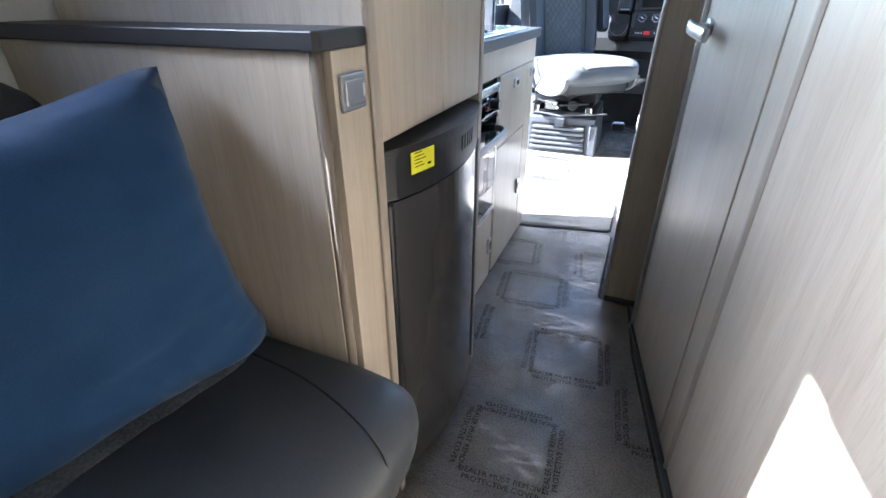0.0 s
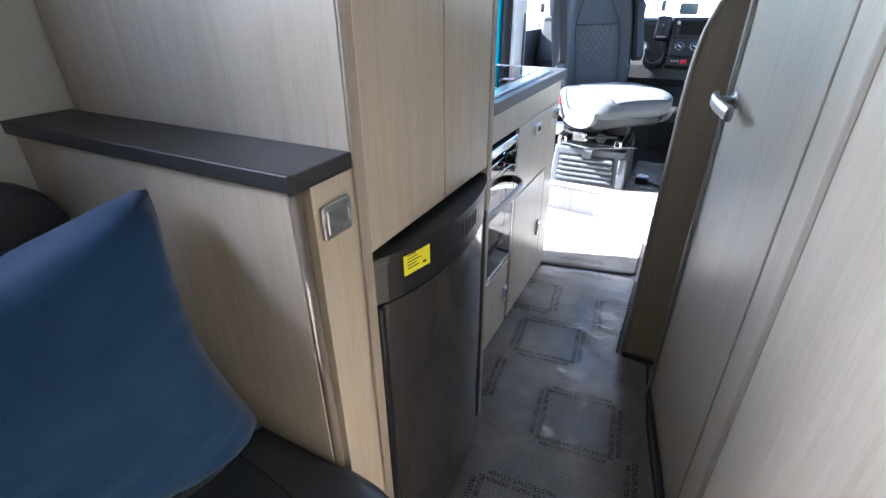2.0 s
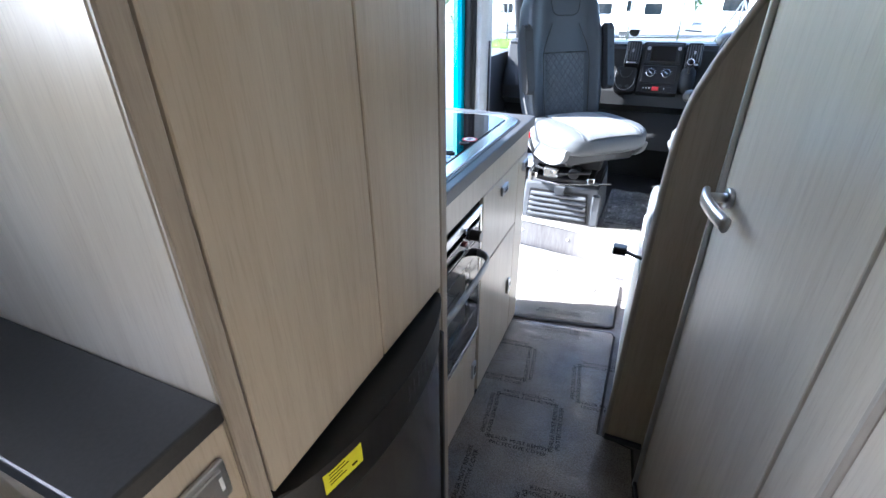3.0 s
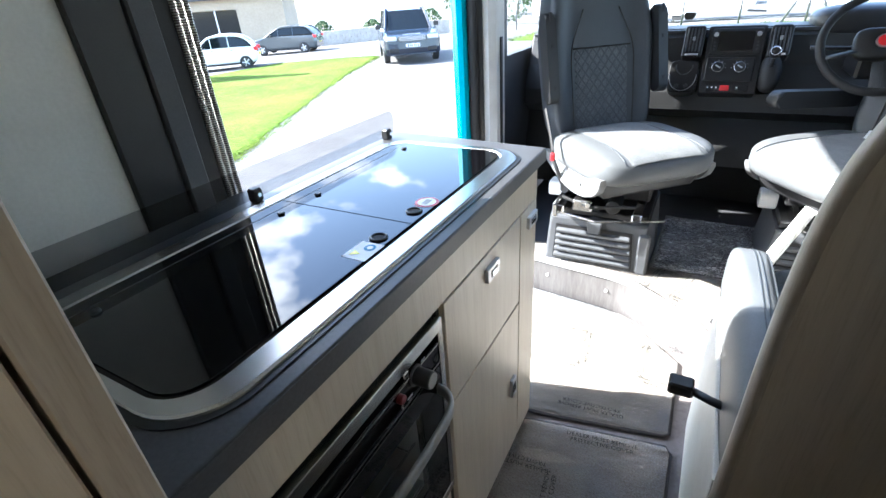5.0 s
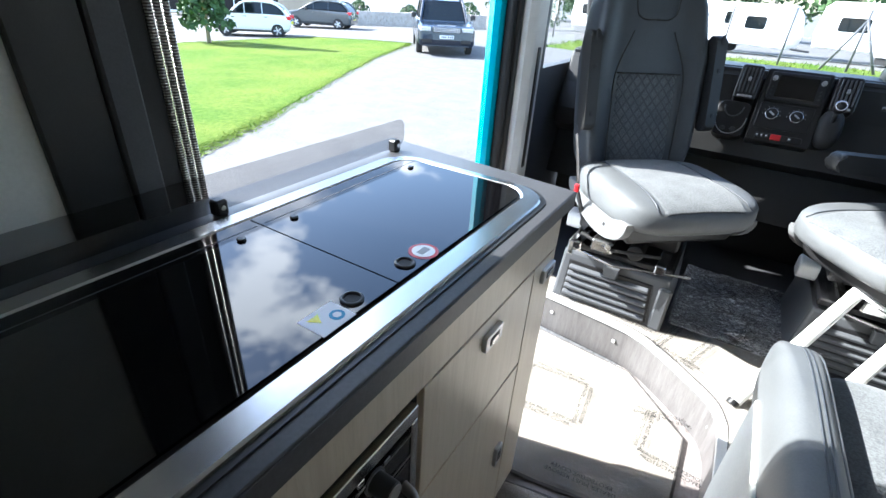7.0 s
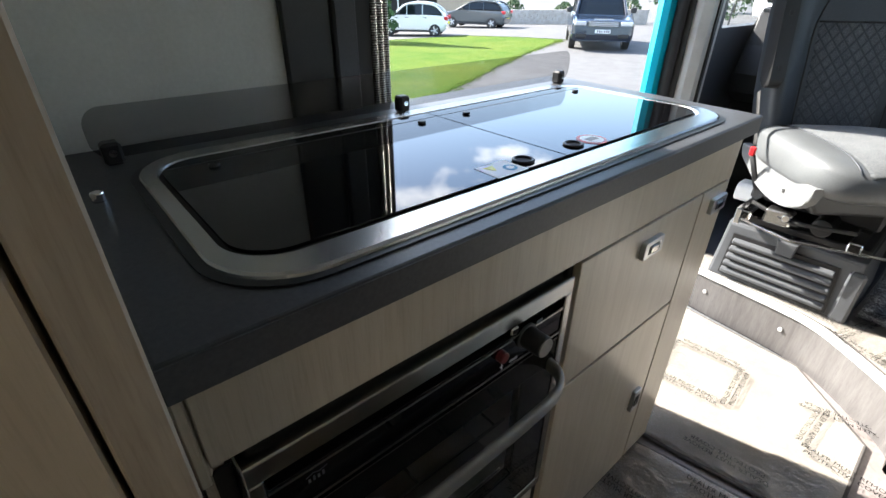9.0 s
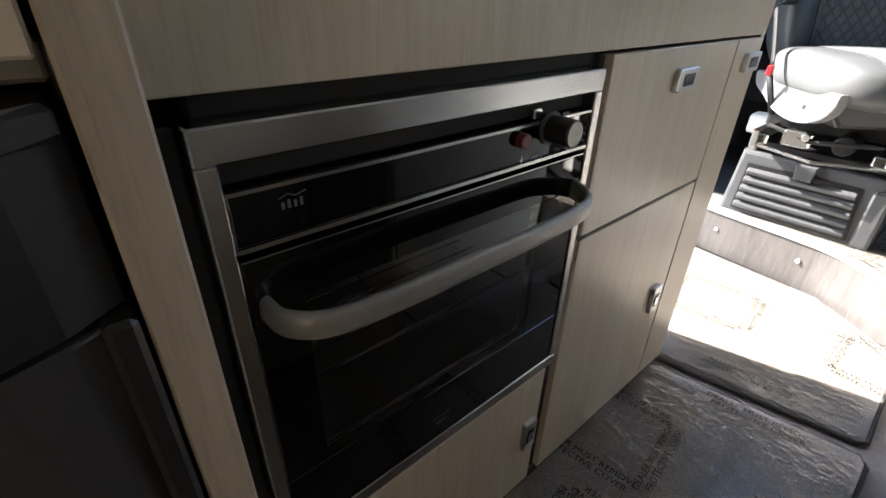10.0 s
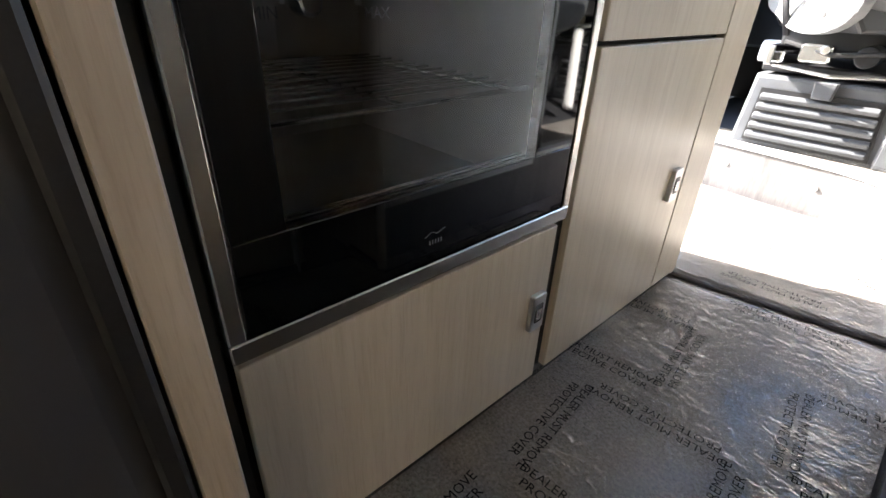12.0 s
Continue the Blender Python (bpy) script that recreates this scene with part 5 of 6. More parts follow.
def stack_box(name, x0, x1, z0, z1, o0, o1, mat, parent, label="", r=0.008):
    m = Matrix.Identity(4)
    up = Vector((0, 0.43, 0.90)).normalized()
    outw = Vector((0, -0.90, 0.43)).normalized()
    c = dash_plane((x0 + x1) / 2, (z0 + z1) / 2)
    for k in range(3):
        m[k][0], m[k][1], m[k][2], m[k][3] = (1, 0, 0)[k], up[k], outw[k], c[k]
    w, h = (x1 - x0) / 2, (z1 - z0) / 2 * 1.11
    bm = bm_prism(round_rect(-w, w, -h, h, min(r, w * 0.6, h * 0.6), 4), 2, o0, o1, min(0.003, (o1 - o0) * 0.4), 1)
    bmesh.ops.transform(bm, matrix=m, verts=bm.verts[:])
    return part(name, bm, mat, parent, label)


stack = stack_box("centre_console", 0.345, 0.575, 0.80, 1.075, -0.10, 0.0, M_BLACK, dash, "black centre stack")
radio = stack_box("radio", 0.362, 0.562, 0.955, 1.062, 0.0, 0.010, M_BLACK, dash, "black double-height radio")
stack_box("screen", 0.392, 0.532, 0.968, 1.048, 0.0095, 0.012, M_BLACKGLASS, radio, "dark radio screen", 0.003)
for x in (0.377, 0.547):
    bmk = bm_disc(dash_plane(x, 1.035, 0.014), (0, -0.9, 0.43), 0.0095, 0.016, 20, 0.002)
    part("dial", bmk, M_SATIN, radio, "silver radio dial")
for x in (0.377, 0.547):
    for k in range(3):
        p = dash_plane(x, 1.005 - 0.014 * k, 0.011)
        part("key", bm_disc(p, (0, -0.9, 0.43), 0.0045, 0.003, 10), M_DARKGREY, radio)
heater = stack_box("heater_panel", 0.358, 0.552, 0.848, 0.945, 0.0, 0.008, M_BLACK, dash, "black heater panel")
for x in (0.408, 0.496):
    d = part("heater_dial", bm_disc(dash_plane(x, 0.902, 0.016), (0, -0.9, 0.43), 0.0225, 0.018, 28, 0.003), M_BLACK, heater, "heater dial with chrome ring")
    part("dial_ring", bm_ring(dash_plane(x, 0.902, 0.020), (0, -0.9, 0.43), 0.0215, 0.0032, 28, 6), M_CHROME, d, "chrome ring", smooth=True)
    p = dash_plane(x, 0.902, 0.026)
    part("pointer", bm_sweep([p + Vector((-0.010, 0, 0.006)), p + Vector((0.010, -0.003, -0.006))], 0.004, 0.003, 8), M_SATIN, d, "silver pointer")
    for k in range(7):
        a = math.pi * (0.0 + k / 6)
        part("mark", bm_disc(dash_plane(x + 0.032 * math.cos(a), 0.902 + 0.030 * math.sin(a), 0.0085), (0, -0.9, 0.43), 0.0018, 0.001, 8), M_GREYINK, heater)
strip = stack_box("switch_strip", 0.375, 0.545, 0.806, 0.832, 0.0, 0.006, M_BLACK, dash)
stack_box("hazard_switch", 0.432, 0.470, 0.808, 0.830, 0.006, 0.012, M_RED, strip, "red hazard switch", 0.003)
for x in (0.383, 0.400, 0.417, 0.500):
    stack_box("switch", x - 0.006, x + 0.006, 0.812, 0.828, 0.006, 0.010, M_DARKGREY, strip, "", 0.002)
    stack_box("mark", x - 0.003, x + 0.003, 0.818, 0.823, 0.0095, 0.0105, M_STICKER, strip, "", 0.001)


def air_vent(x0, x1, z0, z1):
    v = stack_box("air_vent", x0, x1, z0, z1, -0.06, 0.012, M_BLACK, dash, "black upright air vent", 0.012)
    n = 5
    for k in range(n):
        x = x0 + (x1 - x0) * (k + 1) / (n + 1)
        stack_box("slat", x - 0.0035, x + 0.0035, z0 + 0.022, z1 - 0.012, 0.0115, 0.020, M_MIDGREY, v, "", 0.001)
    stack_box("thumb_wheel", x0 + 0.014, x1 - 0.014, z0 + 0.006, z0 + 0.014, 0.0115, 0.016, M_SATIN, v, "", 0.002)
    stack_box("tab", (x0 + x1) / 2 - 0.006, (x0 + x1) / 2 + 0.006, (z0 + z1) / 2, (z0 + z1) / 2 + 0.016, 0.019, 0.024, M_GREYINK, v, "", 0.002)


air_vent(0.245, 0.330, 0.945, 1.075)
air_vent(0.590, 0.672, 0.945, 1.07)
air_vent(-0.40, -0.31, 0.95, 1.07)
cup = stack_box("cup_holder", 0.205, 0.332, 0.80, 0.935, -0.08, 0.0, M_BLACK, dash, "black cup holder with pale rim", 0.03)
pts = [dash_plane(0.268 + 0.058 * math.cos(a), 0.868 + 0.062 * math.sin(a), 0.003) for a in [math.pi * (0.97 + 1.06 * k / 20) for k in range(21)]]
rod("rim", pts, 0.0022, M_GREYINK, cup, "grey rim line", sides=8)
pts = [dash_plane(0.268 + 0.036 * math.cos(a), 0.915 + 0.040 * math.sin(a), 0.002) for a in [math.pi * (1.0 + k / 16) for k in range(17)]]
rod("rim", pts, 0.0025, M_DARKGREY, cup, sides=8)
for x in (0.248, 0.288):
    part("socket", bm_disc(dash_plane(x, 0.826, 0.004), (0, -0.9, 0.43), 0.010, 0.008, 20, 0.002), M_DARKGREY, cup, "power socket cap")
gear = thing("gear_lever", (0.60, 3.470, 0.85), "gear lever with black gaiter and chrome-ringed knob", "gear lever")
soft("gaiter", (0.09, 0.10, 0.16), pose(0.595, 3.530, 0.87, -30, 0, 0), M_BLACKSOFT, gear, "black leather gaiter", e1=0.8, e2=0.8, nu=20, nv=10)
rod("stick", [(0.595, 3.530, 0.87), (0.592, 3.470, 0.955)], 0.009, M_BLACK, gear)
soft("knob", (0.046, 0.05, 0.05), pose(0.591, 3.452, 0.972), M_BLACK, gear, e1=0.9, e2=0.9, nu=20, nv=12)
part("knob_ring", bm_ring((0.590, 3.430, 0.980), (0.0, -0.8, 0.5), 0.0175, 0.003, 24, 6), M_CHROME, gear, "chrome knob ring", smooth=True)
lower = thing("glove_box", (0.2, 3.650, 0.2), "black lower dash and footwell bulkhead", "dashboard")
box("bulkhead", (-0.56, 3.790, 0.148), (1.34, 3.850, 0.62), M_BLACKSOFT, lower, bevel=0.004)
box("lid", (-0.40, 3.665, 0.52), (0.18, 3.690, 0.66), M_BLACKSOFT, lower, bevel=0.006)

wheel = thing("steering_wheel", (0.90, 3.340, 1.02), "black steering wheel with silver spokes and badge", "steering wheel")
wc, wa = Vector((0.905, 3.310, 1.02)), Vector((0, -0.85, 0.52)).normalized()
part("rim", bm_ring(wc, wa, 0.188, 0.0155, 48, 10), M_BLACKSOFT, wheel, "black leather rim", smooth=True)
soft("hub", (0.17, 0.12, 0.05), Matrix.Translation(wc - wa * 0.02) @ look((0, 0, 0), -wa), M_BLACK, wheel, "black hub pad", e1=0.5, e2=0.5)
wu = Vector((1, 0, 0))
wv = wa.cross(wu)
for a in (200, 340, 90 + 180):
    d = wu * math.cos(radians(a)) + wv * math.sin(radians(a))
    rod("spoke", [wc - wa * 0.015 + d * 0.07, wc + d * 0.18], 0.018, M_DARKGREY, wheel, "dark grey spoke", ry=0.006, sides=10)
disc("badge", wc + wa * 0.012, wa, 0.026, 0.006, M_SATIN, wheel, "oval silver badge", sides=28)
disc("badge_face", wc + wa * 0.0155, wa, 0.020, 0.003, M_RED, wheel, sides=28)
rod("stalk", [wc - wa * 0.05 + Vector((-0.05, 0, 0)), wc - wa * 0.05 + Vector((-0.21, 0, 0.005))], 0.007, M_BLACK, wheel, sides=10)
box("column", (0.86, 3.350, 0.88), (0.95, 3.610, 0.98), M_BLACK, wheel, bevel=0.01)
binnacle = thing("instrument_cowl", (0.9, 3.690, 1.09), "black instrument cowl over the steering column", "dashboard")
soft("cowl", (0.40, 0.26, 0.13), pose(0.92, 3.770, 1.065), M_BLACK, binnacle, e1=0.6, e2=0.5)


# ---- swivelled cab seats ----
def cab_seat(m, parent, arms_up=(-1, 1), arm_down=None):
    """Seat built facing local -y with its centre at the local origin on the cab floor."""
    def at(x, y, z, rx=0, ry=0, rz=0):
        return m @ pose(x, y, z, rx, ry, rz)

    def cushion_shape(p):
        # bolsters rise at the sides, front edge rolls down
        side = abs(p.x) / 0.27
        return Vector((p.x, p.y, p.z * (1 - 0.12 * max(0, -p.y / 0.28) ** 2) + (0.022 * max(0, side - 0.55) / 0.45 if p.z > 0 else 0)))
    soft("cushion", (0.54, 0.55, 0.16), at(0, -0.02, 0.497), M_SEATGREY, parent, "light grey leatherette seat cushion", e1=0.66, e2=0.52, nu=56, nv=22, shape=cushion_shape)
    soft_patch("cushion_inset", (0.54, 0.55, 0.16), at(0, -0.02, 0.497), M_TWEEDLIGHT, parent, "pale quilted tweed seat inset",
               lambda c, n: abs(c.x) < 0.155 and n.z > 0.02 and c.y > -0.258, 0.004, None, e1=0.66, e2=0.52, nu=220, nv=120, shape=cushion_shape)
    for s in (-1, 1):
        pts = [m @ (Vector((0, -0.02, 0.497)) + cushion_shape(Vector((s * (0.16 + 0.10 * max(0, -0.08 - y)), y, superquad_z((0.54, 0.55, 0.16), 0.66, 0.52, s * 0.17, y)))) + Vector((0, 0, 0.002))) for y in [-0.25 + 0.03 * k for k in range(16)]]
        rod("seam", pts, 0.0022, M_SEATDARK, parent, "stitched seam", sides=6)
    rod("piping", [m @ Vector((0.263 * math.copysign(abs(math.cos(a)) ** 0.5, math.cos(a)), -0.02 + 0.262 * math.copysign(abs(math.sin(a)) ** 0.5, math.sin(a)), 0.508)) for a in [2 * math.pi * k / 48 for k in range(48)]], 0.003, M_SEATDARK, parent, "dark piping", sides=6, closed=True)
    skirt = smooth_path([(-0.235, 0.480, 0), (-0.225, 0.435, 0), (-0.17, 0.390, 0), (-0.06, 0.368, 0), (0.06, 0.378, 0), (0.15, 0.412, 0), (0.22, 0.435, 0), (0.235, 0.480, 0)], 3)
    for s in (-1, 1):
        bm = bm_prism([(p.x, p.y) for p in skirt], 0, s * 0.243 - 0.016, s * 0.243 + 0.016, 0.006)
        bmesh.ops.transform(bm, matrix=m, verts=bm.verts[:])
        k = part("side_skirt", bm, M_SEATPAN, parent, "grey plastic side skirt of the seat")
        bm = bm_disc((s * 0.2595, -0.10, 0.420), (s, 0, 0), 0.007, 0.003, 14)
        bmesh.ops.transform(bm, matrix=m, verts=bm.verts[:])
        part("hole", bm, M_BLACKSOFT, k)
    # pan coloured black to give the shadow beneath the cushion
    bm = bm_prism([(-0.20, 0.378), (0.20, 0.378), (0.226, 0.41), (0.226, 0.455), (-0.226, 0.455), (-0.226, 0.41)], 1, -0.19, 0.23, 0.012)
    bmesh.ops.transform(bm, matrix=m, verts=bm.verts[:])
    part("seat_pan", bm, M_BLACK, parent, "seat pan coloured black for the shadow under the cushion")

    def back_shape(p):
        h = min(1, max(0, (p.z - 0.08) / 0.30))
        w = 1 - 0.34 * h * h * (3 - 2 * h) - 0.04 * max(0, -p.z / 0.46)
        # side bolsters stand forward of the middle, less so towards the head
        t = min(1, max(0, (abs(p.x) / 0.262 - 0.5) / 0.4))
        bow = 0.045 * t * t * (3 - 2 * t) * (1 - 0.6 * max(0, p.z / 0.46))
        return Vector((p.x * w, p.y - (bow if p.y < 0 else 0), p.z))
    tilt = -12
    back = soft("backrest", (0.50, 0.14, 0.92), at(0, 0.34, 0.93, tilt, 0, 0), M_SEATDARK, parent, "slate grey leatherette backrest", e1=0.34, e2=0.45, nu=56, nv=40, shape=back_shape)
    soft_patch("quilted_panel", (0.50, 0.14, 0.92), at(0, 0.34, 0.93, tilt, 0, 0), M_QUILT, back, "quilted grey tweed panel",
               lambda c, n: n.y < -0.3 and abs(c.x) < 0.128 and -0.44 < c.z < -0.055, 0.003, None, e1=0.34, e2=0.45, nu=160, nv=110, shape=lambda p: back_shape(Vector((p.x, p.y, min(p.z, -0.052)))))
    bt = at(0, 0.34, 0.93, tilt, 0, 0)
    for s in (-1, 1):
        pts = [bt @ Vector(q) for q in ((s * 0.145, -0.078, -0.40), (s * 0.150, -0.084, -0.20), (s * 0.146, -0.084, -0.05), (s * 0.085, -0.079, 0.10))]
        rod("seam", smooth_path(pts, 5), 0.003, M_BLACKSOFT, back, "stitched seam", sides=6)
        rod("seam", [bt @ Vector((s * x, -0.079, -0.052)) for x in (0, 0.05, 0.10, 0.138)], 0.003, M_BLACKSOFT, back, "seam over the quilted panel", sides=6)
        pts = [bt @ Vector(q) for q in ((s * 0.100, -0.070, 0.44), (s * 0.090, -0.080, 0.20), (s * 0.062, -0.081, 0.145), (0, -0.081, 0.140))]
        rod("seam", smooth_path(pts, 5), 0.003, M_BLACKSOFT, back, "headrest seam", sides=6)
    soft("headrest", (0.24, 0.13, 0.24), at(0, 0.392, 1.40, tilt, 0, 0), M_SEATDARK, parent, "slate grey headrest", e1=0.5, e2=0.5, nu=32, nv=18)
    for s in arms_up:
        arm = bm_prism(round_rect(-0.035, 0.030, -0.18, 0.18, 0.025, 5), 0, -0.023, 0.023, 0.008)
        bmesh.ops.transform(arm, matrix=at(s * 0.262, 0.222, 0.865, -14, 0, 0), verts=arm.verts[:])
        a = part("armrest", arm, M_BLACK, parent, "black plastic armrest folded up")
        for k, zz in enumerate((-0.12, 0.05, 0.15)):
            part("arm_slot", bm_box((-0.006, -0.0385, zz - 0.008), (0.006, -0.034, zz + 0.008 + 0.02 * (k == 2)), 0.001), M_BLACKSOFT, a).matrix_basis = at(s * 0.262, 0.222, 0.865, -14, 0, 0)
    if arm_down is not None:
        arm = bm_prism(round_rect(-0.19, 0.20, -0.030, 0.034, 0.026, 5), 0, -0.027, 0.027, 0.010)
        bmesh.ops.transform(arm, matrix=at(arm_down * 0.285, 0.03, 0.685, -4, 0, 0), verts=arm.verts[:])
        part("armrest", arm, M_DASH, parent, "charcoal armrest folded down")


def seat_base(m, parent):
    """Swivel plate, rails and the grey box with louvres."""
    def put(name, bm, mat, label="", p=parent):
        bmesh.ops.transform(bm, matrix=m, verts=bm.verts[:])
        return part(name, bm, mat, p, label)
    put("pedestal", bm_prism([(-0.225, -0.01), (0.225, -0.01), (0.205, 0.225), (-0.205, 0.225)], 1, -0.20, 0.24, 0.012), M_MIDGREY, "grey plastic seat pedestal")
    # flat black plate paints the shade between the louvres
    put("grille_shade", bm_prism([(-0.185, 0.015), (0.165, 0.015), (0.15, 0.185), (-0.175, 0.185)], 1, -0.206, -0.198), M_BLACK, "black plate giving the shaded gaps behind the louvres")
    for k in range(5):
        bm = bm_box((-0.172 + 0.002 * k, -0.012, -0.013), (0.160 - 0.003 * k, 0.012, 0.004), 0.003)
        bmesh.ops.transform(bm, matrix=pose(-0.005, -0.210, 0.040 + 0.031 * k, 28, 0, 0), verts=bm.verts[:])
        put("louvre", bm, M_MIDGREY)
    put("side_boss", bm_box((0.175, -0.214, 0.0), (0.222, -0.19, 0.19), 0.008), M_MIDGREY, "moulded pedestal corner")
    put("swivel_plate", bm_box((-0.20, -0.19, 0.235), (0.20, 0.22, 0.262), 0.006), M_BLACK, "black swivel plate")
    for x in (-0.15, 0.16):
        put("rail", bm_box((x - 0.018, -0.26, 0.268), (x + 0.018, 0.22, 0.300), 0.004), M_CHROME, "bright steel seat rail")
    put("cross_rod", bm_sweep([(-0.16, -0.235, 0.258), (0.0, -0.262, 0.245), (0.26, -0.20, 0.262)], 0.005, 0.005, 8), M_STEEL, "steel release rod")
    put("mechanism", bm_box((-0.19, -0.12, 0.30), (0.19, 0.16, 0.372), 0.008), M_BLACK, "black seat mechanism")
    put("side_rail", bm_prism([(-0.17, 0.262), (-0.15, 0.262), (-0.15, 0.318), (-0.17, 0.318)], 1, -0.30, -0.02, 0.003), M_CHROME, "bright steel side rail")
    put("motor", bm_disc((0.06, -0.17, 0.300), (0, -1, 0), 0.030, 0.10, 20, 0.004), M_BLACK, "round black adjuster")
    put("spring_bar", bm_sweep([(-0.15, -0.225, 0.325), (-0.02, -0.245, 0.300), (0.15, -0.225, 0.318)], 0.007, 0.007, 8), M_BLACKSOFT)
    put("bracket", bm_box((-0.10, -0.245, 0.275), (-0.02, -0.19, 0.325), 0.006), M_STEEL, "steel bracket")
    put("bolt", bm_disc((-0.035, -0.25, 0.312), (0, -1, 0), 0.012, 0.014, 12, 0.002), M_CHROME)
    put("release_tab", bm_prism([(-0.03, 0.175), (0.02, 0.175), (0.025, 0.225), (-0.035, 0.225)], 1, -0.236, -0.205, 0.004), M_MIDGREY, "grey release tab")
    put("side_grip", bm_prism(round_rect(-0.04, 0.05, 0.245, 0.315, 0.02, 4), 0, -0.265, -0.20, 0.006), M_LIGHTGREY, "pale grey side grip")


pseat = thing("captain_chair", (0.06, 3.0, CABZ), "grey swivelled passenger seat with quilted tweed back, facing rearwards", "chair", "cab seats")
seat_base(pose(0.045, 2.98, CABZ), pseat)
cab_seat(pose(0.098, 2.968, CABZ - 0.018, 0, 0, 43), pseat)
dseat = thing("captain_chair", (0.95, 3.1, CABZ), "grey swivelled driver seat turned towards the aisle", "chair", "cab seats")
seat_base(pose(0.90, 3.12, CABZ), dseat)
cab_seat(pose(0.89, 2.995, CABZ - 0.02, 0, 0, -52), dseat, (), -1)
buckle = thing("seat_buckle", (-0.15, 2.80, 0.6), "red-topped seat belt buckle on a black stalk", "belt buckle")
rod("stalk", [(-0.13, 2.88, 0.47), (-0.165, 2.80, 0.63)], 0.012, M_BLACK, buckle, ry=0.005)
box("latch", (-0.174, 2.782, 0.628), (-0.156, 2.798, 0.660), M_RED, buckle, "red release button", bevel=0.004)
rod("strap", smooth_path([(-0.166, 2.797, 0.66), (-0.19, 2.83, 0.72), (-0.235, 2.89, 0.82)], 4), 0.009, M_BLACKSOFT, buckle, "grey belt webbing", ry=0.002, sides=8, up=(0.6, 0.8, 0))

# ---- outside ----
def ground_z(x, y):
    near = min(1.0, max(0.0, (x + 12.0) / 8.0))
    return -0.59 + 0.0272 * max(-45.0, min(12.0, x)) - 0.0103 * max(0.0, min(60.0, y)) * near


M_ASPHALT = speckled("sunlit_asphalt", (0.040, 0.040, 0.041), (0.150, 0.148, 0.145), 48, 0.9, 0.9, 0.006)
M_GRASS = material("mown_grass", (0.06, 0.11, 0.02), 0.95, spec=0.1)
_v = tex_coords(M_GRASS)
_c = ramp(M_GRASS, noise_tex(M_GRASS, _v, 14, 8, 0.8), [(0.34, (0.022, 0.060, 0.006)), (0.5, (0.070, 0.125, 0.014)), (0.66, (0.15, 0.185, 0.035))])
_c = mix_col(M_GRASS, 0.4, _c, ramp(M_GRASS, noise_tex(M_GRASS, _v, 0.5, 4, 0.6), [(0.35, (0.035, 0.10, 0.008)), (0.65, (0.14, 0.155, 0.03))]))
set_in(M_GRASS, "Base Color", _c)
bump(M_GRASS, noise_tex(M_GRASS, _v, 22, 5, 0.7), 0.8, 0.05)
M_STONE = speckled("pale_stone_wall", (0.28, 0.26, 0.23), (0.45, 0.43, 0.40), 5, 0.9, 0.6, 0.03)
M_RENDER = speckled("tan_render", (0.36, 0.29, 0.21), (0.44, 0.36, 0.27), 8, 0.9, 0.2, 0.01)
M_LEAF = speckled("dark_leaf", (0.015, 0.04, 0.012), (0.05, 0.11, 0.03), 3, 0.7, 0.2, 0.02)
M_TYRE = speckled("tyre_rubber", (0.012, 0.012, 0.012), (0.025, 0.025, 0.025), 60, 0.8, 0.3, 0.003)
M_CARGLASS = material("dark_car_glass", (0.006, 0.009, 0.011), 0.08, 0, 0, 0.4)
M_NAVY = material("navy_car_paint", (0.005, 0.012, 0.026), 0.25, 0.0, 0.6, 0.4)
M_GREYCAR = material("grey_car_paint", (0.075, 0.088, 0.096), 0.25, 0.3, 0.6)
M_WHITECAR = material("white_car_paint", (0.80, 0.80, 0.78), 0.25, 0.0, 1.0)
M_CARAVAN = speckled("caravan_white", (0.72, 0.73, 0.74), (0.80, 0.80, 0.80), 3, 0.35, 0.05, 0.01)
M_LAMP = material("clear_headlamp", (0.58, 0.60, 0.62), 0.2, 0.6)


def ground_sheet(name, xs, ys, dz, mat, label, keep=None, category="ground"):
    bm = bmesh.new()
    g = [[bm.verts.new((x, y, ground_z(x, y) + dz)) for y in ys] for x in xs]
    for i in range(len(xs) - 1):
        for j in range(len(ys) - 1):
            bm.faces.new((g[i][j], g[i + 1][j], g[i + 1][j + 1], g[i][j + 1]))
    return tagged(finish(name, bm, mat), label, category, kind="structure")


ground_sheet("ground", [-900, -300, -100, -45, -30, -20, -12, -8, -4, 0, 6, 12, 40, 120, 400, 900], [-900, -300, -100, -30, 0, 10, 20, 30, 45, 60, 150, 400, 900], 0.0, M_ASPHALT, "pale sunlit asphalt yard around the van")


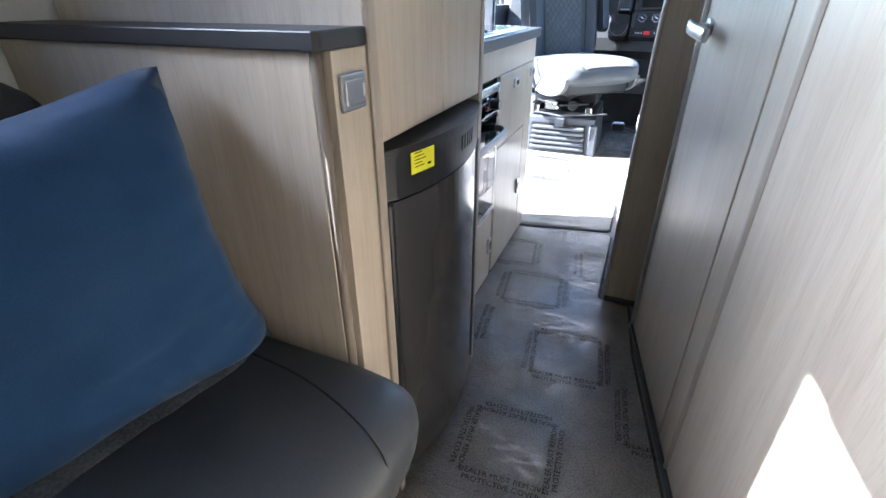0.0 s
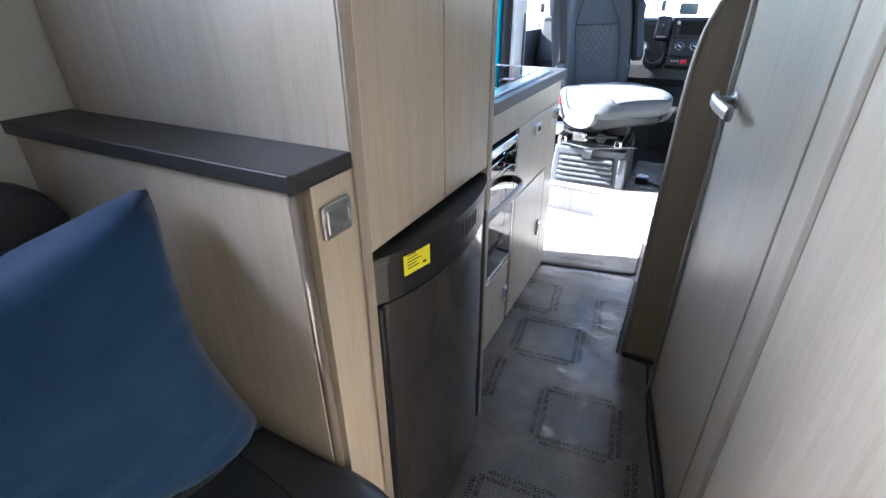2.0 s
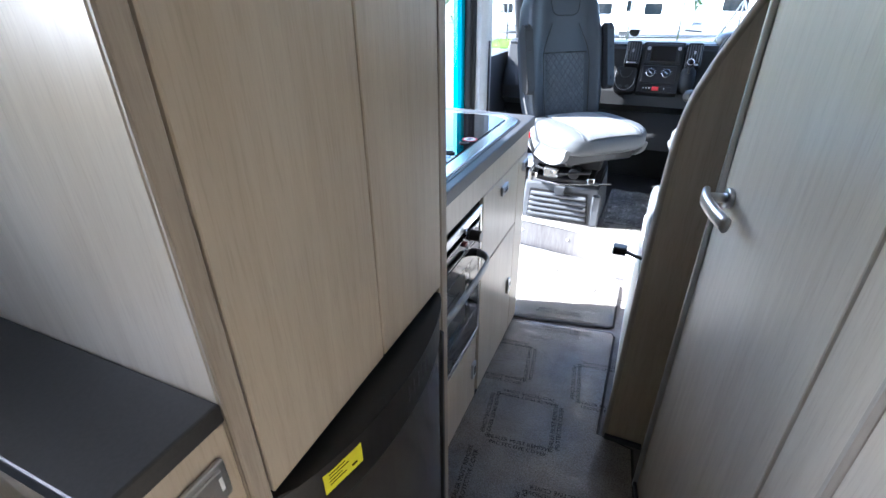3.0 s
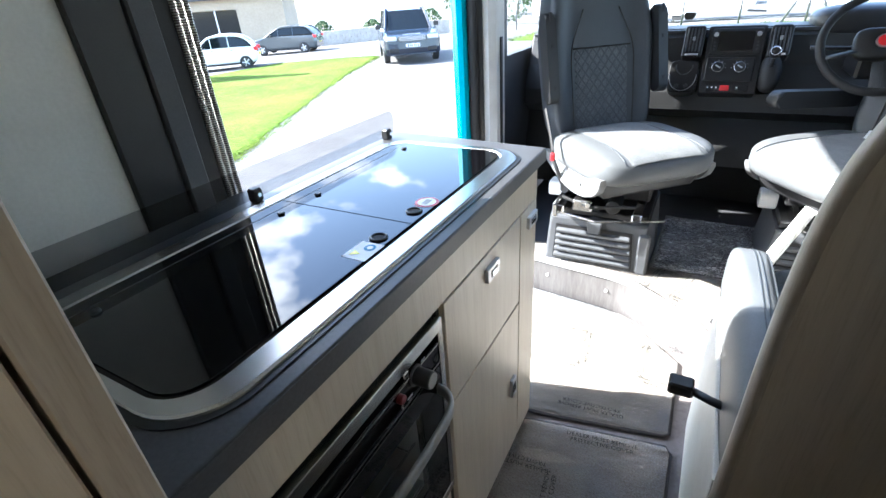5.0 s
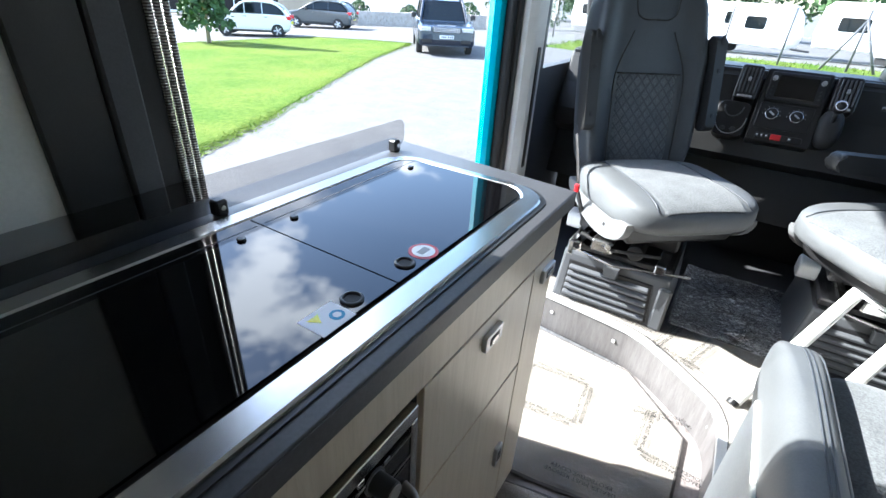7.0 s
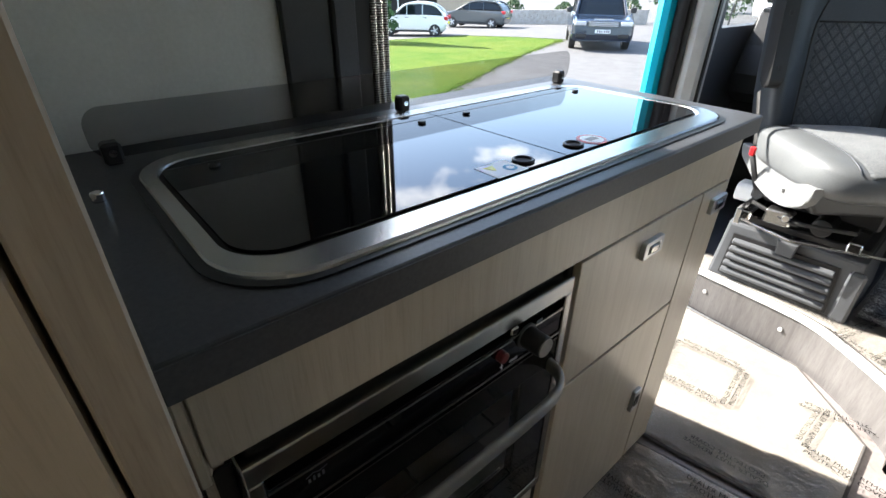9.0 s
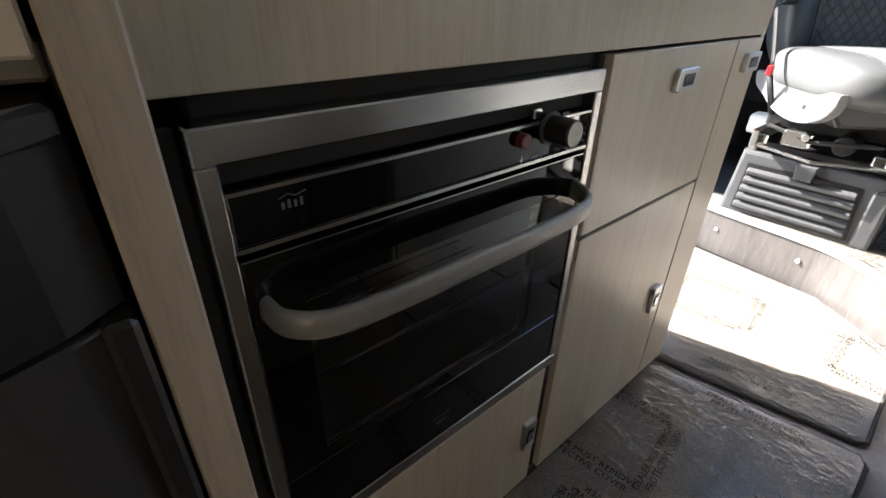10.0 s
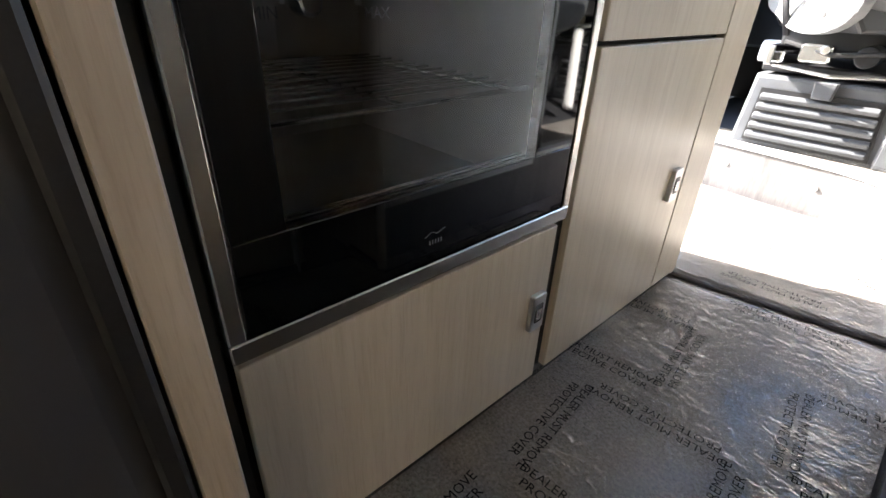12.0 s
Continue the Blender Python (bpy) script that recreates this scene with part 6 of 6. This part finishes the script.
def grass_patch(name, outline, label):
    bm = bmesh.new()
    n = 10
    cx = sum(p[0] for p in outline) / len(outline)
    cy = sum(p[1] for p in outline) / len(outline)
    c = bm.verts.new((cx, cy, ground_z(cx, cy) + 0.012))
    ring = []
    m = len(outline)
    for i in range(m):
        a, b = outline[i], outline[(i + 1) % m]
        for k in range(n):
            t = k / n
            x, y = a[0] + (b[0] - a[0]) * t, a[1] + (b[1] - a[1]) * t
            x += 0.12 * noise.noise(Vector((x, y, 0.5)))
            y += 0.12 * noise.noise(Vector((x, y, 7.5)))
            ring.append(bm.verts.new((x, y, ground_z(x, y) + 0.008)))
    for i in range(len(ring)):
        bm.faces.new((c, ring[i], ring[(i + 1) % len(ring)]))
    r = bmesh.ops.extrude_face_region(bm, geom=bm.faces[:])
    bmesh.ops.translate(bm, vec=(0, 0, -0.03), verts=[v for v in r["geom"] if isinstance(v, bmesh.types.BMVert)])
    return tagged(finish(name, bm, M_GRASS), label, "lawn", kind="stuff")


LAWN = [(-5.55, 4.2), (-5.97, 5.25), (-6.68, 6.58), (-8.3, 9.48), (-10.75, 14.1), (-12.5, 18.3), (-13.3, 19.6), (-15.5, 19.3), (-18.2, 18.2), (-18.6, 13.0), (-19, 6), (-19, -2), (-9, -2), (-6.2, 1.5)]
VERGE = [(-9, 25.0), (-2, 24.5), (2.5, 22.8), (8, 20.5), (16, 18), (16, 26), (8, 27.5), (2, 30), (-9, 31)]


def tufts(name, outline, n, seed, label, hmin, hmax, near=0.35, lean=0.03):
    """Loose blades along a lawn's edge and over its face."""
    rng = random.Random(seed)
    xs, ys = [p[0] for p in outline], [p[1] for p in outline]

    def inside(x, y):
        hit = False
        for (ax, ay), (bx, by) in zip(outline, outline[1:] + outline[:1]):
            if (ay > y) != (by > y) and x < (bx - ax) * (y - ay) / (by - ay) + ax:
                hit = not hit
        return hit
    bm = bmesh.new()
    for k in range(n):
        if rng.random() < near:
            i = rng.randrange(len(outline))
            a, b = outline[i], outline[(i + 1) % len(outline)]
            t = rng.random()
            x, y = a[0] + (b[0] - a[0]) * t + rng.gauss(0, 0.10), a[1] + (b[1] - a[1]) * t + rng.gauss(0, 0.10)
        else:
            x, y = rng.uniform(min(xs), max(xs)), rng.uniform(min(ys), max(ys))
            if not inside(x, y):
                continue
        z, h, a = ground_z(x, y) + 0.004, rng.uniform(hmin, hmax), rng.uniform(0, 6.28)
        w, lx, ly = 0.012 + 0.012 * rng.random(), rng.gauss(0, lean), rng.gauss(0, lean)
        dx, dy = w * math.cos(a), w * math.sin(a)
        bm.faces.new([bm.verts.new(p) for p in ((x - dx, y - dy, z), (x + dx, y + dy, z), (x + lx, y + ly, z + h))])
    return tagged(finish(name, bm, M_GRASS), label, "grass", kind="stuff")


grass_patch("lawn", LAWN, "mown green lawn beside the road")
grass_patch("verge", VERGE, "rough green verge before the fence")
tufts("lawn_grass", LAWN, 22000, 5, "short loose grass blades on the lawn", 0.010, 0.022, 0.4, 0.06)
tufts("verge_grass", VERGE, 6000, 6, "longer rough grass along the verge", 0.05, 0.18, 0.15)


def wheel_on(parent, x, y, z, r, w, m):
    bm = bm_disc((x, y, z), (0, 1, 0), r, w, 24, 0.03)
    bmesh.ops.transform(bm, matrix=m, verts=bm.verts[:])
    wh = part("wheel", bm, M_TYRE, parent, "black tyre with alloy rim")
    for s in (-1, 1):
        bm = bm_disc((x, y + s * w / 2, z), (0, 1, 0), r * 0.66, 0.02, 20)
        bmesh.ops.transform(bm, matrix=m, verts=bm.verts[:])
        part("rim", bm, M_DARKGREY, wh, "alloy rim")
        for k in range(5):
            a = 2 * math.pi * k / 5
            bm = bm_sweep([(x, y + s * (w / 2 + 0.012), z), (x + r * 0.62 * math.cos(a), y + s * (w / 2 + 0.012), z + r * 0.62 * math.sin(a))], 0.03, 0.012, 6, up=(0, 1, 0))
            bmesh.ops.transform(bm, matrix=m, verts=bm.verts[:])
            part("spoke", bm, M_SATIN, wh)


def car(name, label, at, yaw, length, width, body_prof, glass_prof, wheels, r, paint, front_kit):
    """A parked car: body swept from its side profile, glasshouse, wheels, lamps; nose towards local +x."""
    t = thing(name, (at[0], at[1], ground_z(*at)), label, "car")
    m = pose(at[0], at[1], ground_z(*at), 0, 0, yaw)

    def put(nm, bm, mat, lab="", parent=t):
        bmesh.ops.transform(bm, matrix=m, verts=bm.verts[:])
        return part(nm, bm, mat, parent, lab)
    w = width / 2
    bm = bm_prism(body_prof, 1, -w, w, 0.16, 4)
    put("body", bm, paint)
    gw = w * 0.86
    bm = bm_prism(glass_prof, 1, -gw, gw, 0.10, 2)
    zb, zt = min(q[1] for q in glass_prof), max(q[1] for q in glass_prof)
    for v in bm.verts:
        v.co.y *= 1 - 0.17 * max(0, (v.co.z - zb) / (zt - zb))
    gl = put("glasshouse", bm, M_CARGLASS, "dark tinted windows")
    arch = glass_prof[:]
    for s in (-1, 1):
        rail = [(x, s * gw * (1 - 0.17 * (z - zb) / (zt - zb)), z) for x, z in arch]
        put("roof_frame", bm_sweep(smooth_path(rail, 3), 0.05, 0.045, 8), paint, "painted window frame")
    crown = [(x, z) for x, z in arch if z > zb + 0.80 * (zt - zb)]
    deck = [(x, z + 0.02) for x, z in crown] + [(x, z - 0.05) for x, z in crown[::-1]]
    put("roof", bm_prism(deck, 1, -gw * 0.86, gw * 0.86, 0.015, 1), paint)
    for f in (0.42, 0.72):
        xx = min(q[0] for q in glass_prof) + f * (max(q[0] for q in glass_prof) - min(q[0] for q in glass_prof))
        for s in (-1, 1):
            put("door_pillar", bm_sweep([(xx, s * gw, zb), (xx, s * gw * 0.85, zt - 0.02)], 0.04, 0.02, 6, up=(1, 0, 0)), paint)
    for x in wheels:
        for s in (-1, 1):
            wheel_on(t, x, s * (w - 0.10), r, r, 0.22, m)
    front_kit(put, w)
    return t


def suv_front(put, w):
    x = 2.42
    g = put("grille", bm_box((x - 0.06, -0.52, 0.80), (x + 0.05, 0.52, 0.98), 0.02), M_BLACK, "silver mesh grille")
    for k in range(3):
        put("grille_bar", bm_box((x + 0.045, -0.49, 0.825 + 0.05 * k), (x + 0.065, 0.49, 0.845 + 0.05 * k), 0.004), M_LAMP, "", g)
    for k in range(14):
        yy = -0.46 + 0.07 * k
        put("grille_bar", bm_box((x + 0.04, yy - 0.008, 0.81), (x + 0.06, yy + 0.008, 0.97), 0.003), M_LAMP, "", g)
    for s in (-1, 1):
        put("headlight", bm_box((x - 0.20, s * 0.78 - 0.22, 0.82), (x + 0.03, s * 0.78 + 0.20, 0.97), 0.03), M_LAMP, "clear headlight")
        put("mirror", bm_box((0.78, s * (w + 0.10) - 0.10, 1.18), (0.92, s * (w + 0.10) + 0.10, 1.36), 0.03), M_BLACK, "door mirror")
        put("air_intake", bm_box((x - 0.05, s * 0.72 - 0.18, 0.45), (x + 0.055, s * 0.72 + 0.18, 0.58), 0.02), M_BLACK)
    put("number_plate", bm_box((x + 0.03, -0.26, 0.60), (x + 0.075, 0.26, 0.71), 0.004), M_STICKER, "white number plate")
    for k in range(6):
        yy = -0.20 + 0.07 * k + (0.03 if k > 2 else 0)
        put("plate_mark", bm_box((x + 0.074, yy, 0.62), (x + 0.079, yy + 0.045, 0.69), 0), M_INK)
    put("lower_bumper", bm_box((x - 0.10, -0.85, 0.34), (x + 0.05, 0.85, 0.37), 0.02), M_MIDGREY, "grey lower trim")
    put("roof_rail", bm_box((-1.4, -0.70, 1.83), (0.3, -0.66, 1.87), 0.01), M_BLACK)
    put("roof_rail", bm_box((-1.4, 0.66, 1.83), (0.3, 0.70, 1.87), 0.01), M_BLACK)
    for k in range(9):
        put("bonnet_letter", bm_box((x - 0.10, -0.33 + 0.075 * k, 1.012), (x - 0.07, -0.29 + 0.075 * k, 1.05), 0.002), M_LAMP)


def hatch_kit(rear_x, width, z):
    def kit(put, w):
        for s in (-1, 1):
            put("tail_light", bm_box((rear_x - 0.02, s * (w - 0.16) - 0.11, z - 0.10), (rear_x + 0.18, s * (w - 0.16) + 0.14, z + 0.06), 0.03), M_RED, "red tail light")
            put("mirror", bm_box((0.55, s * (w + 0.06) - 0.08, 0.98), (0.68, s * (w + 0.06) + 0.08, 1.10), 0.03), M_BLACK)
            for f in (0.15, -0.75):
                put("door_handle", bm_box((f, s * w - 0.01, 0.84), (f + 0.16, s * w + 0.015, 0.865), 0.006), M_DARKGREY)
        put("number_plate", bm_box((rear_x - 0.02, -0.25, 0.55), (rear_x + 0.012, 0.25, 0.66), 0.004), M_YELLOW, "yellow number plate")
        put("sill", bm_box((-1.2, -w - 0.005, 0.22), (1.2, w + 0.005, 0.30), 0.02), M_BLACK)
    return kit


SUV_AT = (-11.14, 18.87)
suv_body = [(-2.4, 0.42), (-2.45, 0.75), (-2.38, 1.12), (-0.2, 1.16), (1.0, 1.13), (1.15, 1.09), (2.2, 1.02), (2.42, 0.95), (2.46, 0.55), (2.40, 0.33), (-2.2, 0.33)]
suv_glass = [(-2.36, 1.05), (-2.15, 1.70), (-1.9, 1.80), (-0.1, 1.83), (0.35, 1.78), (1.10, 1.06)]
car("suv", "dark navy luxury off-road car parked on the road", SUV_AT, -52, 4.9, 2.12, suv_body, suv_glass, (1.48, -1.48), 0.38, M_NAVY, suv_front)
hatch_body = [(-1.66, 0.32), (-1.76, 0.58), (-1.72, 0.80), (-1.52, 0.94), (-0.6, 0.97), (0.75, 0.96), (1.15, 0.90), (1.50, 0.78), (1.72, 0.60), (1.75, 0.40), (1.66, 0.24), (-1.55, 0.24)]
hatch_glass = [(-1.60, 0.90), (-1.44, 1.14), (-1.20, 1.33), (-0.85, 1.44), (-0.35, 1.48), (0.10, 1.45), (0.42, 1.34), (0.95, 0.92)]
car("hatchback", "small rounded white hatchback parked beyond the lawn", (-20.3, 16.8), 223, 3.55, 1.63, hatch_body, hatch_glass, (1.13, -1.15), 0.29, M_WHITECAR, hatch_kit(-1.76, 1.63, 0.85))
golf_body = [(-2.0, 0.34), (-2.08, 0.62), (-2.0, 0.98), (0.7, 1.0), (1.0, 0.97), (1.75, 0.86), (2.10, 0.70), (2.14, 0.42), (2.05, 0.25), (-1.9, 0.25)]
golf_glass = [(-1.95, 0.94), (-1.78, 1.18), (-1.55, 1.37), (-1.25, 1.45), (-0.45, 1.48), (0.02, 1.45), (0.35, 1.34), (1.08, 0.95)]
car("hatchback", "grey five-door hatchback parked nose-in by the wall", (-22.9, 23.75), 205, 4.2, 1.78, golf_body, golf_glass, (1.30, -1.28), 0.31, M_GREYCAR, hatch_kit(-2.05, 1.78, 0.92))

# low stone wall, planted bank and showroom
def stone_wall(name, a, b, h, label):
    t = thing(name, (a[0], a[1], ground_z(*a)), label, "wall")
    n = 26
    rows = 4
    for r in range(rows):
        for k in range(n):
            f0, f1 = (k + 0.5 * (r % 2)) / n, min(1, (k + 0.96 + 0.5 * (r % 2)) / n)
            p = Vector((a[0] + (b[0] - a[0]) * f0, a[1] + (b[1] - a[1]) * f0, 0))
            q = Vector((a[0] + (b[0] - a[0]) * f1, a[1] + (b[1] - a[1]) * f1, 0))
            d = (q - p).normalized()
            s = Vector((-d.y, d.x, 0)) * (0.16 + 0.02 * random.random())
            z0 = ground_z(p.x, p.y) + h * r / rows - 0.01
            z1 = ground_z(p.x, p.y) + h * (r + 0.97) / rows
            bm = bmesh.new()
            v = [bm.verts.new(c + o + Vector((0, 0, z))) for z in (z0, z1) for c, o in ((p, s), (q, s), (q, -s), (p, -s))]
            for f in ((0, 1, 2, 3), (4, 5, 6, 7), (0, 1, 5, 4), (1, 2, 6, 5), (2, 3, 7, 6), (3, 0, 4, 7)):
                bm.faces.new([v[i] for i in f])
            part("stone", bm, M_STONE, t)
    return t


stone_wall("garden_wall", (-25.5, 27.0), (-16.5, 33.0), 0.9, "low pale stone garden wall beyond the parked cars")


def leafy(name, at, height, spread, label, n=700, trunk=0.08, z0=None, seed=3, cone=False):
    rng = random.Random(seed)
    base = ground_z(*at) if z0 is None else z0
    t = thing(name, (at[0], at[1], base), label, "tree" if height > 2 else "shrub")
    rod("trunk", [(at[0], at[1], base), (at[0] + 0.05, at[1], base + height * 0.4), (at[0], at[1] + 0.05, base + height * 0.85)], trunk, M_RENDER, t, "brown trunk", sides=8)
    bm = bmesh.new()
    for k in range(n):
        f = rng.random() ** 0.8
        z = base + height * (0.12 + 0.88 * f)
        rad = spread * ((1 - f) * 0.95 + 0.08 if cone else math.sin(math.pi * (0.15 + 0.8 * f)))
        a = rng.random() * 2 * math.pi
        rr = rad * (0.45 + 0.55 * rng.random() ** 0.5) * (0.8 + 0.4 * noise.noise(Vector((a, z, seed))))
        c = Vector((at[0] + rr * math.cos(a), at[1] + rr * math.sin(a), z))
        s = (0.05 + 0.06 * rng.random()) * max(1.0, height / 3)
        q = Euler((rng.random() * 6, rng.random() * 6, rng.random() * 6)).to_matrix()
        vs = [bm.verts.new(c + q @ Vector(p) * s) for p in ((-1, -0.5, 0), (0.2, -0.8, 0.15), (1, 0.1, 0), (0.1, 0.8, 0.15))]
        bm.faces.new(vs)
    part("crown", bm, M_LEAF, t, "dark green leaves")
    return t


leafy("conifer", (-18.2, 13.0), 4.2, 1.25, "dense dark green conifer on the lawn", 2600, 0.09, cone=True)
for k, (x, y, h, s) in enumerate(((-25, 29.5, 1.5, 1.0), (-22, 31.5, 1.3, 1.1), (-18.5, 34, 1.6, 1.2), (-14, 38, 1.8, 1.6), (-9.5, 44, 2.0, 2.0))):
    leafy("shrub", (x, y), h, s, "loose green garden shrub behind the wall", 500, 0.03, seed=10 + k)

show = thing("showroom", (-34, 24, 0), "tan rendered showroom with large glazed front", "building")


def show_box(name, lo, hi, mat, parent, label="", bevel=0.0):
    bm = bm_box(lo, hi, bevel)
    bmesh.ops.transform(bm, matrix=pose(-33.5, 27.5, ground_z(-33.5, 27.5), 0, 0, 38), verts=bm.verts[:])
    return finish(name, bm, mat, parent, label)


show_box("wall", (-7, 0.4, 0), (5, 9, 3.6), M_RENDER, show, "tan rendered wall")
show_box("wall", (1.5, 0, 0), (5, 0.4, 3.6), M_RENDER, show)
show_box("wall", (-7, 0, 2.9), (1.5, 0.4, 3.6), M_RENDER, show)
show_box("roof", (-7.4, -0.5, 3.6), (5.4, 9.4, 3.9), M_DARKGREY, show, "dark flat roof edge")
for k in range(5):
    x0 = -6.9 + 1.7 * k
    wn_ = show_box("window", (x0, 0.15, 0.25), (x0 + 1.6, 0.2, 2.85), M_CARGLASS, show, "large shop window pane")
    show_box("window_frame", (x0 - 0.06, 0.05, 0), (x0 + 0.02, 0.3, 2.9), M_WHITE, wn_, "white window frame")
    show_box("window_sill", (x0, 0.05, 0.1), (x0 + 1.6, 0.3, 0.25), M_WHITE, wn_)

# caravans behind a post fence, seen through the windscreen
def caravan(name, at, yaw, length, height, label):
    t = thing(name, (at[0], at[1], ground_z(*at)), label, "caravan", "caravans behind the fence")
    m = pose(at[0], at[1], ground_z(*at), 0, 0, yaw)

    def put(nm, bm, mat, lab="", parent=t):
        bmesh.ops.transform(bm, matrix=m, verts=bm.verts[:])
        return part(nm, bm, mat, parent, lab)
    h = height
    prof = [(-length / 2, 0.55), (-length / 2 - 0.12, 1.2), (-length / 2, h - 0.25), (-length / 2 + 0.3, h), (length / 2 - 0.5, h), (length / 2 - 0.1, h - 0.5), (length / 2 + 0.15, 1.1), (length / 2, 0.5)]
    put("body", bm_prism(prof, 1, -1.1, 1.1, 0.12, 3), M_CARAVAN, "white caravan body")
    for x, w in ((-length * 0.28, 1.2), (length * 0.22, 1.0)):
        put("window", bm_prism(round_rect(x - w / 2, x + w / 2, 1.35, 1.95, 0.1, 4), 1, -1.13, -1.09, 0.01), M_CARGLASS, "dark rounded window")
    put("door", bm_prism(round_rect(-0.35, 0.30, 0.65, 2.35, 0.06, 4), 1, -1.125, -1.09, 0.01), M_CARAVAN, "white door")
    put("window", bm_prism(round_rect(-0.22, 0.17, 1.5, 2.1, 0.06, 4), 1, -1.14, -1.10, 0.01), M_CARGLASS)
    put("stripe", bm_box((-length * 0.48, -1.112, 1.05), (length * 0.48, -1.09, 1.11), 0), M_GREYINK, "grey side stripe")
    for s in (-1, 1):
        put("wheel", bm_disc((-0.2, s * 0.95, 0.32), (0, 1, 0), 0.32, 0.2, 20, 0.03), M_TYRE)
    put("arch", bm_prism(round_rect(-0.65, 0.25, 0.42, 0.78, 0.15, 5), 1, -1.13, -1.09, 0.01), M_CARAVAN)
    put("tow_bar", bm_sweep([(length / 2, 0, 0.5), (length / 2 + 0.9, 0, 0.45)], 0.05, 0.05, 8), M_DARKGREY)
    return t


for k, (x, y, a, l, h) in enumerate(((-8.5, 37.0, -14, 6.0, 2.6), (-1.5, 34.8, -16, 6.2, 2.55), (5.6, 32.4, -18, 6.4, 2.6), (12.5, 29.5, -22, 6.4, 2.65), (19.5, 26.0, -28, 6.4, 2.6))):
    caravan("caravan", (x, y), a, l, h, "white touring caravan with dark windows behind the fence")
fence = thing("mesh_fence", (2, 28, ground_z(2, 28)), "tall mesh fence on grey posts along the verge", "fence")
for k in range(13):
    x = -11 + 2.4 * k
    y = 31.6 - 0.26 * (x + 11) - 0.012 * (x + 11) ** 2 * 0.3
    z = ground_z(x, y)
    rod("post", [(x, y, z), (x, y, z + 2.3)], 0.045, M_MIDGREY, fence, "dark grey concrete post", sides=6)
    if k % 4 == 2:
        rod("strut", [(x - 0.9, y + 0.1, z), (x, y, z + 1.9)], 0.05, M_MIDGREY, fence, sides=6)
        rod("strut", [(x + 0.9, y - 0.2, z), (x, y, z + 1.9)], 0.05, M_MIDGREY, fence, sides=6)
for zz in (0.4, 1.2, 2.2):
    rod("wire", [(-11 + 2.4 * k, 31.6 - 0.26 * (2.4 * k) - 0.0036 * (2.4 * k) ** 2, ground_z(-11 + 2.4 * k, 30) + zz) for k in range(13)], 0.006, M_SATIN, fence, sides=4)
for k in range(15):
    x = -26 + 5.2 * k
    leafy("tree", (x, 52 + 4 * math.sin(k * 1.7) - 0.12 * x), 7.5 + 1.5 * math.sin(k * 2.3), 4.2, "tall leafy green tree behind the caravans", 1500, 0.2, seed=40 + k)
